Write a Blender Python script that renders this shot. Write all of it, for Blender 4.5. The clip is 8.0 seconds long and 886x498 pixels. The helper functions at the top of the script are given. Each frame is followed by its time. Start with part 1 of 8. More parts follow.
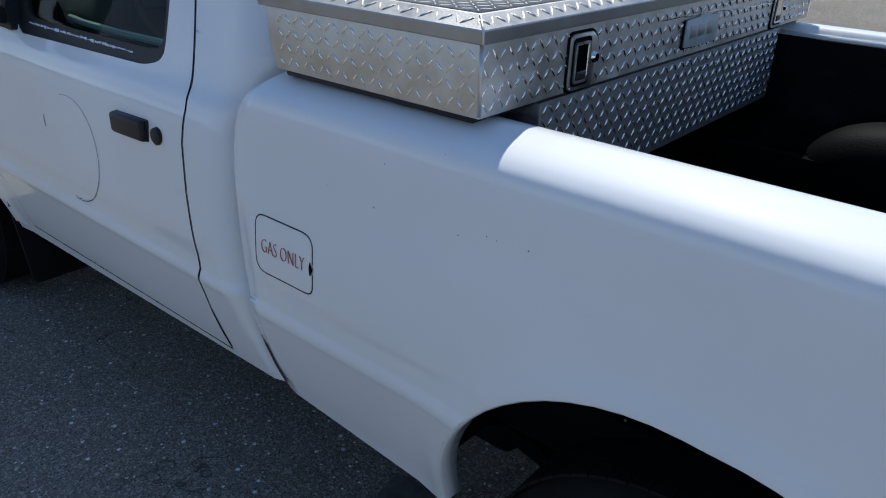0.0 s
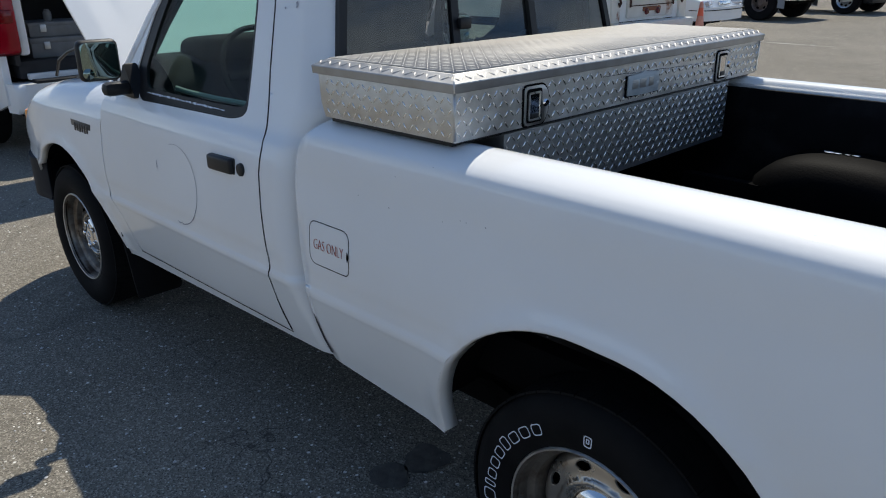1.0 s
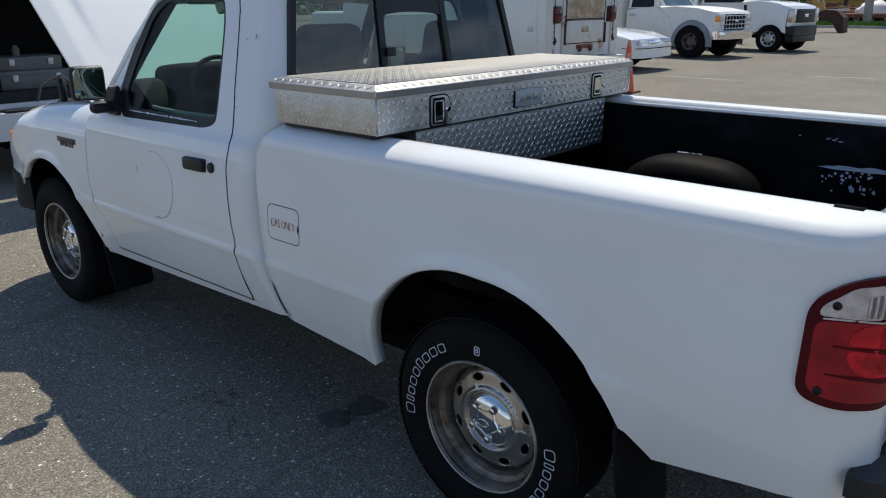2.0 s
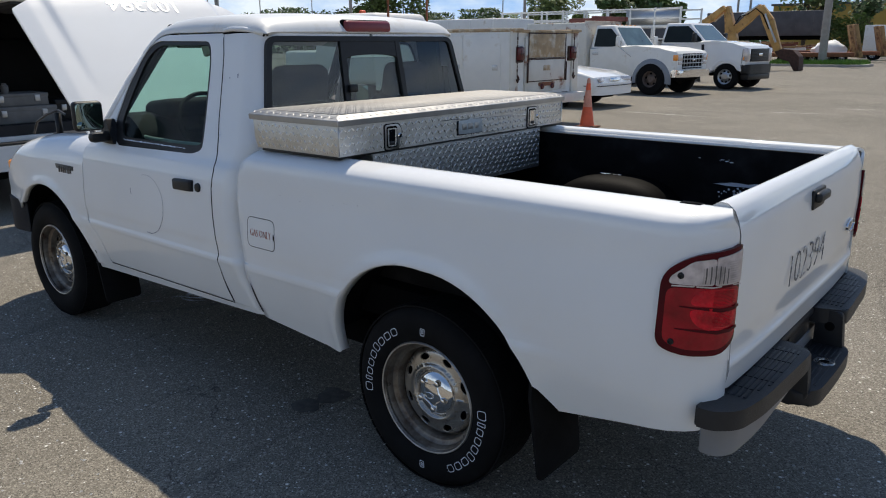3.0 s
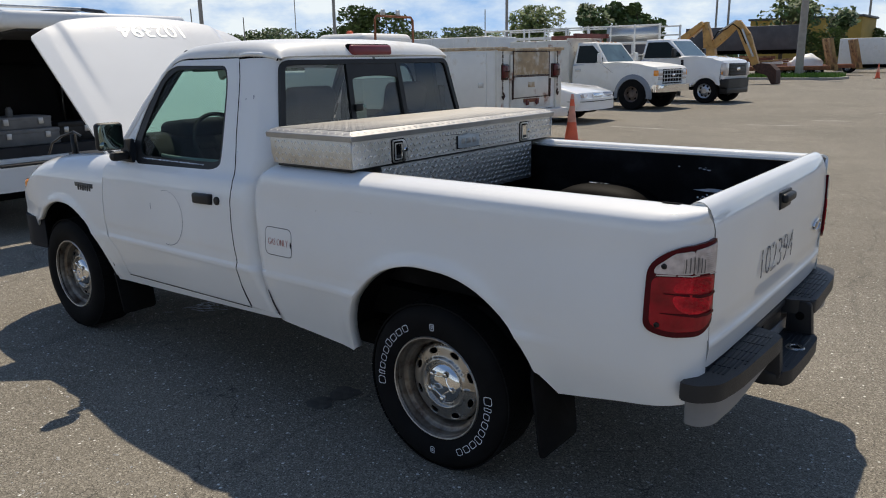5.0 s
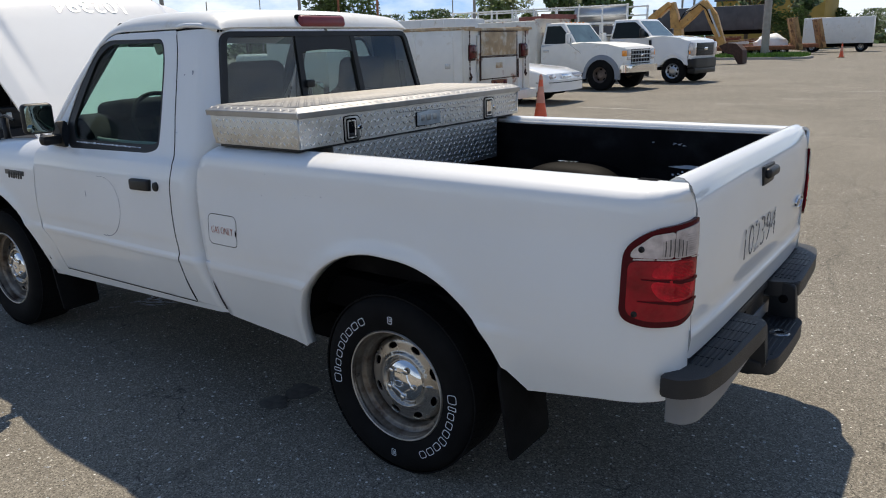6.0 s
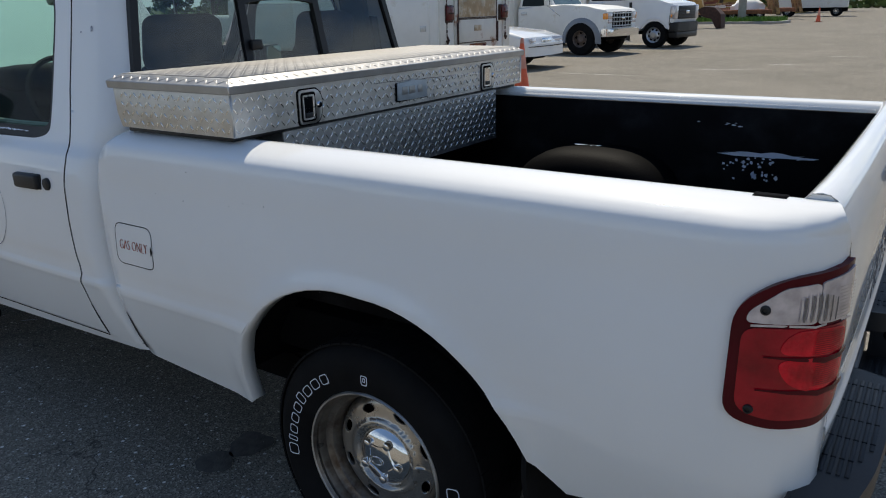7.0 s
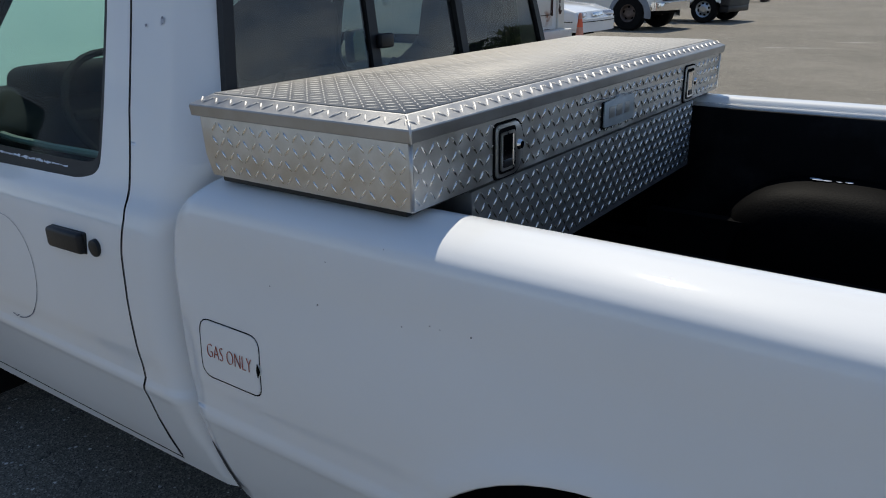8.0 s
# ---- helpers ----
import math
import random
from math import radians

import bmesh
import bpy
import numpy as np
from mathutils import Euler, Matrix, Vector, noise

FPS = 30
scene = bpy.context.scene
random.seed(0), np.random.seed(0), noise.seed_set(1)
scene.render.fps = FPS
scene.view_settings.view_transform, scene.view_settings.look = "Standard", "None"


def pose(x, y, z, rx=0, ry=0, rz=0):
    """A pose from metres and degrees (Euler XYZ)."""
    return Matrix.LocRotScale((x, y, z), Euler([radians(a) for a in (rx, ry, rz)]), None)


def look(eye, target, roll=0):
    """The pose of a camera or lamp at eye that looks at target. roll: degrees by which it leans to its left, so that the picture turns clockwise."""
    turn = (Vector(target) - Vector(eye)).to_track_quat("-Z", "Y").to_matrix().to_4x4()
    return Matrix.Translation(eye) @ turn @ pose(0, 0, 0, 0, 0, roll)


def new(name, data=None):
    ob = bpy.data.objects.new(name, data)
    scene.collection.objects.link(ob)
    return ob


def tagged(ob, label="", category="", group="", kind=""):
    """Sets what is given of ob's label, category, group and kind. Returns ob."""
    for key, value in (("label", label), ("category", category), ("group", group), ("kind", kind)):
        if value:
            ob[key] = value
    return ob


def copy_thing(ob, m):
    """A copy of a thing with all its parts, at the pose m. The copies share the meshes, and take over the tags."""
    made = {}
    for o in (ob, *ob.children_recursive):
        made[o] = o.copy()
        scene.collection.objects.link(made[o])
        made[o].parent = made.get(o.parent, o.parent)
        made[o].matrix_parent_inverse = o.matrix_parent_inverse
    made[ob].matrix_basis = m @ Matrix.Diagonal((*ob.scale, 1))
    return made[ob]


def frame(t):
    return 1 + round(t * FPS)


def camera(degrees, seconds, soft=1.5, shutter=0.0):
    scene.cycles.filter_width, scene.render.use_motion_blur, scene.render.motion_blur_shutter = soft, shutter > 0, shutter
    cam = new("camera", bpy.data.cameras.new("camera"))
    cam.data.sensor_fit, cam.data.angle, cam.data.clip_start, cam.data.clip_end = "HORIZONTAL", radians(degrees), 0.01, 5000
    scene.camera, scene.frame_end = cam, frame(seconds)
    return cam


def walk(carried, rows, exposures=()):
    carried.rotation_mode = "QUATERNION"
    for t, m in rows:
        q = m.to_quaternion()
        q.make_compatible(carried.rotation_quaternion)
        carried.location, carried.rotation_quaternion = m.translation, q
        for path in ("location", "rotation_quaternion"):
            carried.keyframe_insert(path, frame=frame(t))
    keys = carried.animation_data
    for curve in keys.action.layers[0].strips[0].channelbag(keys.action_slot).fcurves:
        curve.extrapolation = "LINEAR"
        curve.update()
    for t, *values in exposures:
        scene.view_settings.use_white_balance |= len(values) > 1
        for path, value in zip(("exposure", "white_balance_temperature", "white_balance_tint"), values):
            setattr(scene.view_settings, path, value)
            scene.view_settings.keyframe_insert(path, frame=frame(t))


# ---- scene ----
cam = camera(61.0, 8.0, 1.05)
PATH = [
    (0, (-0.214, 1.663, 1.474), (0.936, 0.276, 0.607), 1.9),
    (0.5, (-0.44, 1.843, 1.52), (0.885, 0.552, 0.76), 0.3),
    (1, (-0.698, 1.978, 1.539), (0.623, 0.655, 0.828), -0.5),
    (1.5, (-0.96, 2.206, 1.524), (0.322, 0.823, 0.859), -0.7),
    (2, (-1.189, 2.355, 1.541), (0.066, 0.927, 0.921), -0.3),
    (3.3, (-1.63, 2.772, 1.574), (-0.416, 1.268, 1.06), -0.4),
    (3.5, (-1.65, 2.843, 1.581), (-0.438, 1.335, 1.075), -0.6),
    (4, (-1.685, 2.928, 1.584), (-0.476, 1.409, 1.102), -0.8),
    (5.5, (-1.669, 2.899, 1.575), (-0.488, 1.364, 1.076), -1.2),
    (6, (-1.577, 2.705, 1.523), (-0.442, 1.145, 0.996), -1.5),
    (6.5, (-1.413, 2.348, 1.505), (-0.329, 0.768, 0.932), -1.4),
    (7, (-1.076, 2.099, 1.475), (-0.012, 0.521, 0.861), -1.3),
    (7.5, (-0.692, 1.878, 1.457), (0.403, 0.33, 0.821), -0.9),
    (8, (-0.236, 1.665, 1.505), (0.862, 0.138, 0.826), -1.1),
]
EXPOSURES = [(0.0, 0.26, 5680, 5), (0.5, 0.27, 5980, 5), (1.5, 0.28, 6170, 5), (3.5, 0.25, 6560, 7), (5.5, 0.20, 6680, 7), (6.3, 0.48, 6560, 7), (7.0, 0.24, 6440, 5), (7.5, 0.30, 6300, 5), (8.0, 0.08, 6180, 5)]
walk(cam, [(t, look(eye, target, roll)) for t, eye, target, roll in PATH], EXPOSURES)

# ---- daylight ----
SUN_WAY = Vector((0.33, -0.50, 1.0)).normalized()
sun = new("sun", bpy.data.lights.new("sun", "SUN"))
sun.data.energy, sun.data.angle, sun.data.color = 3.60, radians(0.53), (1.0, 0.885, 0.745)
sun.matrix_world = look((0, 0, 30), Vector((0, 0, 30)) - SUN_WAY)

world = bpy.data.worlds.new("sky")
scene.world = world
world.use_nodes = True
wn, wl = world.node_tree.nodes, world.node_tree.links
wn.clear()
w_out = wn.new("ShaderNodeOutputWorld")
w_bg = wn.new("ShaderNodeBackground")
w_sky = wn.new("ShaderNodeTexSky")
w_sky.sky_type, w_sky.sun_disc = "NISHITA", False
w_sky.sun_elevation = math.asin(SUN_WAY.z)
w_sky.sun_rotation = math.atan2(SUN_WAY.x, SUN_WAY.y)
w_sky.air_density, w_sky.dust_density, w_sky.ozone_density = 1.0, 0.1, 3.6
w_bg.inputs["Strength"].default_value = 0.110
w_co = wn.new("ShaderNodeTexCoord")
w_map = wn.new("ShaderNodeMapping")
w_map.inputs["Scale"].default_value = (1.0, 1.0, 2.6)
w_noise = wn.new("ShaderNodeTexNoise")
w_noise.inputs["Scale"].default_value, w_noise.inputs["Detail"].default_value = 7.0, 8.0
w_noise.inputs["Roughness"].default_value = 0.6
w_ramp = wn.new("ShaderNodeValToRGB")
w_ramp.color_ramp.elements[0].position, w_ramp.color_ramp.elements[1].position = 0.33, 0.60
w_mix = wn.new("ShaderNodeMix")
w_mix.data_type = "RGBA"
w_mix.inputs["B"].default_value = (6.9, 7.4, 7.9, 1)
# the blue of a higher sky, down to the horizon
w_up = wn.new("ShaderNodeVectorMath")
w_up.operation = "ADD"
w_up.inputs[1].default_value = (0, 0, 0.24)
wl.new(w_co.outputs["Generated"], w_up.inputs[0])
wl.new(w_up.outputs["Vector"], w_sky.inputs["Vector"])
wl.new(w_co.outputs["Generated"], w_map.inputs["Vector"])
wl.new(w_map.outputs["Vector"], w_noise.inputs["Vector"])
wl.new(w_noise.outputs["Fac"], w_ramp.inputs["Fac"])
# clouds thin out overhead
w_sep = wn.new("ShaderNodeSeparateXYZ")
w_fade = wn.new("ShaderNodeMapRange")
w_fade.inputs["From Min"].default_value, w_fade.inputs["From Max"].default_value = 0.12, 0.38
w_fade.inputs["To Min"].default_value, w_fade.inputs["To Max"].default_value = 0.95, 0.04
w_mul = wn.new("ShaderNodeMath")
w_mul.operation = "MULTIPLY"
wl.new(w_co.outputs["Generated"], w_sep.inputs["Vector"])
wl.new(w_sep.outputs["Z"], w_fade.inputs["Value"])
wl.new(w_fade.outputs["Result"], w_mul.inputs[0])
wl.new(w_ramp.outputs["Color"], w_mul.inputs[1])
wl.new(w_mul.outputs[0], w_mix.inputs["Factor"])
wl.new(w_sky.outputs["Color"], w_mix.inputs["A"])
wl.new(w_mix.outputs["Result"], w_bg.inputs["Color"])
wl.new(w_bg.outputs["Background"], w_out.inputs["Surface"])

# ---- materials ----
def material(name, base, rough=0.5, metal=0.0, coat=0.0, vary=0.0, vscale=4.0, bump=0.0, bscale=80.0, other=None, thresh=(0.45, 0.6),
             oscale=9.0, rvary=0.0, spec=0.5, island=0.0):
    """A surface with broad and fine variation: base colour, a second colour in patches, fine relief."""
    m = bpy.data.materials.new(name)
    m.use_nodes = True
    n, l = m.node_tree.nodes, m.node_tree.links
    p = n["Principled BSDF"]
    p.inputs["Roughness"].default_value, p.inputs["Metallic"].default_value = rough, metal
    p.inputs["Specular IOR Level"].default_value = spec
    p.inputs["Coat Weight"].default_value, p.inputs["Coat Roughness"].default_value = coat, 0.04
    co = n.new("ShaderNodeTexCoord")
    rgb = n.new("ShaderNodeRGB")
    rgb.outputs[0].default_value = (*base, 1)
    colour = rgb.outputs[0]
    if other is not None:
        t = n.new("ShaderNodeTexNoise")
        t.inputs["Scale"].default_value, t.inputs["Detail"].default_value, t.inputs["Roughness"].default_value = oscale, 6, 0.65
        r = n.new("ShaderNodeMapRange")
        r.inputs["From Min"].default_value, r.inputs["From Max"].default_value = thresh
        mx = n.new("ShaderNodeMix")
        mx.data_type = "RGBA"
        mx.inputs["B"].default_value = (*other, 1)
        l.new(co.outputs["Object"], t.inputs["Vector"])
        l.new(t.outputs["Fac"], r.inputs["Value"])
        l.new(r.outputs["Result"], mx.inputs["Factor"])
        l.new(colour, mx.inputs["A"])
        colour = mx.outputs["Result"]
    if vary:
        t = n.new("ShaderNodeTexNoise")
        t.inputs["Scale"].default_value, t.inputs["Detail"].default_value = vscale, 8
        r = n.new("ShaderNodeMapRange")
        r.inputs["From Min"].default_value, r.inputs["From Max"].default_value = 0.3, 0.7
        r.inputs["To Min"].default_value, r.inputs["To Max"].default_value = 1 - vary, 1 + vary
        h = n.new("ShaderNodeHueSaturation")
        l.new(co.outputs["Object"], t.inputs["Vector"])
        l.new(t.outputs["Fac"], r.inputs["Value"])
        l.new(r.outputs["Result"], h.inputs["Value"])
        l.new(colour, h.inputs["Color"])
        colour = h.outputs["Color"]
        if rvary:
            r2 = n.new("ShaderNodeMapRange")
            r2.inputs["From Min"].default_value, r2.inputs["From Max"].default_value = 0.3, 0.7
            r2.inputs["To Min"].default_value, r2.inputs["To Max"].default_value = max(0.02, rough - rvary), rough + rvary
            l.new(t.outputs["Fac"], r2.inputs["Value"])
            l.new(r2.outputs["Result"], p.inputs["Roughness"])
    if island:
        g = n.new("ShaderNodeNewGeometry")
        r = n.new("ShaderNodeMapRange")
        r.inputs["To Min"].default_value, r.inputs["To Max"].default_value = 1 - island, 1 + island
        h = n.new("ShaderNodeHueSaturation")
        l.new(g.outputs["Random Per Island"], r.inputs["Value"])
        l.new(r.outputs["Result"], h.inputs["Value"])
        l.new(colour, h.inputs["Color"])
        colour = h.outputs["Color"]
    l.new(colour, p.inputs["Base Color"])
    if bump:
        t = n.new("ShaderNodeTexNoise")
        t.inputs["Scale"].default_value, t.inputs["Detail"].default_value = bscale, 5
        b = n.new("ShaderNodeBump")
        b.inputs["Strength"].default_value, b.inputs["Distance"].default_value = bump, 0.004
        l.new(co.outputs["Object"], t.inputs["Vector"])
        l.new(t.outputs["Fac"], b.inputs["Height"])
        l.new(b.outputs["Normal"], p.inputs["Normal"])
    return m


def glass(name, tint, rough=0.0, base=0.04, gain=0.9):
    m = bpy.data.materials.new(name)
    m.use_nodes = True
    n, l = m.node_tree.nodes, m.node_tree.links
    n.clear()
    out, mix = n.new("ShaderNodeOutputMaterial"), n.new("ShaderNodeMixShader")
    clear, shine, fr = n.new("ShaderNodeBsdfTransparent"), n.new("ShaderNodeBsdfGlossy"), n.new("ShaderNodeLayerWeight")
    clear.inputs["Color"].default_value = (*tint, 1)
    shine.inputs["Roughness"].default_value = rough
    fr.inputs["Blend"].default_value = 0.5
    pw, ad = n.new("ShaderNodeMath"), n.new("ShaderNodeMath")
    pw.operation, ad.operation = "POWER", "MULTIPLY_ADD"
    pw.inputs[1].default_value, ad.inputs[1].default_value, ad.inputs[2].default_value = 5.0, gain, base
    l.new(fr.outputs["Facing"], pw.inputs[0])
    l.new(pw.outputs[0], ad.inputs[0])
    l.new(ad.outputs[0], mix.inputs["Fac"])
    l.new(clear.outputs["BSDF"], mix.inputs[1])
    l.new(shine.outputs["BSDF"], mix.inputs[2])
    l.new(mix.outputs["Shader"], out.inputs["Surface"])
    return m


def asphalt_material():
    """Old sun-bleached asphalt: pale binder, light and dark stones, broad stains, hairline cracks."""
    m = bpy.data.materials.new("asphalt")
    m.use_nodes = True
    n, l = m.node_tree.nodes, m.node_tree.links
    p = n["Principled BSDF"]
    p.inputs["Roughness"].default_value, p.inputs["Specular IOR Level"].default_value = 0.80, 0.15
    co = n.new("ShaderNodeTexCoord")

    def noise_tex(scale, detail, rough=0.6):
        t = n.new("ShaderNodeTexNoise")
        t.inputs["Scale"].default_value, t.inputs["Detail"].default_value, t.inputs["Roughness"].default_value = scale, detail, rough
        l.new(co.outputs["Object"], t.inputs["Vector"])
        return t.outputs["Fac"]

    def ramp(fac, lo, hi, a, b):
        r = n.new("ShaderNodeMapRange")
        r.inputs["From Min"].default_value, r.inputs["From Max"].default_value = lo, hi
        r.inputs["To Min"].default_value, r.inputs["To Max"].default_value = a, b
        l.new(fac, r.inputs["Value"])
        return r.outputs["Result"]

    def mix(fac, a, b):
        x = n.new("ShaderNodeMix")
        x.data_type = "RGBA"
        l.new(fac, x.inputs["Factor"])
        for key, v in (("A", a), ("B", b)):
            if isinstance(v, tuple):
                x.inputs[key].default_value = (*v, 1)
            else:
                l.new(v, x.inputs[key])
        return x.outputs["Result"]

    def voronoi(scale, feature="F1"):
        v = n.new("ShaderNodeTexVoronoi")
        v.feature = feature
        v.inputs["Scale"].default_value = scale
        l.new(co.outputs["Object"], v.inputs["Vector"])
        return v

    broad = noise_tex(0.35, 5)
    col = mix(ramp(broad, 0.35, 0.65, 0, 1), (0.196, 0.176, 0.143), (0.274, 0.248, 0.204))
    col = mix(ramp(noise_tex(1.1, 7, 0.7), 0.46, 0.70, 0, 0.42), col, (0.120, 0.108, 0.088))
    col = mix(ramp(noise_tex(150.0, 3, 0.7), 0.40, 0.62, 0.5, 0), col, (0.095, 0.086, 0.071))
    stones = voronoi(170.0)
    grey = n.new("ShaderNodeSeparateColor")
    l.new(stones.outputs["Color"], grey.inputs["Color"])
    col = mix(ramp(grey.outputs["Red"], 0.55, 1.0, 0, 0.60), col, (0.50, 0.46, 0.38))
    col = mix(ramp(grey.outputs["Green"], 0.70, 0.98, 0, 0.45), col, (0.035, 0.032, 0.028))
    # pale shell chips, few and uneven
    for scale, least in ((62.0, 0.93), (38.0, 0.95)):
        big = voronoi(scale)
        g2 = n.new("ShaderNodeSeparateColor")
        l.new(big.outputs["Color"], g2.inputs["Color"])
        near = ramp(big.outputs["Distance"], 0.16, 0.30, 1.0, 0)
        pick = ramp(g2.outputs["Red"], least, least + 0.01, 0, 1)
        both = n.new("ShaderNodeMath")
        both.operation = "MULTIPLY"
        l.new(near, both.inputs[0])
        l.new(pick, both.inputs[1])
        col = mix(both.outputs[0], col, (0.80, 0.78, 0.72))
    # hairline cracks
    warp = n.new("ShaderNodeMixRGB")
    warp.blend_type = "ADD"
    warp.inputs["Fac"].default_value = 0.35
    nv = n.new("ShaderNodeTexNoise")
    nv.inputs["Scale"].default_value = 2.0
    l.new(co.outputs["Object"], nv.inputs["Vector"])
    l.new(co.outputs["Object"], warp.inputs["Color1"])
    l.new(nv.outputs["Color"], warp.inputs["Color2"])
    crack = n.new("ShaderNodeTexVoronoi")
    crack.feature = "DISTANCE_TO_EDGE"
    crack.inputs["Scale"].default_value = 0.27
    l.new(warp.outputs["Color"], crack.inputs["Vector"])
    line = ramp(crack.outputs["Distance"], 0.0, 0.006, 0.26, 0)
    col = mix(line, col, (0.04, 0.038, 0.035))
    fine = n.new("ShaderNodeTexVoronoi")
    fine.feature = "DISTANCE_TO_EDGE"
    fine.inputs["Scale"].default_value = 4.2
    warp2 = n.new("ShaderNodeMixRGB")
    warp2.blend_type = "ADD"
    warp2.inputs["Fac"].default_value = 0.16
    nv2 = n.new("ShaderNodeTexNoise")
    nv2.inputs["Scale"].default_value = 9.0
    l.new(co.outputs["Object"], nv2.inputs["Vector"])
    l.new(co.outputs["Object"], warp2.inputs["Color1"])
    l.new(nv2.outputs["Color"], warp2.inputs["Color2"])
    l.new(warp2.outputs["Color"], fine.inputs["Vector"])
    hair = n.new("ShaderNodeMath")
    hair.operation = "MULTIPLY"
    l.new(ramp(fine.outputs["Distance"], 0.0, 0.018, 0.85, 0), hair.inputs[0])
    l.new(ramp(noise_tex(1.7, 4), 0.50, 0.60, 0, 1), hair.inputs[1])
    col = mix(hair.outputs[0], col, (0.045, 0.042, 0.037))
    pits = voronoi(95.0)
    g3 = n.new("ShaderNodeSeparateColor")
    l.new(pits.outputs["Color"], g3.inputs["Color"])
    hole = n.new("ShaderNodeMath")
    hole.operation = "MULTIPLY"
    l.new(ramp(pits.outputs["Distance"], 0.18, 0.34, 1, 0), hole.inputs[0])
    l.new(ramp(g3.outputs["Blue"], 0.72, 0.80, 0, 0.8), hole.inputs[1])
    col = mix(hole.outputs[0], col, (0.030, 0.028, 0.025))
    l.new(col, p.inputs["Base Color"])
    b = n.new("ShaderNodeBump")
    b.inputs["Strength"].default_value, b.inputs["Distance"].default_value = 0.55, 0.004
    add = n.new("ShaderNodeMath")
    add.operation = "ADD"
    l.new(stones.outputs["Distance"], add.inputs[0])
    l.new(noise_tex(60, 6), add.inputs[1])
    l.new(add.outputs[0], b.inputs["Height"])
    l.new(b.outputs["Normal"], p.inputs["Normal"])
    return m


WHITE = material("white_car_paint", (0.82, 0.825, 0.82), 0.50, coat=1.0, spec=0.25, vary=0.03, vscale=2.2, rvary=0.06, bump=0.02, bscale=300)
ROOF_PAINT = material("chalking_white_roof_paint", (0.78, 0.78, 0.76), 0.42, coat=0.25, vary=0.04, vscale=3, other=(0.60, 0.55, 0.46), thresh=(0.56, 0.74), oscale=3.2)
WHITE_OLD = material("chalky_white_paint", (0.79, 0.785, 0.75), 0.5, coat=0.1, vary=0.05, vscale=3, other=(0.58, 0.53, 0.44), thresh=(0.58, 0.75), oscale=3)
RUSTY = material("rusty_white_paint", (0.68, 0.66, 0.60), 0.55, vary=0.08, vscale=4, other=(0.26, 0.10, 0.04), thresh=(0.57, 0.66), oscale=2.4)
DARK_RUST = material("dark_rust", (0.055, 0.026, 0.018), 0.8, vary=0.35, vscale=9, bump=0.3, bscale=60)
RUST = material("rust", (0.20, 0.075, 0.035), 0.8, vary=0.35, vscale=7, bump=0.4, bscale=60)
PATCH = material("worn_plywood", (0.42, 0.31, 0.19), 0.8, vary=0.25, vscale=5, other=(0.6, 0.55, 0.45), thresh=(0.5, 0.62), oscale=3)
BLACK = material("black_plastic", (0.012, 0.0125, 0.014), 0.45, spec=0.35, vary=0.25, vscale=12, bump=0.12, bscale=400)
PAD = material("black_step_pad", (0.017, 0.0175, 0.020), 0.5, spec=0.4, vary=0.3, vscale=9, bump=0.15, bscale=500)
LINER = material("black_bed_liner", (0.0052, 0.0052, 0.006), 0.75, spec=0.10, vary=0.35, vscale=6, bump=0.25, bscale=180, other=(0.014, 0.014, 0.015), thresh=(0.5, 0.7), oscale=3)
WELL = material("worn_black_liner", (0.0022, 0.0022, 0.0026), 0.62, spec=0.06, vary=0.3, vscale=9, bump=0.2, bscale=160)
SCUFF = material("scuffed_paint", (0.62, 0.68, 0.78), 0.5, vary=0.1, vscale=20)
# near black: the shade of gaps, recesses and undersides is put into this colour
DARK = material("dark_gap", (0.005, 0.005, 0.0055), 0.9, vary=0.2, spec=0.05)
RUBBER = material("tyre_rubber", (0.0075, 0.0075, 0.008), 0.8, spec=0.12, vary=0.3, vscale=10, bump=0.15, bscale=200)
LETTER = material("white_tyre_marking", (0.62, 0.66, 0.74), 0.6, vary=0.12, vscale=40)
STEEL = material("grey_steel_wheel", (0.44, 0.42, 0.39), 0.27, 0.85, vary=0.16, vscale=9, other=(0.13, 0.085, 0.055), thresh=(0.60, 0.74), oscale=11, rvary=0.1)
CHROME = material("chrome", (0.78, 0.78, 0.78), 0.06, 1.0, vary=0.05, vscale=20, rvary=0.03)
ALU = material("bright_aluminium", (0.60, 0.59, 0.57), 0.45, 1.0, vary=0.14, vscale=22, rvary=0.10, bump=0.10, bscale=240)
ALU_LID = material("sunlit_aluminium_lid", (0.405, 0.388, 0.362), 0.70, 0.30, spec=0.3, vary=0.1, vscale=14, rvary=0.08)
TREAD_LID = material("aluminium_lid_tread", (0.43, 0.415, 0.390), 0.66, 0.30, vary=0.08, vscale=20)
PLATE = material("pale_plate", (0.46, 0.50, 0.52), 0.5, 0.25, vary=0.12, vscale=25)
ALU_DULL = material("dull_aluminium", (0.50, 0.515, 0.53), 0.42, 1.0, vary=0.1, vscale=30)
TREAD_EDGE = material("worn_edge_tread", (0.50, 0.495, 0.485), 0.56, 0.9, vary=0.08, vscale=20)
ALU_RIM = material("dull_aluminium_rim", (0.42, 0.415, 0.405), 0.50, 1.0, vary=0.12, vscale=22, rvary=0.08, bump=0.08, bscale=240)
TREAD = material("aluminium_tread", (0.78, 0.77, 0.75), 0.26, 1.0, vary=0.05, vscale=20)
BUMPER_DARK = material("smooth_dark_bumper", (0.014, 0.016, 0.021), 0.6, spec=0.15, vary=0.15, vscale=8)
BUMPER_GREY = material("grey_bumper_paint", (0.21, 0.21, 0.215), 0.45, vary=0.1, vscale=6)
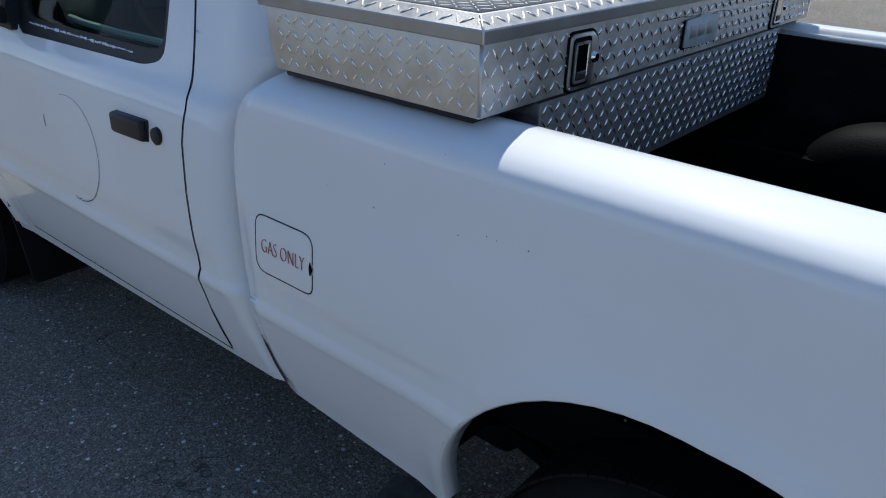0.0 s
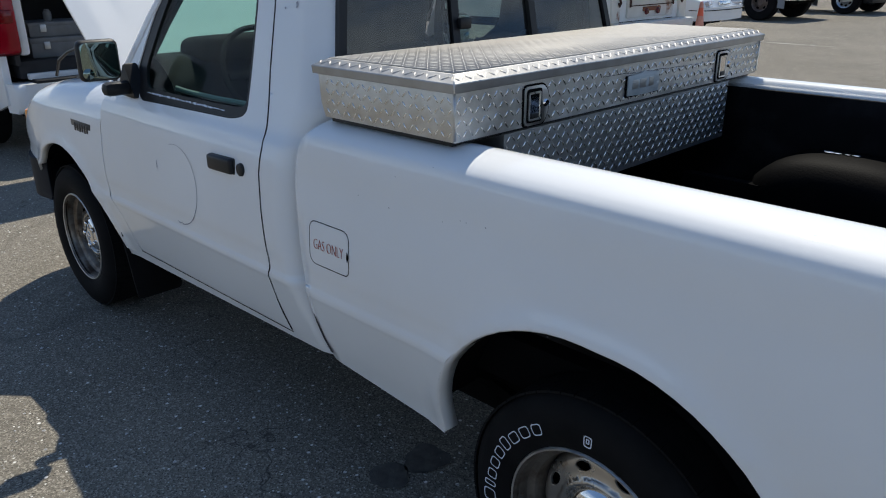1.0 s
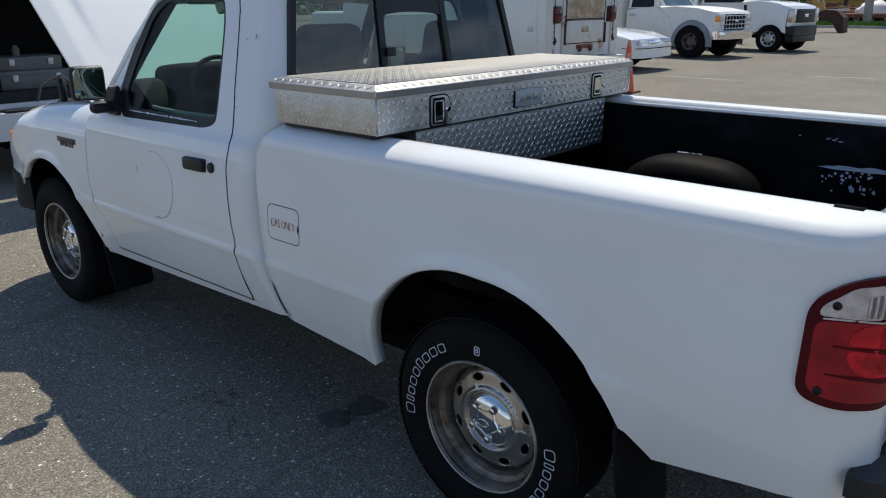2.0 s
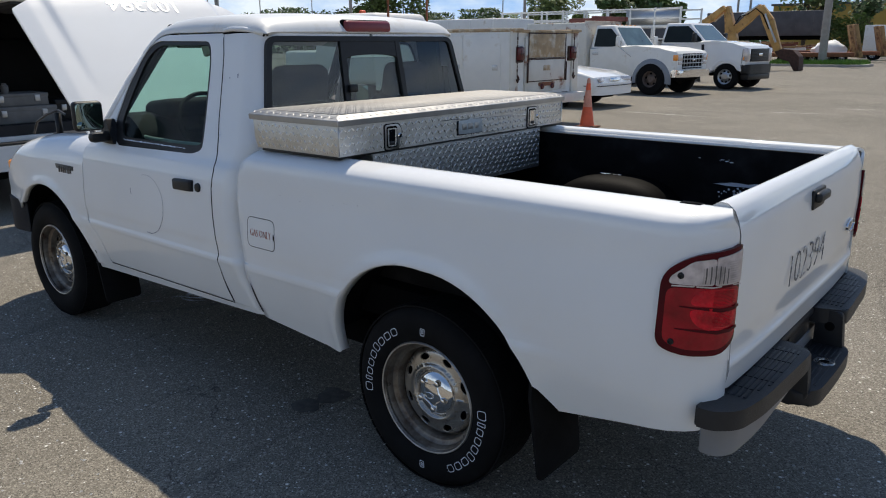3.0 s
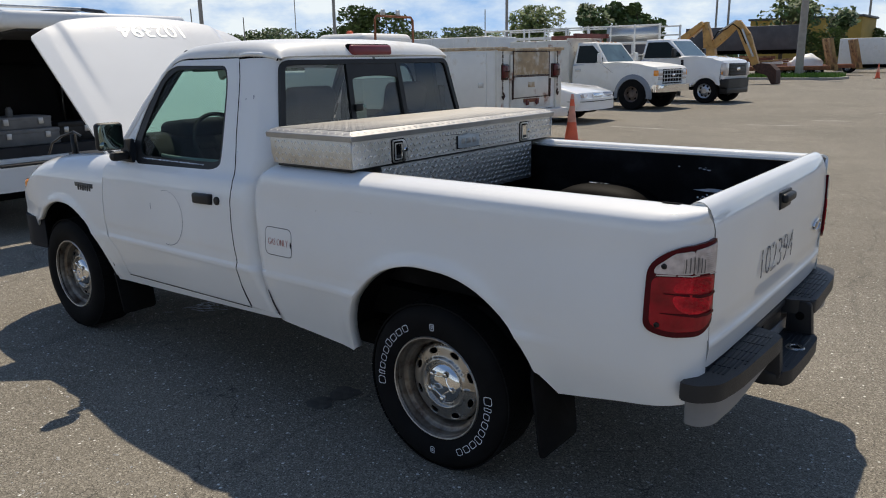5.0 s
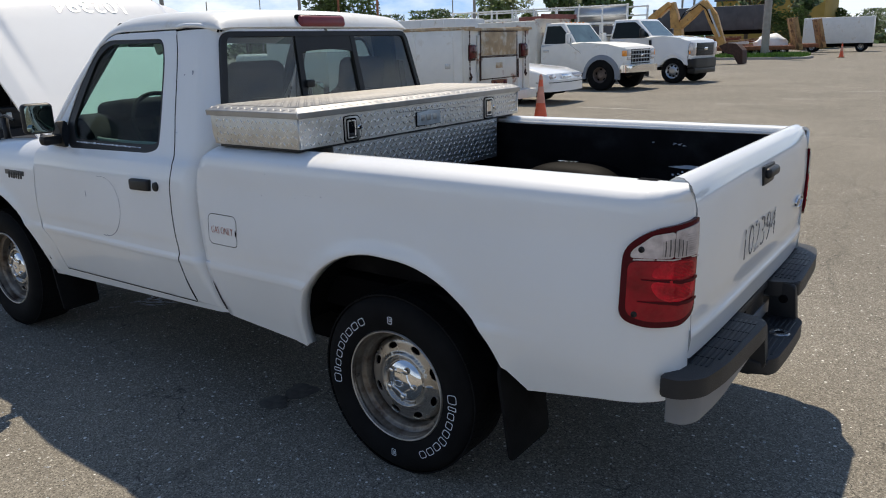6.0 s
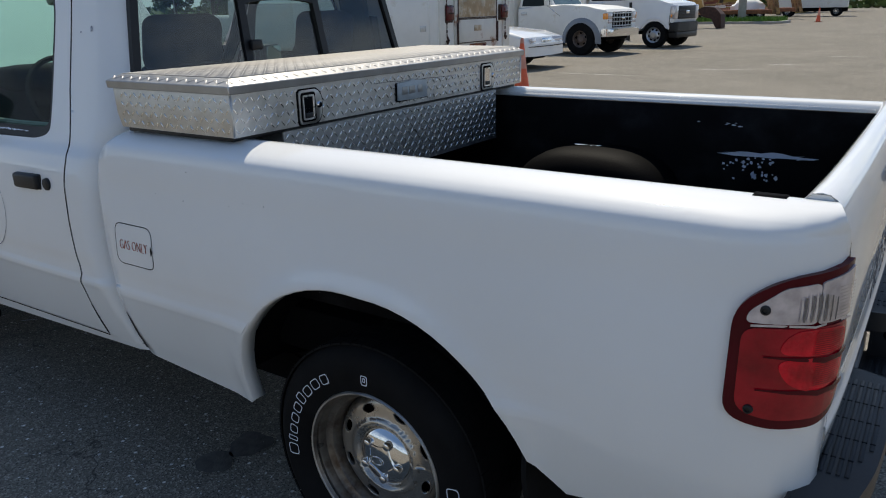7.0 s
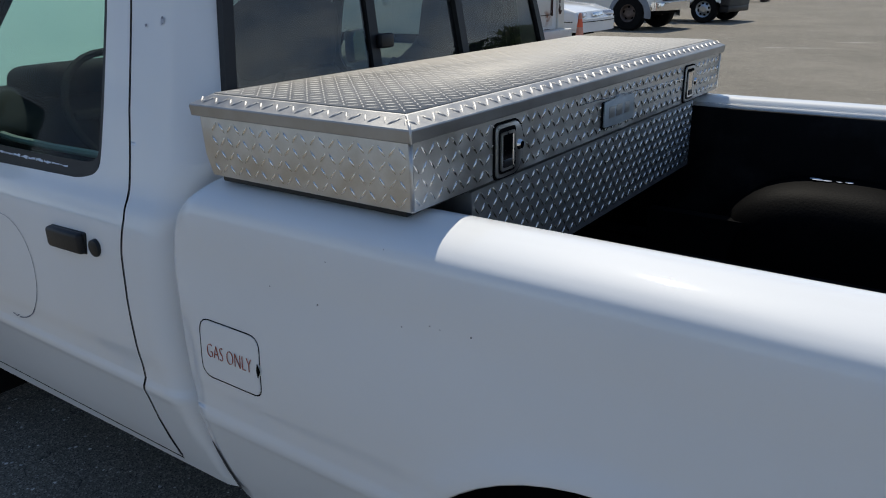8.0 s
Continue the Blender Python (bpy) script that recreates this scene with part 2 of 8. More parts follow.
RED = material("red_lens", (0.31, 0.003, 0.014), 0.10, coat=0.3, spec=0.25, bump=0.25, bscale=90, vary=0.12, vscale=9)
RED_DARK = material("dark_red_lens", (0.085, 0.004, 0.007), 0.12, coat=0.0, vary=0.12, vscale=9)
RED_DEEP = material("deep_red_reflector", (0.19, 0.003, 0.006), 0.10, coat=0.0, vary=0.2, vscale=30)
CLEAR = material("clear_lens", (0.56, 0.52, 0.51), 0.12, 0.35, coat=1.0, vary=0.25, vscale=40)
TAIL_RED = material("translucent_red_lens", (0.31, 0.002, 0.011), 0.12, coat=0.3, spec=0.3, bump=0.3, bscale=60, vary=0.35, vscale=14)
TAIL_LOBE = material("lit_red_lobe", (0.55, 0.003, 0.015), 0.16, coat=0.15, spec=0.3, bump=0.5, bscale=160, vary=0.45, vscale=26)
TAIL_EDGE = material("dark_red_lens_edge", (0.075, 0.002, 0.007), 0.14, coat=0.0, spec=0.2, vary=0.15, vscale=12)
RED_FADED = material("faded_red_lens", (0.20, 0.028, 0.035), 0.35, vary=0.15, vscale=12)
AMBER = material("amber_lens", (0.85, 0.30, 0.03), 0.15, coat=1.0, vary=0.1)
ORANGE = material("orange_plastic", (0.80, 0.13, 0.05), 0.5, vary=0.15, vscale=5, other=(0.45, 0.12, 0.07), thresh=(0.6, 0.75), oscale=6)
CLOTH = material("grey_seat_cloth", (0.040, 0.040, 0.044), 0.9, vary=0.2, vscale=20, bump=0.3, bscale=300)
DASH = material("dark_dashboard", (0.009, 0.012, 0.017), 0.80, spec=0.12, vary=0.15, vscale=10, bump=0.1, bscale=300)
TRIM_GREY = material("grey_door_trim", (0.020, 0.022, 0.023), 0.55, vary=0.1, vscale=10)
GLASS = glass("green_tinted_glass", (0.60, 0.79, 0.72), base=0.022, gain=0.35)
GLASS_DARK = glass("dark_tinted_glass", (0.49, 0.505, 0.52), base=0.085)
SILL_TRIM = material("pale_sill_trim", (0.20, 0.235, 0.225), 0.4, vary=0.15, vscale=12)
TAN_TRIM = material("tan_plastic", (0.34, 0.30, 0.26), 0.5, vary=0.15, vscale=15)
MIRROR = material("mirror_glass", (0.24, 0.30, 0.275), 0.01, 1.0, vary=0.02)
INK_RED = material("faded_red_stencil", (0.42, 0.13, 0.09), 0.7, vary=0.3, vscale=60)
# black of paint chips, and of strips painted as gap shade
CHIP_GAP_BLACK = material("chip_and_gap_shade_black", (0.035, 0.035, 0.04), 0.6, vary=0.3, vscale=60)
INK_FADED = material("faded_black_stencil", (0.10, 0.105, 0.12), 0.6, vary=0.3, vscale=60, other=(0.5, 0.5, 0.5), thresh=(0.5, 0.62), oscale=30)
DECAL = material("white_reflective_decal", (0.95, 0.95, 0.93), 0.34, metal=0.8, vary=0.02)
BARREL = material("brown_stained_rim", (0.23, 0.205, 0.175), 0.36, 0.6, vary=0.25, vscale=8, other=(0.07, 0.045, 0.03), thresh=(0.46, 0.66), oscale=9, rvary=0.1)
SMUDGE = material("grey_smudge", (0.42, 0.43, 0.47), 0.7, vary=0.3, vscale=90, other=(0.2, 0.2, 0.23), thresh=(0.5, 0.6), oscale=120)
TAIL_SMOKE = material("smoky_reflector", (0.17, 0.165, 0.17), 0.15, 0.4, coat=0.6, vary=0.4, vscale=60)
TAIL_CLEAR = material("pinkish_clear_lens", (0.58, 0.52, 0.52), 0.12, 0.25, coat=0.6, vary=0.25, vscale=40)
GRIT = material("pale_limestone_grit", (0.46, 0.45, 0.43), 0.8, vary=0.3, vscale=60, spec=0.2)
STAIN = material("dried_oil", (0.085, 0.078, 0.068), 0.65, vary=0.4, vscale=25, bump=0.5, bscale=90)
CHROME_WORN = material("scratched_chrome", (0.72, 0.72, 0.71), 0.34, 1.0, vary=0.12, vscale=40, rvary=0.1)
INK_GREY = material("worn_decal_trace", (0.16, 0.17, 0.22), 0.7, vary=0.4, vscale=80)
BADGE = material("dark_badge", (0.022, 0.022, 0.026), 0.35, 0.3, vary=0.2, vscale=60)
BLUE = material("blue_badge", (0.10, 0.13, 0.20), 0.25, 0.3, coat=1.0, vary=0.1)
GREY_PLASTIC = material("grey_flare_plastic", (0.22, 0.24, 0.27), 0.5, vary=0.1)
TAN = material("rusty_tan_ramp", (0.34, 0.21, 0.095), 0.8, vary=0.25, vscale=3, other=(0.15, 0.075, 0.04), thresh=(0.5, 0.62), oscale=4)
YELLOW = material("digger_yellow", (0.54, 0.31, 0.095), 0.5, vary=0.18, vscale=3, other=(0.20, 0.10, 0.04), thresh=(0.56, 0.7), oscale=4)
CONCRETE = material("concrete", (0.36, 0.34, 0.31), 0.85, vary=0.15, vscale=3, bump=0.3, bscale=40)
GRASS = material("grass", (0.12, 0.22, 0.035), 0.8, vary=0.4, vscale=4, bump=0.5, bscale=60)
LEAF = material("leaves", (0.085, 0.135, 0.040), 0.6, vary=0.3, vscale=0.6, island=0.45)
LEAF_PALE = material("pale_leaves", (0.15, 0.20, 0.055), 0.6, vary=0.3, vscale=0.6, island=0.45)
BARK = material("bark", (0.10, 0.075, 0.05), 0.9, vary=0.3, vscale=5, bump=0.6, bscale=20)
WALL_YELLOW = material("ochre_wall", (0.40, 0.27, 0.06), 0.8, vary=0.1, vscale=1)
WALL_GREY = material("dark_metal_wall", (0.075, 0.075, 0.082), 0.6, vary=0.25, vscale=1.5, bump=0.2, bscale=8)
BRICK = material("faded_red_steel", (0.16, 0.05, 0.04), 0.7, vary=0.3, vscale=3)
ASPHALT = asphalt_material()
OLD_LINE = material("worn_line_paint", (0.50, 0.48, 0.44), 0.8, vary=0.2, vscale=6, other=(0.25, 0.23, 0.19), thresh=(0.48, 0.58), oscale=14)
POLE = material("weathered_concrete_pole", (0.33, 0.31, 0.28), 0.85, vary=0.12, vscale=4)
CARGO = material("dark_cargo_trim", (0.020, 0.020, 0.022), 0.8, vary=0.3, vscale=5)
TOOLS = material("grey_tool_cases", (0.16, 0.165, 0.17), 0.6, vary=0.2, vscale=8)

# ---- building helpers ----
from mathutils.geometry import tessellate_polygon


def thing(name, label, category, at=None, group="", kind=""):
    ob = new(name)
    ob.empty_display_size = 0.1
    if at is not None:
        ob.matrix_world = at
    return tagged(ob, label, category, group, kind)


def link_mesh(name, me, mat, parent=None, label="", smooth=True):
    if isinstance(mat, (list, tuple)):
        for m in mat:
            me.materials.append(m)
    else:
        me.materials.append(mat)
    if smooth:
        me.polygons.foreach_set("use_smooth", [True] * len(me.polygons))
    ob = new(name, me)
    ob.parent = parent
    if label:
        ob["label"] = label
    return ob


def part(name, bm, mat, parent=None, label="", smooth=30):
    """One bmesh as one mesh object under a thing or a part; edges sharper than smooth degrees stay sharp."""
    bmesh.ops.recalc_face_normals(bm, faces=bm.faces)
    me = bpy.data.meshes.new(name)
    if smooth:
        lim = radians(smooth)
        for e in bm.edges:
            e.smooth = len(e.link_faces) == 2 and e.calc_face_angle(0) < lim
    bm.to_mesh(me)
    bm.free()
    return link_mesh(name, me, mat, parent, label, bool(smooth))


def rbox(size, at=(0, 0, 0), bevel=0.01, rot=(0, 0, 0), bm=None, segs=2):
    """A box with rounded edges, added to bm."""
    out = bm or bmesh.new()
    tmp = bmesh.new()
    bmesh.ops.create_cube(tmp, size=1.0, matrix=Matrix.Diagonal((*size, 1)))
    if bevel:
        bmesh.ops.bevel(tmp, geom=tmp.edges[:], offset=min(bevel, min(size) * 0.45), segments=segs, affect="EDGES", profile=0.5)
    tmp.transform(pose(*at, *rot))
    me = bpy.data.meshes.new("tmp")
    tmp.to_mesh(me)
    tmp.free()
    out.from_mesh(me)
    bpy.data.meshes.remove(me)
    return out


def lathe(profile, n=32, axis="y", at=(0, 0, 0), bm=None, close=False, arc=(0, 2 * math.pi)):
    """Turns (radius, along) points about an axis through at."""
    bm = bm or bmesh.new()
    full = abs(arc[1] - arc[0] - 2 * math.pi) < 1e-6
    rings = []
    for i in range(n if full else n + 1):
        a = arc[0] + (arc[1] - arc[0]) * i / n
        ring = []
        for r, h in profile:
            c, s = r * math.cos(a), r * math.sin(a)
            v = (c, h, s) if axis == "y" else (h, c, s) if axis == "x" else (c, s, h)
            ring.append(bm.verts.new(Vector(v) + Vector(at)))
        rings.append(ring)
    for i in range(n):
        a, b = rings[i], rings[(i + 1) % len(rings)]
        for k in range(len(profile) - 1 + (1 if close else 0)):
            k2 = (k + 1) % len(profile)
            if profile[k][0] < 1e-6 and profile[k2][0] < 1e-6:
                continue
            bm.faces.new((a[k], a[k2], b[k2], b[k]))
    bmesh.ops.remove_doubles(bm, verts=bm.verts, dist=1e-5)
    return bm


def tube(points, r, n=8, bm=None, r2=None, cap=True):
    """A round bar along points, its radius from r to r2."""
    bm = bm or bmesh.new()
    pts = [Vector(p) for p in points]
    r2 = r if r2 is None else r2
    prev, rings = None, []
    for i, p in enumerate(pts):
        d = (pts[min(i + 1, len(pts) - 1)] - pts[max(i - 1, 0)]).normalized()
        if prev is None:
            prev = d.orthogonal().normalized()
        side = (prev - d * prev.dot(d)).normalized()
        prev = side
        up = d.cross(side)
        rad = r + (r2 - r) * i / max(1, len(pts) - 1)
        rings.append([bm.verts.new(p + side * math.cos(2 * math.pi * k / n) * rad + up * math.sin(2 * math.pi * k / n) * rad) for k in range(n)])
    for a, b in zip(rings, rings[1:]):
        for k in range(n):
            bm.faces.new((a[k], a[(k + 1) % n], b[(k + 1) % n], b[k]))
    if cap:
        bm.faces.new(rings[0][::-1])
        bm.faces.new(rings[-1])
    return bm


def prism(outline, lo, hi, plane="xz", bevel=0.0, bm=None, segs=2):
    """A flat outline pushed from lo to hi along the third axis, with rounded edges."""
    out = bm or bmesh.new()
    tmp = bmesh.new()
    put = {"xz": lambda a, b, c: (a, c, b), "xy": lambda a, b, c: (a, b, c), "yz": lambda a, b, c: (c, a, b)}[plane]
    ends = [[tmp.verts.new(put(a, b, c)) for a, b in outline] for c in (lo, hi)]
    f1, f2 = tmp.faces.new(ends[0]), tmp.faces.new(ends[1][::-1])
    k = len(outline)
    for i in range(k):
        tmp.faces.new((ends[0][i], ends[0][(i + 1) % k], ends[1][(i + 1) % k], ends[1][i]))
    if bevel:
        rim = list({e for f in (f1, f2) for e in f.edges})
        bmesh.ops.bevel(tmp, geom=rim, offset=bevel, segments=segs, affect="EDGES", profile=0.5)
    bmesh.ops.recalc_face_normals(tmp, faces=tmp.faces)
    me = bpy.data.meshes.new("tmp")
    tmp.to_mesh(me)
    tmp.free()
    out.from_mesh(me)
    bpy.data.meshes.remove(me)
    return out


def arc(cx, cz, r, a0, a1, n=12, rz=None):
    rz = r if rz is None else rz
    return [(cx + r * math.cos(radians(a0 + (a1 - a0) * i / n)), cz + rz * math.sin(radians(a0 + (a1 - a0) * i / n))) for i in range(n + 1)]


def rounded(points, r, n=5):
    """A closed outline with its corners rounded by r (a number, or one for each corner)."""
    out, k = [], len(points)
    for i, p in enumerate(points):
        p = Vector(p)
        a, b = Vector(points[i - 1]) - p, Vector(points[(i + 1) % k]) - p
        rr = r[i] if isinstance(r, (list, tuple)) else r
        rr = min(rr, a.length * 0.48, b.length * 0.48)
        if rr < 1e-4:
            out.append(tuple(p))
            continue
        p0, p1 = p + a.normalized() * rr, p + b.normalized() * rr
        for j in range(n + 1):
            t = j / n
            out.append(tuple(p0 * (1 - t) ** 2 + p * 2 * t * (1 - t) + p1 * t * t))
    return out


def smooth_curve(keys):
    """A monotone cubic through (t, value) keys."""
    xs, ys = np.array([k[0] for k in keys], float), np.array([k[1] for k in keys], float)
    h, d = np.diff(xs), np.diff(ys) / np.diff(xs)
    m = np.zeros(len(xs))
    m[0], m[-1] = d[0], d[-1]
    for i in range(1, len(xs) - 1):
        if d[i - 1] * d[i] > 0:
            w1, w2 = 2 * h[i] + h[i - 1], h[i] + 2 * h[i - 1]
            m[i] = (w1 + w2) / (w1 / d[i - 1] + w2 / d[i])

    def f(t):
        if t <= xs[0]:
            return float(ys[0] + m[0] * (t - xs[0]))
        if t >= xs[-1]:
            return float(ys[-1] + m[-1] * (t - xs[-1]))
        i = int(np.searchsorted(xs, t)) - 1
        s = (t - xs[i]) / h[i]
        return float((2 * s**3 - 3 * s**2 + 1) * ys[i] + (s**3 - 2 * s**2 + s) * h[i] * m[i] + (-2 * s**3 + 3 * s**2) * ys[i + 1] + (s**3 - s**2) * h[i] * m[i + 1])
    return f


FAR = 0.02  # the far side stands a little further from the middle plane


def panel(name, outline, place, mat, parent, holes=(), step=(0.05, 0.04), thick=0.012, lift=0.0, flip=1, mirror=False, label="", sheet=False):
    """A sheet of bodywork: an outline in (u, v), laid on the surface place(u, v), with its true normals and a thickness inwards.
    flip -1 turns its outer side; mirror builds it on the other side of the vehicle."""
    loops = [[Vector((a, b, 0)) for a, b in lp] for lp in (outline, *holes)]
    flat = [p for lp in loops for p in lp]
    bm = bmesh.new()
    vs = [bm.verts.new(p) for p in flat]
    for tri in tessellate_polygon(loops):
        try:
            bm.faces.new([vs[i] for i in tri])
        except ValueError:
            pass
    bmesh.ops.remove_doubles(bm, verts=bm.verts, dist=1e-5)
    for ax in (0, 1):
        lo, hi = min(p[ax] for p in flat), max(p[ax] for p in flat)
        no = (1, 0, 0) if ax == 0 else (0, 1, 0)
        for i in range(int(lo / step[ax]), int(hi / step[ax]) + 2):
            c = i * step[ax]
            if lo < c < hi:
                bmesh.ops.bisect_plane(bm, geom=bm.verts[:] + bm.edges[:] + bm.faces[:], plane_co=(c, c, 0), plane_no=no)
    bm.verts.index_update()
    uv = [(v.co.x, v.co.y) for v in bm.verts]
    pos, nor = [], []
    for a, b in uv:
        p = Vector(place(a, b))
        du = Vector(place(a + 1e-3, b)) - Vector(place(a - 1e-3, b))
        dv = Vector(place(a, b + 1e-3)) - Vector(place(a, b - 1e-3))
        nn = du.cross(dv) * flip
        nn = nn.normalized() if nn.length > 1e-12 else Vector((0, 0, 1))
        pos.append(p + nn * lift)
        nor.append(nn)
    k = len(pos)
    verts, normals, faces = list(pos), list(nor), []
    verts += [p - nn * thick for p, nn in zip(pos, nor)]
    normals += [-nn for nn in nor]
    for f in bm.faces:
        ids = [v.index for v in f.verts]
        turn = Vector((0, 0, 0))
        for i, j in zip(ids, ids[1:] + ids[:1]):
            turn += (pos[i] - pos[ids[0]]).cross(pos[j] - pos[ids[0]])
        if turn.dot(nor[ids[0]]) < 0:
            ids.reverse()
        faces.append(ids)
        if not sheet:
            faces.append([i + k for i in reversed(ids)])
    for e in bm.edges:
        if len(e.link_faces) == 1 and not sheet:
            i, j = e.verts[0].index, e.verts[1].index
            mid = e.link_faces[0].calc_center_median()
            away = (e.verts[0].co + e.verts[1].co) / 2 - mid
            pa, pb = Vector(place(*uv[i])), Vector(place(*uv[j]))
            side = (pb - pa).cross(nor[i])
            t = Vector(place(uv[i][0] + away.x * 0.1, uv[i][1] + away.y * 0.1)) - pa
            if side.dot(t) < 0:
                side.negate()
            side = side.normalized() if side.length > 1e-9 else nor[i]
            base = len(verts)
            verts += [pos[i], pos[j], pos[j] - nor[j] * thick, pos[i] - nor[i] * thick]
            normals += [side] * 4
            q = [base, base + 1, base + 2, base + 3]
            if (verts[q[1]] - verts[q[0]]).cross(verts[q[2]] - verts[q[0]]).dot(side) < 0:
                q.reverse()
            faces.append(q)
    bm.free()
    if mirror:
        verts = [Vector((p.x, -p.y - FAR, p.z)) for p in verts]
        normals = [Vector((p.x, -p.y, p.z)) for p in normals]
        faces = [list(reversed(f)) for f in faces]
    me = bpy.data.meshes.new(name)
    me.from_pydata([tuple(p) for p in verts], [], faces)
    me.polygons.foreach_set("use_smooth", [True] * len(me.polygons))
    me.normals_split_custom_set_from_vertices([tuple(p) for p in normals])
    return link_mesh(name, me, mat, parent, label, False)


def strip(name, pts, width, place, mat, parent, lift=0.002, flip=1, label="", closed=False, taper=None):
    """A thin raised line along (u, v) points on a surface (a seam, a scratch, a painted mark)."""
    vs, fs = [], []
    k = len(pts)
    for i, (a, b) in enumerate(pts):
        p0, p1 = pts[i - 1 if (i or closed) else 0], pts[(i + 1) % k if (closed or i < k - 1) else k - 1]
        d = Vector((p1[0] - p0[0], p1[1] - p0[1])).normalized()
        w = width * (taper[i] if taper else 1) / 2
        for s in (1, -1):
            u, v = a - d.y * w * s, b + d.x * w * s
            p = Vector(place(u, v))
            nn = ((Vector(place(u + 1e-3, v)) - p).cross(Vector(place(u, v + 1e-3)) - p) * flip).normalized()
            vs.append(p + nn * lift)
    for i in range(k if closed else k - 1):
        j = (i + 1) % k
        fs.append((2 * i, 2 * i + 1, 2 * j + 1, 2 * j))
    me = bpy.data.meshes.new(name)
    me.from_pydata([tuple(p) for p in vs], [], fs)
    return link_mesh(name, me, mat, parent, label)


def letters(name, text, size, mat, parent, m, label="", extrude=0.0008, squash=1.0, align="CENTER", thin=0.0):
    """Raised lettering in the built-in font, as a mesh."""
    c = bpy.data.curves.new(name, "FONT")
    c.body, c.size, c.extrude, c.align_x, c.align_y = text, size, extrude, align, "CENTER"
    c.resolution_u, c.offset = 3, -thin
    tmp = bpy.data.objects.new("tmp", c)
    me = bpy.data.meshes.new_from_object(tmp)
    bpy.data.objects.remove(tmp)
    me.transform(m @ Matrix.Diagonal((squash, 1, 1, 1)))
    return link_mesh(name, me, mat, parent, label, False)

# ---- ground ----
def ground_sheet():
    bm = bmesh.new()
    bmesh.ops.create_grid(bm, x_segments=24, y_segments=24, size=900)
    ob = part("ground", bm, ASPHALT, None, smooth=0)
    return tagged(ob, "sun-bleached grey asphalt yard with pale stones and cracks", "asphalt", kind="structure")


ground_sheet()

def ground_mark(name, label, category, cx, cy, r, mat, seed, stretch=1.0, n=26):
    """A flat spill of uneven outline just over the ground."""
    rng = random.Random(seed)
    bm = bmesh.new()
    rad = [rng.uniform(0.7, 1.1) for _ in range(n)]
    rad = [(rad[i - 1] + 2 * rad[i] + rad[(i + 1) % n]) / 4 for i in range(n)]
    bm.faces.new([bm.verts.new((r * stretch * rad[i] * math.cos(2 * math.pi * i / n), r * rad[i] * math.sin(2 * math.pi * i / n), 0)) for i in range(n)])
    ob = thing(name, label, category, pose(cx, cy, 0.004))
    part("spill", bm, mat, ob, smooth=0)


ground_mark("oil_stain", "dark dried oil stain on the asphalt", "oil stain", 0.82, 0.55, 0.085, STAIN, 4)
ground_mark("oil_stain", "dark dried oil stain on the asphalt", "oil stain", 0.84, 0.69, 0.070, STAIN, 9, 1.15)


def splash(cx, cy, seed):
    """Drips and streaks of dried paint, all flung one way."""
    rng = random.Random(seed)
    ob = thing("paint_splash", "small streaky white splash of paint on the asphalt", "paint splash", pose(cx, cy, 0.004, 0, 0, 25))
    for k_ in range(40):
        bm = bmesh.new()
        x, y = rng.gauss(0, 0.062), rng.gauss(0, 0.050)
        a, ln, w = rng.gauss(0, 0.35), rng.uniform(0.012, 0.055), rng.uniform(0.0015, 0.006)
        pts = [(ln * math.cos(k), w * math.sin(k)) for k in [2 * math.pi * i / 8 for i in range(8)]]
        bm.faces.new([bm.verts.new((x + u * math.cos(a) - v * math.sin(a), y + u * math.sin(a) + v * math.cos(a), 0.0001 * k_)) for u, v in pts])
        part("streak", bm, SCUFF, ob, smooth=0)


splash(2.55, 0.13, 6)


def grit(n, seed):
    """Pale loose stones of the old surface, each a small uneven lump."""
    rng = random.Random(seed)
    vs, fs = [], []
    for _ in range(n):
        x, y = rng.uniform(-2.4, 4.6), rng.uniform(-0.2, 3.6)
        r = rng.uniform(0.0018, 0.0038) if rng.random() < 0.8 else rng.uniform(0.0045, 0.0075)
        b = len(vs)
        m = rng.randint(5, 6)
        for i in range(m):
            a = 2 * math.pi * (i + rng.uniform(-0.3, 0.3)) / m
            vs.append((x + r * rng.uniform(0.7, 1.3) * math.cos(a), y + r * rng.uniform(0.7, 1.3) * math.sin(a), 0.0))
        vs.append((x + r * rng.uniform(-0.3, 0.3), y + r * rng.uniform(-0.3, 0.3), r * rng.uniform(0.5, 0.9)))
        fs += [(b + i, b + (i + 1) % m, b + m) for i in range(m)]
    me = bpy.data.meshes.new("loose_stones")
    me.from_pydata(vs, [], fs)
    ob = link_mesh("loose_stones", me, GRIT, None, "", False)
    tagged(ob, "pale loose grit scattered over the asphalt", "gravel", kind="stuff")


grit(5200, 77)

for cx, cy, ln, ang in ((3.1, -15.6, 0.9, 12), (2.3, -17.4, 0.5, 8), (5.5, -13.6, 1.3, -4), (1.2, -20.5, 0.8, 5)):
    ob = thing("paint_mark", "worn white paint mark on the asphalt", "paint mark", pose(cx, cy, 0.004, 0, 0, ang), group="worn paint marks")
    bm = bmesh.new()
    bm.faces.new([bm.verts.new((ln * math.cos(t) * (0.8 + 0.2 * math.sin(5 * t)), 0.06 * math.sin(t) * (0.7 + 0.3 * math.cos(7 * t)), 0)) for t in [2 * math.pi * k / 28 for k in range(28)]])
    part("paint", bm, OLD_LINE, ob, smooth=0)

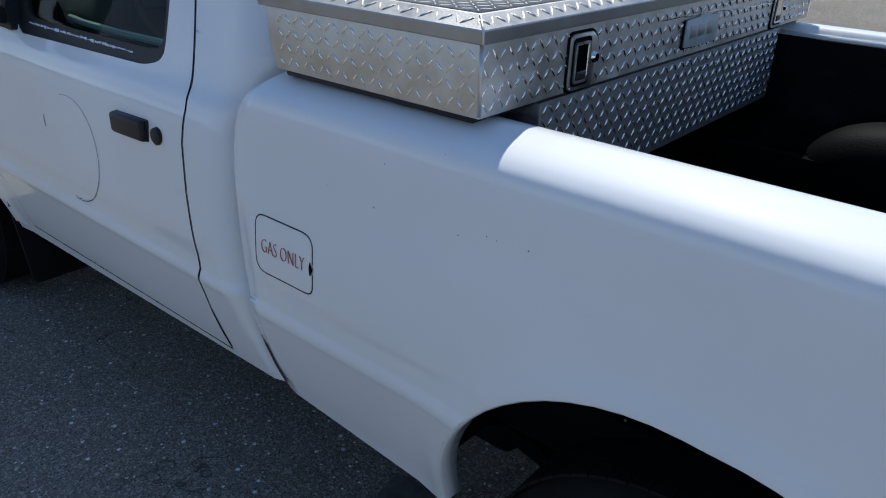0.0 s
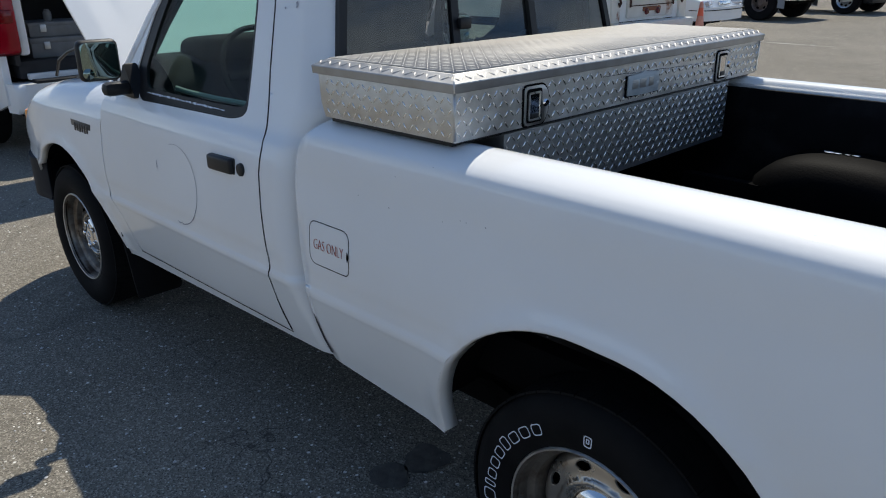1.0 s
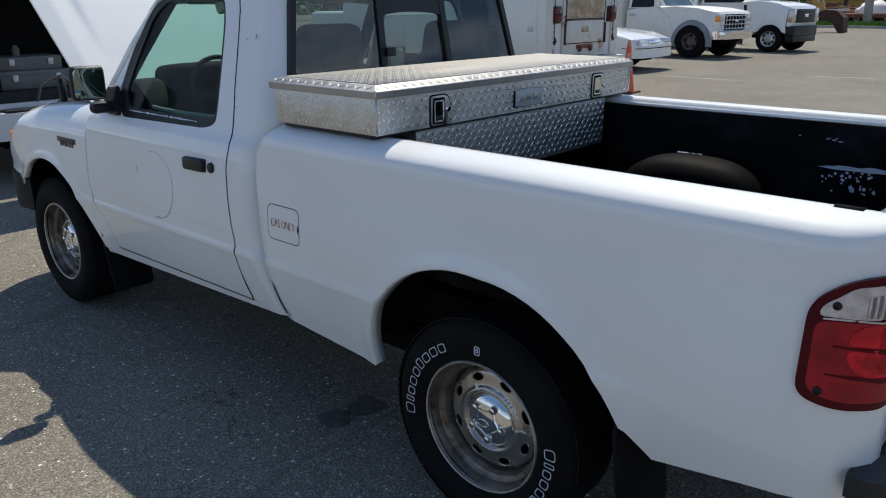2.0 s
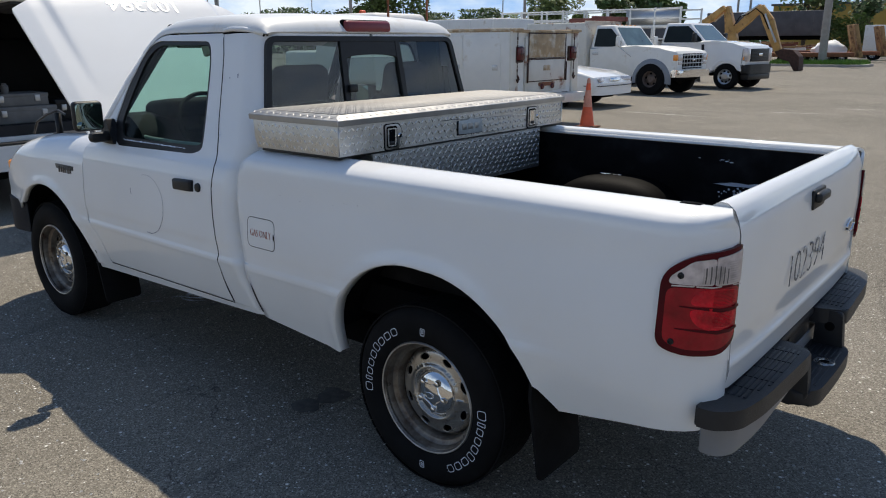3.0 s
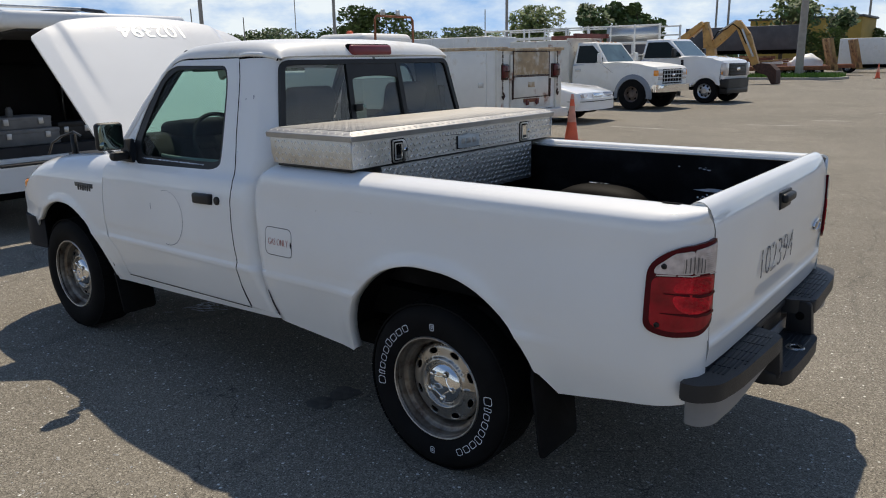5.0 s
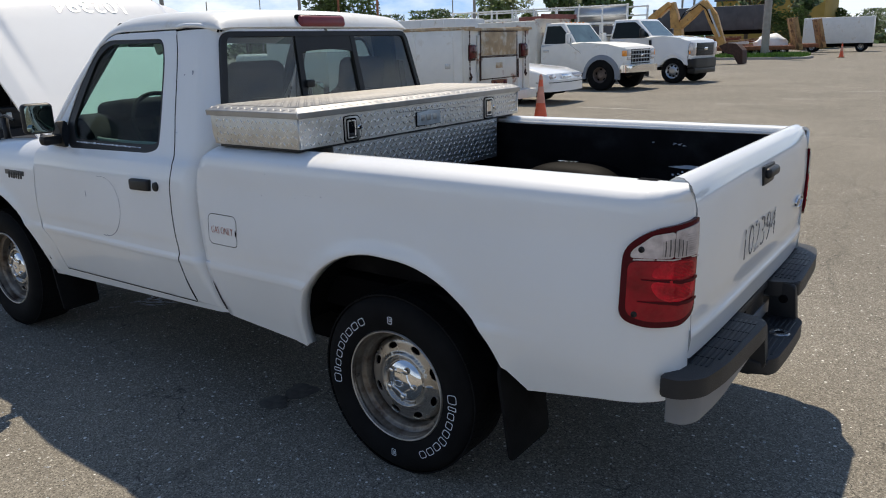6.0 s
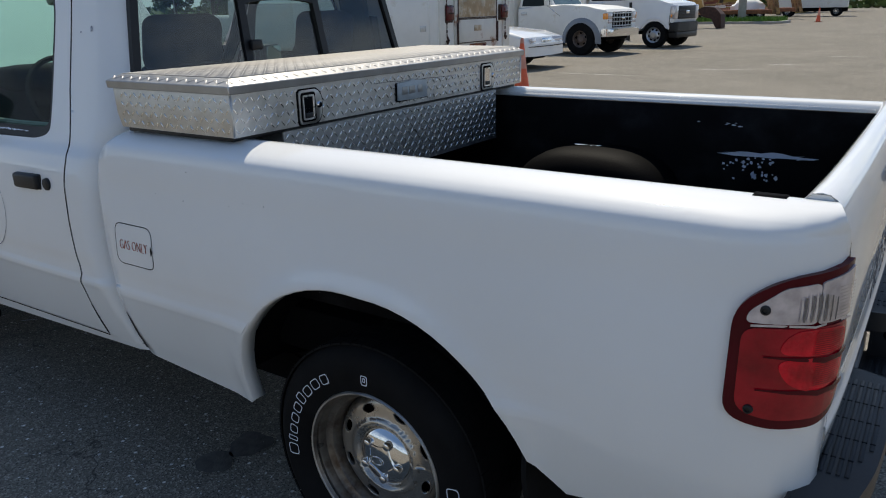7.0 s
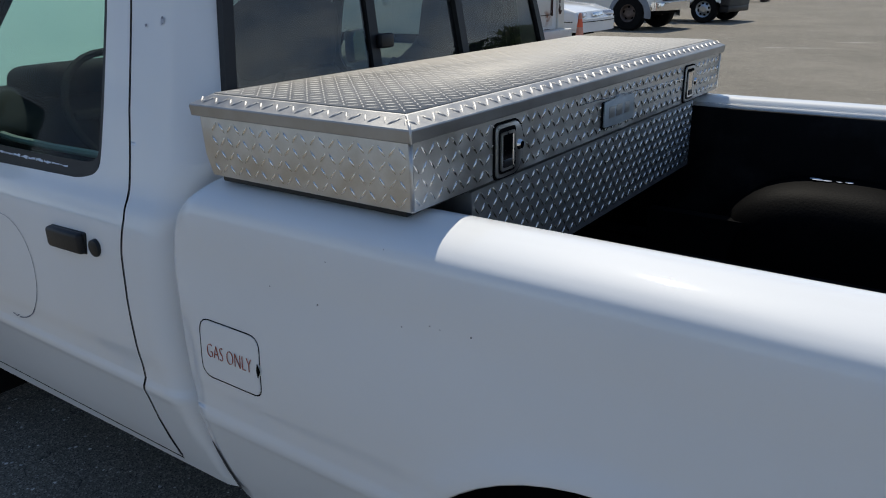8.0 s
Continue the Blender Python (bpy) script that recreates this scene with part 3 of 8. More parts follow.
# ---- white pickup: its surfaces (x forward from the rear axle, y to its left) ----
SIDE = smooth_curve([(0.30, 0.770), (0.42, 0.798), (0.50, 0.822), (0.58, 0.842), (0.64, 0.8557), (0.658, 0.8602), (0.666, 0.8600), (0.674, 0.8580), (0.684, 0.8556), (0.71, 0.8552), (0.75, 0.8582), (0.80, 0.8565), (0.90, 0.849), (1.0, 0.838),
                     (1.05, 0.824), (1.09, 0.799), (1.14, 0.780), (1.40, 0.700), (1.60, 0.642), (1.68, 0.610)])
BED_SOFT = smooth_curve([(0.30, 0.770), (0.42, 0.798), (0.50, 0.822), (0.58, 0.842), (0.64, 0.8520), (0.70, 0.8560), (0.75, 0.8572), (0.80, 0.8565)])
BED_Y = smooth_curve([(0.30, 0.770), (0.42, 0.798), (0.50, 0.822), (0.58, 0.842), (0.64, 0.8556), (0.655, 0.8594), (0.663, 0.8597), (0.672, 0.8580), (0.688, 0.8552), (0.71, 0.8552), (0.75, 0.8575), (0.80, 0.8565), (0.90, 0.849), (1.0, 0.839),
                      (1.05, 0.8365), (1.09, 0.832), (1.115, 0.825), (1.14, 0.811), (1.165, 0.790), (1.19, 0.766), (1.23, 0.731), (1.26, 0.704), (1.275, 0.694), (1.29, 0.688), (1.40, 0.686)])
BED_Z = smooth_curve([(0.30, 0.30), (1.0, 1.0), (1.05, 1.0495), (1.09, 1.089), (1.115, 1.109), (1.14, 1.123), (1.165, 1.134), (1.19, 1.142), (1.23, 1.149), (1.26, 1.146), (1.275, 1.139), (1.29, 1.127), (1.40, 1.03)])
BED_EDGE = [(0.938, 0.436), (0.955, 0.48), (0.976, 0.58), (0.985, 0.68), (0.997, 0.80), (1.010, 0.90), (1.021, 0.98), (1.015, 1.03), (0.998, 1.08), (0.980, 1.112), (0.962, 1.15), (0.950, 1.20), (0.945, 1.30)]
BED_FRONT = smooth_curve([(z, x) for x, z in BED_EDGE])
SEAM = [(1.140, 0.462), (1.164, 0.57), (1.171, 0.655), (1.165, 0.685), (1.171, 0.74), (1.190, 0.86), (1.199, 0.965), (1.193, 1.04), (1.214, 1.13), (1.243, 1.25), (1.282, 1.52), (1.309, 1.606)]
ARCH_R, ARCH_F = (0.008, 0.368, 0.468, 0.026, 0.007), (2.815, 0.362, 0.448, 0.0, 0.0)
HUB_Z, WHEEL_R, AXLE_R, AXLE_F = 0.337, 0.341, 0.035, 2.895


def arch_radius(a, t):
    """A wheel arch's radius at an angle: it swells a little before and behind the top."""
    k = max(0.0, math.sin(2 * t)) * a[3] + max(0.0, -math.sin(2 * t)) * a[4]
    return a[2] + (k if math.sin(t) > 0 else 0.0)


def flare(x, z, a):
    """The wheel arch's swollen lip."""
    d = math.hypot(x - a[0], z - a[1]) - arch_radius(a, math.atan2(z - a[1], x - a[0]))
    return 0.010 * math.exp(-(max(d, 0) / 0.035) ** 2)


def cab_side(x, z):
    y = SIDE(z)
    if x > 2.9 and z < 1.05:
        y -= 0.22 * (x - 2.9) ** 2
    # the rear corner of the cab turns in behind the bed
    turn = BED_FRONT(z) + 0.062 - x
    if turn > 0 and z < 1.25:
        y -= 0.023 * min(1.3, turn / 0.062) ** 2
    return (x, y + (flare(x, z, ARCH_F) if 2.2 < x and z < 1.0 else 0), z)


def bed_side(u, v):
    y, z = BED_Y(v), BED_Z(v)
    x = u
    # the crease dies out towards the tail
    if u < -0.35 and 0.58 < v < 0.80:
        y += min(1.0, (-0.35 - u) / 0.25) * (BED_SOFT(v) - y)
    if u < -0.80:
        th = min((-0.80 - u) / 0.155, math.pi / 2 + 0.05)
        x = -0.80 - 0.174 * math.sin(th)
        y -= max(0.0, y - 0.7165) / 1.023 * (1 - math.cos(th)) * max(0.0, min(1.0, (1.27 - v) / 0.16))
    e = BED_FRONT(v) - 0.014
    if u > e:
        y -= 0.004 * ((u - e) / 0.014) ** 2
    return (x, y + flare(u, v, ARCH_R), z)


FENDER_Z = smooth_curve([(2.2, 1.105), (2.4, 1.10), (2.8, 1.078), (3.05, 1.045), (3.28, 0.975), (3.42, 0.89), (3.50, 0.80)])


def fender_side(x, v):
    zt = FENDER_Z(x)
    za = min(0.92, zt - 0.10)
    if v <= 0.92:
        z = 0.4 + (v - 0.4) * (za - 0.4) / 0.52
        return cab_side(x, z)
    s = min((v - 0.92) / 0.28, 1.05) * math.pi / 2
    y0 = cab_side(x, za)[1]
    return (x, y0 - (y0 - 0.70) * (1 - math.cos(s)), za + (zt - za) * math.sin(s))


CAB_R = 0.11


def cab_back_x(z):
    if z > 1.16:
        return 1.0 + 0.16 * (z - 1.25)
    k = max(0.0, min(1.0, (1.16 - z) / 0.16))
    return min(0.986 + 0.036 * k * k * (3 - 2 * k), BED_FRONT(z) + 0.020 if z < 0.96 else 9.0)


def cab_corner(u, v):
    """The cab's back corner: tight beside the bed, rounder beside the window."""
    y, xb = SIDE(v), cab_back_x(v)
    k = max(0.0, min(1.0, (v - 0.80) / 0.36))
    j = max(0.0, min(1.0, (v - 0.48) / 0.30))
    r = 0.03 + 0.07 * j * j * (3 - 2 * j) + (CAB_R - 0.10) * k * k * (3 - 2 * k)
    u = u - (CAB_R - r)
    if u < 0:
        return (xb + r - u, y, v)
    if u < r * math.pi / 2:
        return (xb + r - r * math.sin(u / r), y - r * (1 - math.cos(u / r)), v)
    return (xb, y - r - (u - r * math.pi / 2), v)


def cab_u(y, z):
    return SIDE(z) - CAB_R - y + CAB_R * math.pi / 2


ROOF_Z = smooth_curve([(1.045, 1.612), (1.06, 1.642), (1.09, 1.668), (1.16, 1.688), (1.30, 1.700), (1.5, 1.703), (1.7, 1.690), (1.84, 1.650), (1.95, 1.560)])
ROOF_EDGE = smooth_curve([(1.04, 1.600), (1.10, 1.608), (1.2, 1.612), (1.72, 1.610), (1.80, 1.598), (1.88, 1.555), (1.95, 1.500)])


def roof_top(x, v):
    """The roof: a gentle crown that rolls down over the door tops."""
    t, sg = abs(v), (1 if v >= 0 else -1)
    ze, zc = ROOF_EDGE(x), ROOF_Z(x)
    ye = SIDE(ze) - 0.30 * max(0.0, 1.13 - x)
    zs = ze + (zc - ze) * 0.80
    if t < 0.8:
        k = t / 0.8
        return (x, sg * (ye - 0.085) * k, zc - (zc - zs) * k ** 3)
    ph = min((t - 0.8) / 0.2, 1.02) * math.pi / 2
    return (x, sg * (ye - 0.085 + 0.085 * math.sin(ph)), zs - (zs - ze) * (1 - math.cos(ph)))


GATE_X = smooth_curve([(0.58, -0.972), (0.68, -0.985), (0.715, -0.990), (0.735, -0.978), (0.80, -0.984), (0.95, -0.990), (1.08, -0.984), (1.14, -0.970), (1.18, -0.955),
                       (1.22, -0.930), (1.26, -0.905), (1.30, -0.897), (1.36, -0.897)])
GATE_Z = smooth_curve([(0.58, 0.58), (1.08, 1.08), (1.14, 1.130), (1.18, 1.156), (1.22, 1.166), (1.26, 1.155), (1.30, 1.125), (1.36, 1.06)])


def gate_face(y, v):
    w = abs(y + FAR / 2) / (0.72 + FAR / 2)
    e = w ** 6
    return (GATE_X(v) + 0.012 * w ** 5, y, GATE_Z(v) - 0.006 * e * max(0.0, min(1.0, (v - 1.05) / 0.12)))


def arch_points(a, lo_deg, hi_deg, n=26):
    out = []
    for i in range(n + 1):
        t = radians(lo_deg + (hi_deg - lo_deg) * i / n)
        r = arch_radius(a, t)
        out.append((a[0] + r * math.cos(t), a[1] + r * math.sin(t)))
    return out


def curve_strip_lip(a, d0, d1, place, mat, parent, depth=0.045, mirror=False):
    """The turned-in flange of a wheel arch."""
    vs, fs, n = [], [], 30
    for i in range(n + 1):
        t = radians(d0 + (d1 - d0) * i / n)
        r = arch_radius(a, t)
        x, z = a[0] + r * math.cos(t), a[1] + r * math.sin(t)
        p = Vector(place(x, z))
        inn = Vector((-math.cos(t), 0, -math.sin(t)))
        for off, dep in ((0.0, 0.002), (0.006, -0.004), (0.008, -depth), (0.0, -depth), (-0.004, -0.01)):
            q = p + inn * off + Vector((0, dep - 0.002, 0))
            vs.append((q.x, -q.y - FAR if mirror else q.y, q.z))
    for i in range(n):
        for k in range(5):
            b = [5 * i + k, 5 * i + (k + 1) % 5, 5 * i + 5 + (k + 1) % 5, 5 * i + 5 + k]
            fs.append(b if mirror else b[::-1])
    me = bpy.data.meshes.new("arch_lip")
    me.from_pydata(vs, [], fs)
    return link_mesh("arch_lip", me, mat, parent)


truck = thing("pickup_truck", "white regular-cab pickup truck with raised hood and black bed liner", "pickup truck")

# side sheets, both sides
BED_OUT = ([(-0.98, 0.543), (-0.74, 0.508), (-0.515, 0.468), (-0.452, 0.53)] + arch_points(ARCH_R, 159, 3)
           + BED_EDGE + [(-0.93, 1.30), (-0.945, 1.265), (-0.985, 1.18), (-1.037, 1.08), (-1.047, 0.56)])
DOOR_OUT = rounded([(2.222, 0.448), (2.245, 0.585), (2.318, 0.675), (2.332, 0.85), (2.328, 1.06), (2.235, 1.095), (1.905, 1.540), (1.79, 1.602)] + SEAM[::-1],
                   [0.02, 0.05, 0.08, 0.1, 0.05, 0.05, 0.10, 0.06, 0.01, 0.02, 0.02, 0.02, 0.01, 0.02, 0.02, 0.02, 0.006, 0.006, 0.02, 0.01])
WINDOW = rounded([(1.395, 1.574), (1.83, 1.577), (1.945, 1.515), (2.045, 1.335), (2.105, 1.16), (2.03, 1.082), (1.39, 1.094), (1.322, 1.115), (1.365, 1.50)],
                 [0.05, 0.05, 0.05, 0.1, 0.05, 0.03, 0.05, 0.03, 0.1])
GLASS_OUT = rounded([(1.400, 1.558), (1.80, 1.560), (1.900, 1.500), (1.985, 1.335), (2.040, 1.190), (2.00, 1.126), (1.39, 1.128), (1.342, 1.140), (1.380, 1.49)],
                    [0.04, 0.05, 0.05, 0.1, 0.05, 0.03, 0.03, 0.02, 0.1])
FENDER_OUT = [(2.228, 0.44), (2.405, 0.41)] + arch_points(ARCH_F, 173, 40, 20) + [(3.20, 0.62), (3.24, 0.66), (3.40, 0.665), (3.44, 0.75), (3.43, 0.92), (3.43, 1.20), (2.32, 1.20), (2.335, 1.06), (2.338, 0.85), (2.324, 0.675), (2.251, 0.583)]
FENDER_OUT = [p for p in FENDER_OUT if not (p[0] > 3.21 and p[1] < 0.6)]
ROCKER_OUT = [(2.40, 0.388), (1.85, 0.404), (1.45, 0.417), (1.15, 0.427), (0.950, 0.434), (0.958, 0.456), (1.16, 0.455), (2.225, 0.441), (2.40, 0.410)]


def cab_outline(z_top=1.60):
    """Cab corner and half of the back wall, round the rear window."""
    seam = [(x - 0.0055, z) for x, z in SEAM]
    seam = [(xa + (xb - xa) * k / 6, za + (zb - za) * k / 6) for (xa, za), (xb, zb) in zip(seam, seam[1:]) for k in range(6)] + [seam[-1]]
    out = [(-(x - cab_back_x(z) - CAB_R), z) for x, z in seam]
    out += [(cab_u(0.0, 1.604), 1.604), (cab_u(0.0, 1.592), 1.592)]
    win = rounded([(0.0, 1.592), (0.606, 1.592), (0.695, 1.165), (0.0, 1.165)], [0, 0.05, 0.05, 0])
    out += [(cab_u(y, z), z) for y, z in win[1:]]
    out += [(cab_u(0.0, 0.45), 0.45)]
    return out


def inner(points, d):
    """An outline drawn inwards by d."""
    c = Vector((sum(p[0] for p in points) / len(points), sum(p[1] for p in points) / len(points)))
    out = []
    for p in points:
        v = Vector(p) - c
        out.append(tuple(c + v * (1 - d / v.length)))
    return out


for mir in (False, True):
    fl = -1
    panel("bed_side", BED_OUT, bed_side, WHITE, truck, step=(0.05, 0.0085), mirror=mir, flip=fl)
    curve_strip_lip(ARCH_R, 158, 4, bed_side, WHITE, truck, mirror=mir)
    door = panel("door", DOOR_OUT, cab_side, WHITE, truck, holes=[WINDOW], step=(0.06, 0.0085), mirror=mir, flip=fl)
    panel("window_seal", WINDOW, cab_side, BLACK, door, holes=[GLASS_OUT], step=(0.2, 0.1), lift=-0.004, thick=0.012, mirror=mir, flip=fl)
    belt = panel("belt_moulding", rounded([(2.085, 1.118), (2.06, 1.090), (1.39, 1.098), (1.335, 1.110), (1.330, 1.136), (1.39, 1.130)], [0.01, 0.01, 0.03, 0.02, 0.01, 0.01]), cab_side, BLACK, door, step=(0.1, 0.02), lift=-0.0015, thick=0.008, mirror=mir, flip=fl)
    panel("side_window", inner(WINDOW, 0.012), cab_side, GLASS, door, step=(0.1, 0.06), lift=-0.010, thick=0.004, mirror=mir, flip=fl, sheet=True, label="green-tinted side window").visible_shadow = False
    panel("front_fender", FENDER_OUT, fender_side, WHITE, truck, step=(0.05, 0.03), mirror=mir, flip=fl)
    curve_strip_lip(ARCH_F, 170, 42, cab_side, WHITE, truck, depth=0.03, mirror=mir)
    panel("rocker_panel", ROCKER_OUT, cab_side, WHITE, truck, step=(0.1, 0.02), mirror=mir, flip=fl, lift=-0.004)
    panel("cab_corner", cab_outline(), cab_corner, WHITE, truck, step=(0.025, 0.0085), mirror=mir, flip=1)

panel("roof", [(1.046, -1), (1.046, 1), (1.94, 1), (1.94, -1)], roof_top, ROOF_PAINT, truck, step=(0.03, 0.05), flip=1, thick=0.02, label="white roof with chalky worn paint")

# inner shells behind the gaps between the sheets, near black to give the gaps' shade
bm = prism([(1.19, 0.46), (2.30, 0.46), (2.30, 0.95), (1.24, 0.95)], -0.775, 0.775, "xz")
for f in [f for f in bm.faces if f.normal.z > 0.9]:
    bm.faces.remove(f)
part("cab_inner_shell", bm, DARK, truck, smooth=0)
# two plain dark boxes for floor and chassis, added to block light under the body
part("floor_light_block", rbox((4.0, 1.36, 0.14), (1.30, 0, 0.60), 0.02), DARK, truck)
part("chassis_light_block", rbox((3.9, 0.96, 0.26), (1.40, 0, 0.46), 0.02), DARK, truck)
for s in (1, -1):
    bm = prism([(1.0, 0.45), (1.14, 0.45), (1.17, 0.62), (1.19, 0.95), (1.24, 1.28), (1.29, 1.58), (1.15, 1.58), (1.10, 1.2), (1.06, 0.95)], s * 0.60, s * 0.63, "xz")
    part("pillar_trim", bm, TRIM_GREY, truck, smooth=0)
    # near-black strips set in the seams to give them their shade
    bm = bmesh.new()
    fine = [(xa + (xb - xa) * k / 8, za + (zb - za) * k / 8) for (xa, za), (xb, zb) in zip(SEAM, SEAM[1:]) for k in range(8)] + [SEAM[-1]]
    for (x0, z0), (x1, z1) in zip(fine, fine[1:]):
        q = [bm.verts.new((x + dx, s * (SIDE(z) - 0.0022), z)) for x, z, dx in ((x0, z0, -0.010), (x0, z0, 0.002), (x1, z1, 0.002), (x1, z1, -0.010))]
        bm.faces.new(q)
    part("seam_shade", bm, DARK, truck, smooth=0)
    bm = prism([(0.93, 0.47), (1.03, 0.47), (1.03, 1.06), (0.93, 1.06)], s * 0.60, s * 0.70, "xz")
    part("gap_filler", bm, DARK, truck, smooth=0)
    bm = prism([(2.19, 0.44), (2.27, 0.44), (2.36, 0.66), (2.36, 1.02), (2.28, 1.05), (2.28, 0.7)], s * 0.70, s * 0.775, "xz")
    part("hinge_pillar", bm, DARK, truck, smooth=0)
    # wheel housings, the deep shade inside the arches put into their near-black colour
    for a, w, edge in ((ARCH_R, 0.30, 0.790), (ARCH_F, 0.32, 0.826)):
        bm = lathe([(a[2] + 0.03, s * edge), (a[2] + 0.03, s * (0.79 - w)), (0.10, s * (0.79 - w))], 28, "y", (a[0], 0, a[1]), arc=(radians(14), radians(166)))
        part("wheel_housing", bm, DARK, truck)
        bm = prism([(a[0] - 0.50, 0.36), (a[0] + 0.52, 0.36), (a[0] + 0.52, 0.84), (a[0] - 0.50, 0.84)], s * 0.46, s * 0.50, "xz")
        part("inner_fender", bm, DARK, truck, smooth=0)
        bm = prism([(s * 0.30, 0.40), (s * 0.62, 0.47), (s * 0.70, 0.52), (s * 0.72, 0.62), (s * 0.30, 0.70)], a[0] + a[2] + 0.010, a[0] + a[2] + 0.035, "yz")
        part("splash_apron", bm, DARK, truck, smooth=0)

for s in (1, -1):
    bm = prism([(1.06, 0.95), (1.18, 0.95), (1.21, 1.12), (1.26, 1.44), (1.12, 1.44), (1.07, 1.12)], s * 0.63, s * 0.672, "xz")
    part("pillar_trim", bm, TRIM_GREY, truck, smooth=0)

# window surrounds and glass at the back
REAR_WIN = rounded([(-0.606, 1.592), (0.606, 1.592), (0.695, 1.165), (-0.695, 1.165)], 0.05)


def cab_back(y, z):
    return (cab_back_x(z), y, z)


rear = panel("rear_window", inner(REAR_WIN, -0.006), cab_back, BLACK, truck, holes=[rounded([(-0.588, 1.572), (0.588, 1.572), (0.670, 1.182), (-0.670, 1.182)], 0.03)], step=(0.3, 0.3), lift=0.004, thick=0.018, flip=-1, label="black rubber window surround")
panel("pane", rounded([(0.195, 1.588), (0.606, 1.588), (0.694, 1.170), (0.215, 1.170)], [0.01, 0.05, 0.05, 0.01]), cab_back, GLASS_DARK, rear, step=(0.4, 0.4), lift=-0.006, thick=0.004, flip=-1, sheet=True).visible_shadow = False
panel("pane", rounded([(-0.606, 1.588), (-0.195, 1.588), (-0.215, 1.170), (-0.694, 1.170)], [0.05, 0.01, 0.01, 0.05]), cab_back, GLASS_DARK, rear, step=(0.4, 0.4), lift=-0.006, thick=0.004, flip=-1, sheet=True).visible_shadow = False
panel("sliding_pane", rounded([(-0.17, 1.50), (0.17, 1.50), (0.19, 1.18), (-0.19, 1.18)], 0.01), cab_back, GLASS_DARK, rear, step=(0.4, 0.4), lift=-0.012, thick=0.004, flip=-1, sheet=True).visible_shadow = False
for s in (1, -1):
    panel("divider_bar", [(s * 0.168, 1.578), (s * 0.200, 1.578), (s * 0.220, 1.175), (s * 0.188, 1.175)], cab_back, BLACK, rear, step=(0.4, 0.4), lift=0.002, thick=0.02, flip=-1)
panel("sliding_frame", [(-0.17, 1.578), (0.17, 1.578)] + [(0.1765 * math.cos(radians(a)), 1.492 + 0.020 * math.sin(radians(a))) for a in range(0, 181, 15)], cab_back, BLACK, rear, step=(0.4, 0.4), lift=0.0, thick=0.012, flip=-1)
part("latch", rbox((0.02, 0.05, 0.035), (1.005, 0.168, 1.36), 0.006), BLACK, rear)

# brake light on the roof's back edge
bl = part("brake_light", rbox((0.04, 0.30, 0.052), (1.058, 0.015, 1.638), 0.016, (0, 10, 0), segs=3), RED_FADED, truck, "faded dark red high brake light")
part("gasket", rbox((0.03, 0.315, 0.064), (1.070, 0.015, 1.637), 0.016, (0, 10, 0)), DARK, bl)

# windscreen, cowl and front pillars
bm = bmesh.new()
rows_ = 8
grid_ = []
for i in range(rows_ + 1):
    t = i / rows_
    w = 0.70 + (0.585 - 0.70) * t
    grid_.append([bm.verts.new((2.36 - 0.53 * t + 0.07 * math.cos(math.pi / 2 * k / 6), w * k / 6, 1.07 + 0.555 * t)) for k in range(-6, 7)])
for a, b in zip(grid_, grid_[1:]):
    for k in range(12):
        bm.faces.new((a[k], a[k + 1], b[k + 1], b[k]))
part("windscreen", bm, GLASS, truck, "green-tinted windscreen").visible_shadow = False
for s in (1, -1):
    bm = tube([(2.345, s * 0.735, 1.06), (2.24, s * 0.742, 1.14), (2.05, s * 0.685, 1.37), (1.93, s * 0.632, 1.520), (1.86, s * 0.600, 1.58)], 0.036, 10, r2=0.026)
    part("front_pillar", bm, WHITE, truck)
    bm = tube([(2.29, s * 0.715, 1.09), (2.05, s * 0.665, 1.35), (1.88, s * 0.60, 1.56), (1.78, s * 0.585, 1.63)], 0.03, 8)
    part("pillar_cover", bm, DASH, truck)
part("cowl", rbox((0.20, 1.40, 0.05), (2.40, 0, 1.055), 0.015), BLACK, truck)

# cab interior
part("dashboard", prism(rounded([(2.37, 0.75), (2.38, 1.10), (2.31, 1.185), (2.21, 1.224), (2.06, 1.214), (1.96, 1.13), (1.93, 0.92), (2.05, 0.75)], 0.05), -0.70, 0.70, "xz", 0.02), DASH, truck, "dark grey dashboard")
part("instrument_hood", rbox((0.26, 0.42, 0.10), (2.08, 0.34, 1.234), 0.045, (0, 6, 0), segs=4), DASH, truck)
bm = bmesh.new()
ring = []
for i in range(33):
    a = 2 * math.pi * i / 32
    ring.append(Vector((0, math.cos(a) * 0.185, math.sin(a) * 0.185)))
mw = pose(1.86, 0.36, 1.15, 0, 28, 0)
tube([mw @ p for p in ring], 0.0115, 8, bm, cap=False)
wheel = part("steering_wheel", bm, DASH, truck, "dark steering wheel")
bm = rbox((0.05, 0.14, 0.10), (0, 0, 0), 0.02)
rbox((0.02, 0.34, 0.03), (0, 0, 0.0), 0.008, bm=bm)
rbox((0.02, 0.03, 0.17), (0, 0, -0.09), 0.008, bm=bm)
bm.transform(mw)
part("wheel_hub", bm, DASH, wheel)
part("steering_column", tube([(1.88, 0.36, 1.14), (2.1, 0.36, 1.02)], 0.045, 10), DASH, truck)
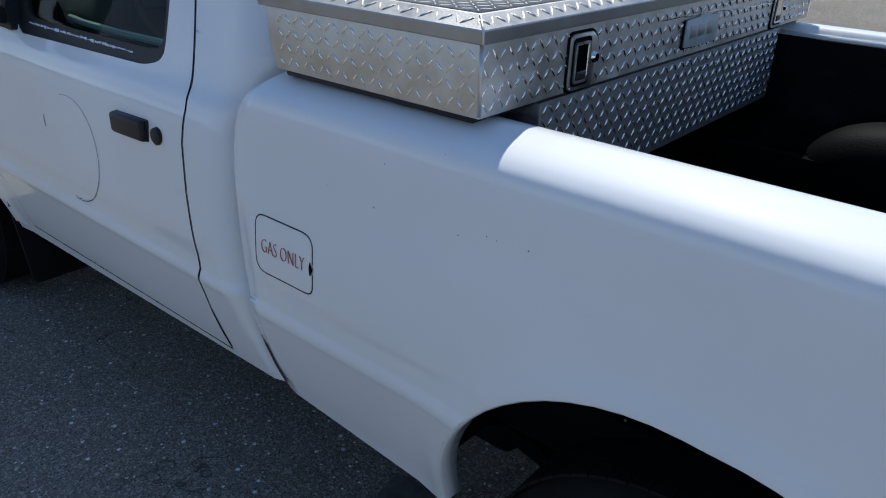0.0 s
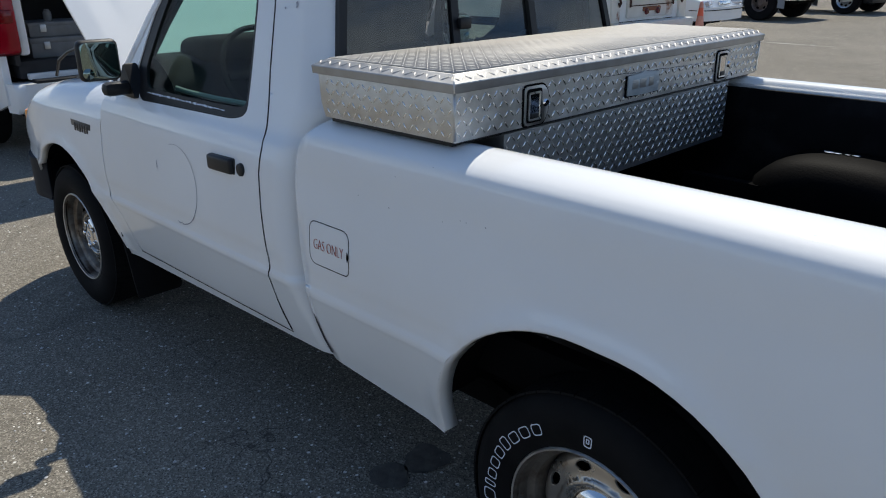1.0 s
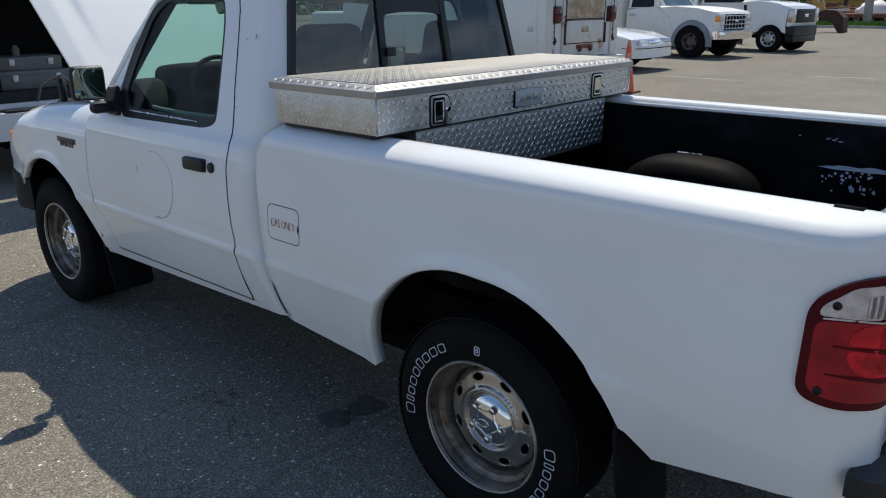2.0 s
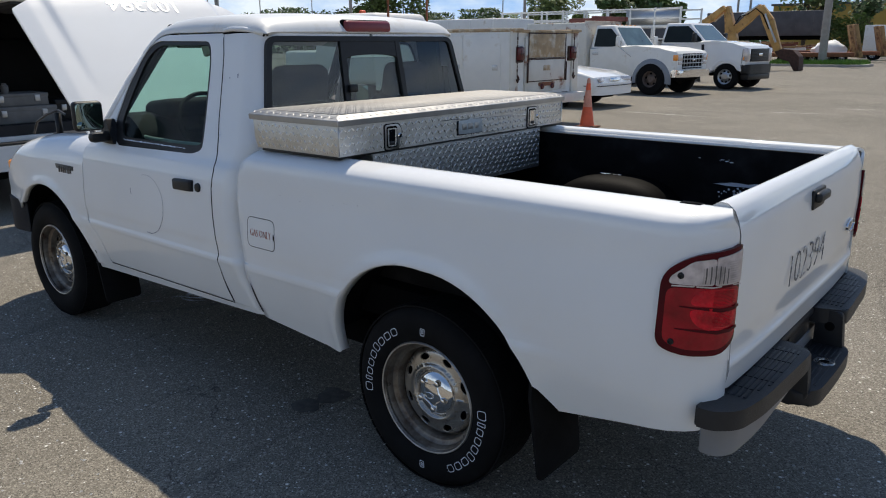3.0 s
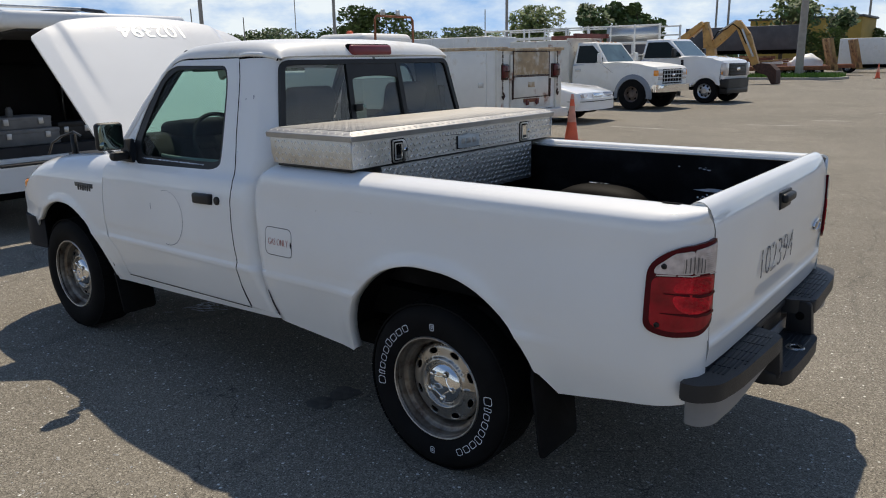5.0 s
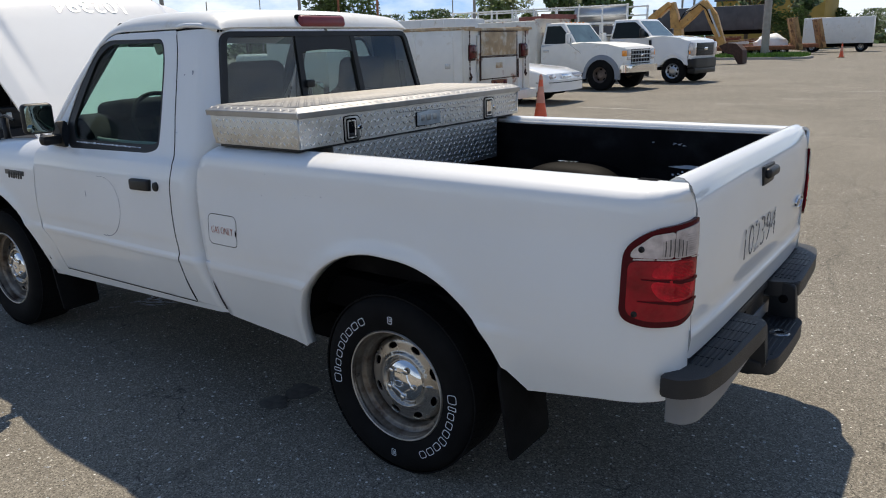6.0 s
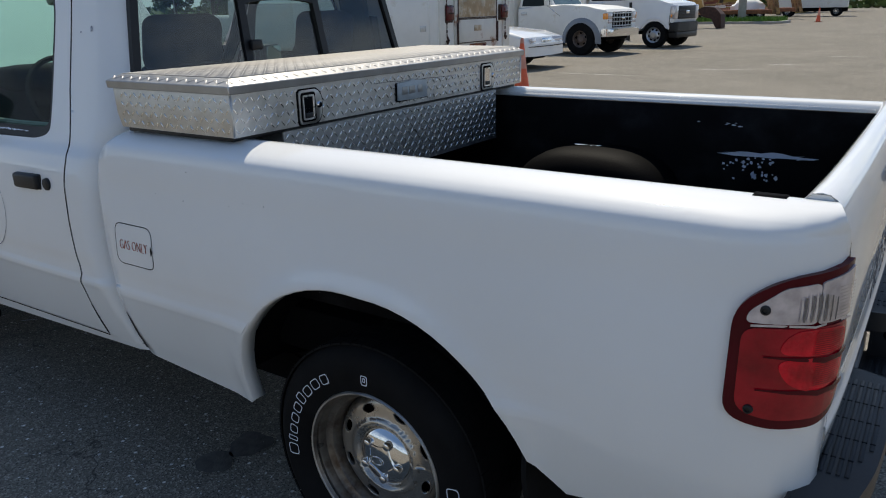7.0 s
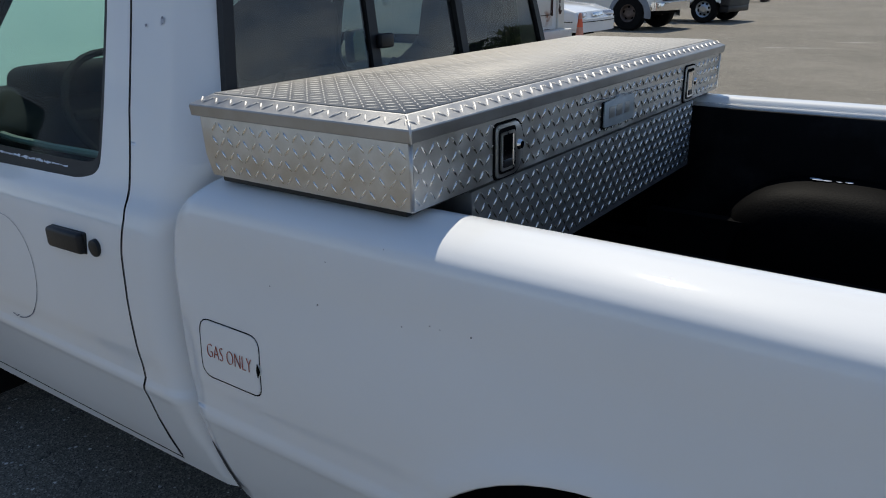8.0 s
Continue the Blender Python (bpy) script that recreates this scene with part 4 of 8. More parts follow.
for s in (1, -1):
    bm = prism(rounded([(-0.27, -0.31), (0.27, -0.31), (0.26, 0.14), (0.15, 0.31), (-0.15, 0.31), (-0.26, 0.14)], [0.05, 0.05, 0.12, 0.12, 0.12, 0.12], 6), -0.07, 0.07, "yz", 0.045, segs=3)
    bm.transform(pose(1.24, s * 0.34, 1.02, 0, -14, 0))
    seat = part("seat_back", bm, CLOTH, truck, "dark grey cloth seat back")
    part("headrest", rbox((0.10, 0.30, 0.19), (1.155, s * 0.36, 1.375), 0.05, (0, -10, 0), segs=4), CLOTH, seat)
    part("headrest_post", tube([(1.18, s * 0.36, 1.22), (1.165, s * 0.36, 1.32)], 0.012, 6), CHROME, seat)
    part("door_trim", prism(rounded([(1.25, 0.62), (2.20, 0.62), (2.24, 1.04), (1.26, 1.055)], 0.04), s * 0.69, s * 0.745, "xz", 0.015), TRIM_GREY, truck, "grey door trim panel")
    part("door_pull", tube([(1.62, s * 0.67, 0.99), (1.70, s * 0.655, 1.01), (1.86, s * 0.655, 1.01), (1.93, s * 0.67, 0.985)], 0.014, 6), CHROME, truck)
part("seat_cushion", rbox((0.55, 1.25, 0.20), (1.55, 0, 0.72), 0.06, segs=3), CLOTH, truck)
part("headliner", rbox((0.66, 1.12, 0.02), (1.45, 0, 1.60), 0.005), TRIM_GREY, truck)
part("sun_visor", rbox((0.16, 0.42, 0.02), (1.74, 0.35, 1.575), 0.008, (0, 18, 0)), TRIM_GREY, truck)

# raised hood, hinged at the cowl
HOOD_A, HOOD_O = radians(46), Vector((2.435, 0, 1.06))


def hood_face(s, y):
    bend = max(0.0, s - 0.95)
    a = HOOD_A
    p = HOOD_O + Vector((math.cos(a), 0, math.sin(a))) * min(s, 0.95)
    if bend:
        r = 0.55
        th = bend / r
        p = p + Vector((r * (math.sin(a) - math.sin(a - th)), 0, r * (math.cos(a - th) - math.cos(a))))
        a -= th
    nn = Vector((-math.sin(a), 0, math.cos(a)))
    crown = 0.036 * (1 - (y / 0.74) ** 2) + 0.014 * min(1.0, max(0.0, (s - 0.30) / 0.6)) / (1 + math.exp((abs(y) - 0.535 - 0.03 * s) * 110)) - 0.12 * max(0.0, abs(y) - 0.66)
    p = p + nn * crown
    return (p.x, y, p.z)


HOOD_OUT = rounded([(0.0, -0.72), (0.0, 0.72), (0.985, 0.757), (1.072, 0.60), (1.12, 0.40), (1.145, 0.0), (1.12, -0.40), (1.072, -0.60), (0.985, -0.775)], [0.03, 0.03, 0.015, 0.10, 0.15, 0.25, 0.15, 0.10, 0.015])
hood = panel("hood", HOOD_OUT, hood_face, WHITE, truck, step=(0.04, 0.015), flip=1, thick=0.018, label="raised white hood with a worn white stencilled number")
panel("hood_frame", inner(HOOD_OUT, 0.05), hood_face, DARK, hood, holes=[inner(HOOD_OUT, 0.20)], step=(0.1, 0.1), lift=-0.02, thick=0.025, flip=1)
for s in (1, -1):
    part("hinge", tube([(2.42, s * 0.70, 1.04), (2.46, s * 0.70, 1.10), (2.58, s * 0.69, 1.12)], 0.014, 6), BLACK, hood)
part("jumper_hose", tube([(3.45, 0.60, 1.02), (3.38, 0.60, 1.10), (3.24, 0.60, 1.15), (3.08, 0.60, 1.185), (2.98, 0.60, 1.16)], 0.008, 6), BLACK, truck)
part("filler_stub", tube([(3.09, 0.60, 0.95), (3.09, 0.60, 1.17)], 0.020, 10), BLACK, truck)

# engine bay and nose
for s in (1, -1):
    part("inner_wing", rbox((0.95, 0.14, 0.03), (2.92, s * 0.715, 0.845), 0.006), DARK, truck)
part("engine_bay", prism([(2.42, 0.6), (3.40, 0.6), (3.40, 0.86), (2.42, 0.90)], -0.66, 0.66, "xz"), DARK, truck, smooth=0)
part("battery", rbox((0.24, 0.18, 0.16), (3.05, 0.52, 0.97), 0.01), BLACK, truck)
part("engine_cover", rbox((0.55, 0.5, 0.14), (2.85, 0, 0.96), 0.05), BLACK, truck)
bm = prism([(3.36, -0.70), (3.47, -0.55), (3.50, 0.0), (3.47, 0.55), (3.36, 0.70), (3.30, 0.70), (3.30, -0.70)], 0.66, 0.90, "xy", 0.01)
nose = part("nose", bm, WHITE, truck)
part("grille", rbox((0.03, 0.80, 0.17), (3.50, 0, 0.785), 0.01), BLACK, nose)
for s in (1, -1):
    part("headlight", prism(rounded([(3.36, s * 0.79), (3.44, s * 0.72), (3.50, s * 0.46), (3.40, s * 0.46), (3.33, s * 0.72)], 0.01), 0.70, 0.86, "xy", 0.01), CLEAR, truck, "clear headlight")
    part("turn_lamp", rbox((0.09, 0.04, 0.16), (3.425, s * 0.765, 0.80), 0.014, (0, 0, -s * 28)), AMBER, truck, "amber turn lamp")
bm = prism(rounded([(3.14, 0.826), (3.30, 0.845), (3.47, 0.80), (3.60, 0.60), (3.66, 0.0), (3.60, -0.60), (3.47, -0.80), (3.30, -0.845), (3.14, -0.826), (3.30, -0.66), (3.36, 0.0), (3.30, 0.66)],
                   [0.01, 0.05, 0.08, 0.1, 0.3, 0.1, 0.08, 0.05, 0.01, 0.1, 0.2, 0.1]), 0.47, 0.665, "xy", 0.03, segs=3)
part("front_bumper", bm, BUMPER_DARK, truck, "smooth dark front bumper")

# bed: floor, walls and wheel wells in black liner, painted rails
part("bed_floor", rbox((1.90, 1.30, 0.03), (0.03, 0, 0.70), 0.005), LINER, truck)
for i in range(9):
    part("floor_rib", rbox((1.84, 0.055, 0.014), (0.03, -0.56 + 0.14 * i, 0.720), 0.006), LINER, truck)
for s in (1, -1):
    bm = prism([(-0.90, 0.70), (0.94, 0.70), (0.94, 1.118), (-0.90, 1.118)], s * 0.662 - (FAR if s < 0 else 0), s * 0.676 - (FAR if s < 0 else 0), "xz", 0.004)
    part("bed_liner_wall", bm, LINER, truck, "smooth black bed liner wall with scuffs")
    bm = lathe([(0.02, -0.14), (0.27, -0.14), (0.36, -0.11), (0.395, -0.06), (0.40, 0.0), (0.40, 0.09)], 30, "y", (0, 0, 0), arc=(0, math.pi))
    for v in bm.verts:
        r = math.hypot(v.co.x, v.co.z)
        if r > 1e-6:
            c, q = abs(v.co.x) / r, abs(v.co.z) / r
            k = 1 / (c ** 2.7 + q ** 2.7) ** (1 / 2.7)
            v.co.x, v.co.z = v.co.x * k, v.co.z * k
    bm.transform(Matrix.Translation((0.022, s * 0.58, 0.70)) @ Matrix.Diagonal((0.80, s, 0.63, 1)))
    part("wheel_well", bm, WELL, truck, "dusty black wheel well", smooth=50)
part("bulkhead", rbox((0.02, 1.34, 0.42), (0.955, 0, 0.90), 0.008), LINER, truck)
part("bulkhead_rail", rbox((0.03, 1.36, 0.04), (0.955, 0, 1.12), 0.012), WHITE, truck)
for s in (1, -1):
    part("rail_sleeve", rbox((1.86, 0.004, 0.022), (0.05, s * 0.6795 - (FAR if s < 0 else 0), 1.118), 0.0), WHITE, truck)
    if s < 0:
        continue
    st = part("stake_pocket", rbox((0.056, 0.030, 0.004), (-0.84, s * 0.722, 1.1478), 0.0), DARK, truck, "black stake pocket hole")


def blotch(name, cx, cz, w, h, y, seed, parent, n=14, count=1, spread=(0, 0)):
    rng = random.Random(seed)
    for _ in range(count):
        bm = bmesh.new()
        ox, oz = cx + rng.uniform(-1, 1) * spread[0], cz + rng.uniform(-1, 1) * spread[1]
        k = rng.uniform(0.4, 1) if count > 1 else 1
        pts = [bm.verts.new((ox + math.cos(2 * math.pi * i / n) * w * k * rng.uniform(0.5, 1.1), y, oz + math.sin(2 * math.pi * i / n) * h * k * rng.uniform(0.35, 1.1))) for i in range(n)]
        bm.faces.new(pts)
        part(name, bm, SCUFF, parent, smooth=0)


blotch("scuff", -0.57, 0.955, 0.17, 0.013, -0.6805, 3, truck, 26)
blotch("scuff", -0.52, 0.905, 0.009, 0.010, -0.6805, 5, truck, 7, 34, (0.10, 0.04))
for k, (x, y, r) in enumerate(((0.10, -0.605, 0.012), (0.075, -0.600, 0.008), (0.115, -0.61, 0.006), (0.02, -0.605, 0.009), (0.045, -0.600, 0.005))):
    bm = bmesh.new()
    bm.faces.new([bm.verts.new((x + r * (1.6 if i % 2 else 1.0) * math.cos(i * math.pi / 4 + k), y + r * math.sin(i * math.pi / 4 + k), 0.9555 - 0.10 * (x - 0.022) ** 2)) for i in range(8)])
    part("scuff", bm, SCUFF, truck, smooth=0)
blotch("scuff", -0.41, 1.055, 0.012, 0.003, -0.6805, 8, truck, 7, 6, (0.09, 0.006))

# tailgate
GATE_OUT = rounded([(-0.712 - FAR, 0.636), (0.712, 0.636), (0.712, 1.35), (-0.712 - FAR, 1.35)], [0.03, 0.03, 0.0, 0.0])
gate = panel("tailgate", GATE_OUT, gate_face, WHITE, truck, step=(0.05, 0.02), flip=-1, thick=0.015, label="white tailgate with a faded black stencilled number")
part("tailgate_inner", rbox((0.03, 1.40, 0.45), (-0.90, 0, 0.89), 0.006), LINER, gate)
for s in (1, -1):
    part("gate_end", prism([(-0.965, 0.62), (-0.90, 0.62), (-0.90, 1.125), (-0.935, 1.135), (-0.962, 1.10)], s * 0.700 - (FAR if s < 0 else 0), s * 0.704 - (FAR if s < 0 else 0), "xz"), DARK, gate, smooth=0)
for s in (1, -1):
    strip("gate_gap", [(s * 0.7135 - (FAR if s < 0 else 0), v) for v in (0.638, 0.70, 0.80, 0.95, 1.08, 1.12, 1.16, 1.20, 1.24, 1.27)], 0.003, gate_face, DARK, gate, 0.0008, -1)
bm = rbox((0.012, 0.140, 0.066), (-0.988, 0.0, 1.068), 0.006)
rbox((0.028, 0.128, 0.034), (-1.000, 0.0, 1.076), 0.012, bm=bm, segs=3)
part("gate_handle", bm, BLACK, gate, "black tailgate handle")
emb = part("emblem", lathe([(0.0, 0.012), (0.9, 0.010), (1.0, 0.0)], 28, "x"), BLUE, gate, "plain dark oval emblem")
emb.data.transform(Matrix.Translation((-0.9875, -0.575, 0.868)) @ Matrix.Diagonal((-0.5, 0.058, 0.024, 1)))
emb2 = part("emblem_rim", lathe([(0.92, 0.0), (0.94, 0.013), (1.04, 0.013), (1.06, 0.0)], 28, "x"), CHROME, gate)
emb2.data.transform(Matrix.Translation((-0.9875, -0.575, 0.868)) @ Matrix.Diagonal((-0.5, 0.058, 0.024, 1)))
letters("stencil_number", "102394", 0.155, INK_FADED, gate, Matrix.Translation((-0.9925, 0.06, 0.868)) @ Matrix(((0, 0, -1, 0), (-1, 0, 0, 0), (0, 1, 0, 0), (0, 0, 0, 1))), squash=0.98, thin=0.0036)
hn = letters("hood_number", "102394", 0.150, DECAL, hood, Matrix.Identity(4), squash=1.12, extrude=0.0)
for v in hn.data.vertices:
    a, b = v.co.x - 0.03, 0.985 - v.co.y
    q = Vector(hood_face(b, a))
    n1 = (Vector(hood_face(b + 1e-3, a)) - q).cross(Vector(hood_face(b, a + 1e-3)) - q).normalized()
    v.co = q + n1 * 0.0032

# tail lights wrap round the bed's corner
for mir in (False, True):
    LIGHT = rounded([(-0.820, 0.785), (-0.820, 0.985), (-0.885, 1.037), (-1.040, 1.062), (-1.040, 0.80), (-0.985, 0.765), (-0.88, 0.765)], [0.05, 0.05, 0.05, 0.01, 0.02, 0.03, 0.03])
    tl = panel("tail_light", LIGHT, bed_side, TAIL_EDGE, truck, step=(0.02, 0.02), lift=0.010, thick=0.02, mirror=mir, flip=-1, label="red tail light with a clear reversing lens")
    side = lambda u, v, m=mir: (lambda p: (p[0], -p[1] - FAR if m else p[1], p[2]))(bed_side(u, v))
    fl = 1 if mir else -1
    panel("red_lens", rounded([(-0.836, 0.800), (-0.835, 0.948), (-1.032, 0.954), (-1.032, 0.815), (-0.983, 0.783), (-0.885, 0.783)], 0.024), bed_side, TAIL_RED, tl, step=(0.02, 0.05), lift=0.0125, thick=0.006, mirror=mir, flip=-1)
    # reflector lobes, their lit look put into a brighter red than the lens
    panel("lens_lobe", rounded([(-0.885, 0.906), (-0.905, 0.945), (-0.96, 0.950), (-1.018, 0.946), (-1.026, 0.906), (-0.95, 0.900)], 0.030), bed_side, TAIL_LOBE, tl, step=(0.02, 0.05), lift=0.0140, thick=0.004, mirror=mir, flip=-1)
    panel("lens_lobe", rounded([(-0.885, 0.893), (-0.96, 0.899), (-1.026, 0.893), (-1.018, 0.850), (-0.955, 0.832), (-0.905, 0.850)], 0.030), bed_side, TAIL_LOBE, tl, step=(0.02, 0.05), lift=0.0140, thick=0.004, mirror=mir, flip=-1)
    for z0, u0 in ((0.898, -0.868), (0.838, -0.862)):
        strip("lens_rib", [(u0, z0 + 0.002), (u0 - 0.05, z0 - 0.001), (u0 - 0.10, z0 - 0.006), (u0 - 0.14, z0 - 0.005), (-1.032, z0 + 0.001)], 0.009, side, TAIL_EDGE, tl, lift=0.0160, flip=fl, taper=[0.3, 0.7, 1.2, 1.1, 1.0])
    for k in range(11):
        for z0, u0, u1 in ((0.904, -0.945, -1.010), (0.848, -0.950, -1.005)):
            z1 = z0 + 0.0038 * k
            strip("lens_flute", [(u0, z1), ((u0 + u1) / 2, z1), (u1, z1)], 0.0014, side, TAIL_RED, tl, lift=0.0158, flip=fl)
    panel("clear_lens", rounded([(-0.838, 0.957), (-0.842, 0.978), (-0.889, 1.021), (-0.945, 1.031), (-0.945, 0.958)], 0.012), bed_side, TAIL_CLEAR, tl, step=(0.02, 0.05), lift=0.0125, thick=0.006, mirror=mir, flip=-1)
    panel("reversing_lens", rounded([(-0.946, 0.958), (-0.946, 1.032), (-1.036, 1.050), (-1.036, 0.961)], 0.006), bed_side, TAIL_CLEAR, tl, step=(0.02, 0.05), lift=0.0130, thick=0.006, mirror=mir, flip=-1)
    for k in range(12):
        uu = -0.914 - 0.0058 * k
        zt = 1.004 + 0.008 * math.sin(math.pi * k / 11)
        strip("lens_flute", [(uu, 0.963), (uu - 0.001, 0.985), (uu, zt)], 0.0034, side, TAIL_SMOKE if k % 2 else CLEAR, tl, lift=0.0152, flip=fl)
    strip("lens_seam", [(-0.846, 0.953), (-0.94, 0.954), (-1.032, 0.957)], 0.004, side, TAIL_CLEAR, tl, lift=0.0165, flip=fl)
    for k in range(10):
        z0 = 0.966 + 0.0062 * k
        strip("lens_ridge", [(-0.978, z0), (-1.0, z0 + 0.001), (-1.030, z0 + 0.002)], 0.002, side, CLEAR, tl, lift=0.0170, flip=fl)
    for uu, vv in ((-0.867, 0.982), (-0.860, 0.803)):
        p = bed_side(uu, vv)
        b = lathe([(0.0, 0.002), (0.004, 0.002), (0.005, 0.005), (0.008, 0.004), (0.009, 0.0)], 12, "y")
        b.transform(Matrix.Translation((p[0] + 0.0, (-1 if mir else 1) * (p[1] + 0.013) - (FAR if mir else 0), p[2])) @ Matrix.Diagonal((1, -1 if mir else 1, 1, 1)))
        part("lens_screw", b, BLACK, tl)

# rear step bumper: dark pads over a grey bar, dropped in the middle for the hitch ball
def bumper_side(s, grow=0.0):
    return rounded([(-0.943, s * 0.20), (-0.943, s * 0.715), (-0.968, s * 0.740), (-0.940, s * (0.775 + grow)), (-0.936, s * (0.832 + grow)), (-0.985, s * (0.834 + grow)), (-1.042 - grow, s * (0.785 + grow)), (-1.066 - grow, s * 0.66), (-1.082 - grow, s * 0.30), (-1.080 - grow, s * 0.235), (-1.0, s * 0.20)],
                   [0.01, 0.01, 0.015, 0.015, 0.008, 0.03, 0.045, 0.08, 0.03, 0.02, 0.02])


bm = bmesh.new()
for s in (1, -1):
    one = prism(rounded([(-0.945, s * 0.24), (-0.940, s * 0.790), (-0.985, s * 0.792), (-1.022, s * 0.755), (-1.046, s * 0.62), (-1.062, s * 0.24)], [0.01, 0.008, 0.03, 0.04, 0.08, 0.02]), 0.476, 0.580, "xy", 0.006)
    for v in one.verts:
        if v.co.z < 0.52:
            v.co.z += 0.075 * max(0.0, (0.78 - abs(v.co.y)) / 0.54)
    tm = bpy.data.meshes.new("tmp")
    one.to_mesh(tm)
    one.free()
    bm.from_mesh(tm)
    bpy.data.meshes.remove(tm)
rbox((0.04, 0.60, 0.07), (-0.955, 0, 0.50), 0.01, bm=bm)
bumper = part("rear_bumper", bm, BUMPER_GREY, truck, "black step pads over a grey rear bumper bar")
for s in (1, -1):
    pad = part("step_pad", prism(bumper_side(s), 0.571, 0.627, "xy", 0.010, segs=3), PAD, bumper, "black grooved plastic step pad")
    # lengthwise ribs, cut by short cross grooves
    for k in range(7):
        x0 = -0.962 - 0.0150 * k
        y1 = 0.700 if k < 5 else 0.68 - 0.05 * (k - 4)
        part("tread_rib", rbox((0.0085, y1 - 0.265, 0.0044), (x0, s * (y1 + 0.265) / 2, 0.6275), 0.0018), PAD, pad)
        for j in range(6):
            y0 = 0.30 + 0.085 * j
            if y0 < y1:
                part("cross_groove", rbox((0.0095, 0.0042, 0.0012), (x0, s * y0, 0.6296), 0.0), DARK, pad)
    # the pad's inner end drops as a wall to the lower step
    bm = prism(rounded([(-1.088, 0.455), (-0.985, 0.455), (-0.985, 0.622), (-1.072, 0.622)], [0.03, 0.01, 0.01, 0.018]), s * 0.212, s * 0.250, "xz", 0.008, segs=3)
    part("notch_wall", bm, PAD, bumper)
bm = prism(rounded([(-0.972, -0.25), (-0.972, 0.25), (-1.070, 0.262), (-1.112, 0.205), (-1.118, 0.0), (-1.112, -0.205), (-1.070, -0.262)], [0.01, 0.01, 0.04, 0.05, 0.2, 0.05, 0.04]), 0.436, 0.490, "xy", 0.016, segs=3)
step = part("hitch_step", bm, PAD, bumper, "black lower step with a hitch ball hole")
for k in range(6):
    x0 = -1.000 - 0.0175 * k
    for y0, y1 in (((-0.195, -0.095), (0.02, 0.195)) if 0 < k < 5 else ((-0.18, 0.18),)):
        part("tread_rib", rbox((0.0090, y1 - y0, 0.004), (x0, (y0 + y1) / 2, 0.4905), 0.0016), PAD, step)
bm = lathe([(0.016, 0.0), (0.018, 0.005), (0.031, 0.005), (0.035, 0.0)], 24, "z", (-1.066, -0.038, 0.4905))
part("ball_socket", bm, STEEL, bumper)
part("ball_hole", lathe([(0.0, 0.0), (0.017, 0.0)], 20, "z", (-1.066, -0.038, 0.4925)), DARK, bumper, smooth=0)
part("plate_recess", rbox((0.012, 0.25, 0.12), (-0.962, -0.07, 0.560), 0.004), BLACK, bumper)
part("bumper_beam", rbox((0.040, 0.42, 0.030), (-0.958, 0.0, 0.612), 0.008), PAD, bumper)
part("bumper_plug", lathe([(0.0, 0.004), (0.013, 0.004), (0.017, 0.0)], 20, "y", (-1.035, -0.2118, 0.562)), DARK, bumper)

# mud flaps
for s in (1, -1):
    bm = prism(rounded([(s * 0.56, 0.20), (s * 0.820, 0.20), (s * 0.838, 0.50), (s * 0.80, 0.62), (s * 0.56, 0.62)], 0.02), -0.418, -0.406, "yz", 0.003)
    bm.transform(Matrix.Translation((-0.446, 0, 0.6)) @ Matrix.Rotation(radians(6), 4, "Y") @ Matrix.Translation((0.446, 0, -0.6)))
    part("rear_mud_flap", bm, RUBBER, truck, "black rubber mud flap")
    bm = prism(rounded([(s * 0.60, 0.18), (s * 0.80, 0.18), (s * 0.815, 0.45), (s * 0.60, 0.45)], 0.02), 2.375, 2.388, "yz", 0.003)
    bm.transform(Matrix.Translation((2.38, 0, 0.45)) @ Matrix.Rotation(radians(7), 4, "Y") @ Matrix.Translation((-2.38, 0, -0.45)))
    part("front_mud_flap", bm, RUBBER, truck, "black rubber mud flap")

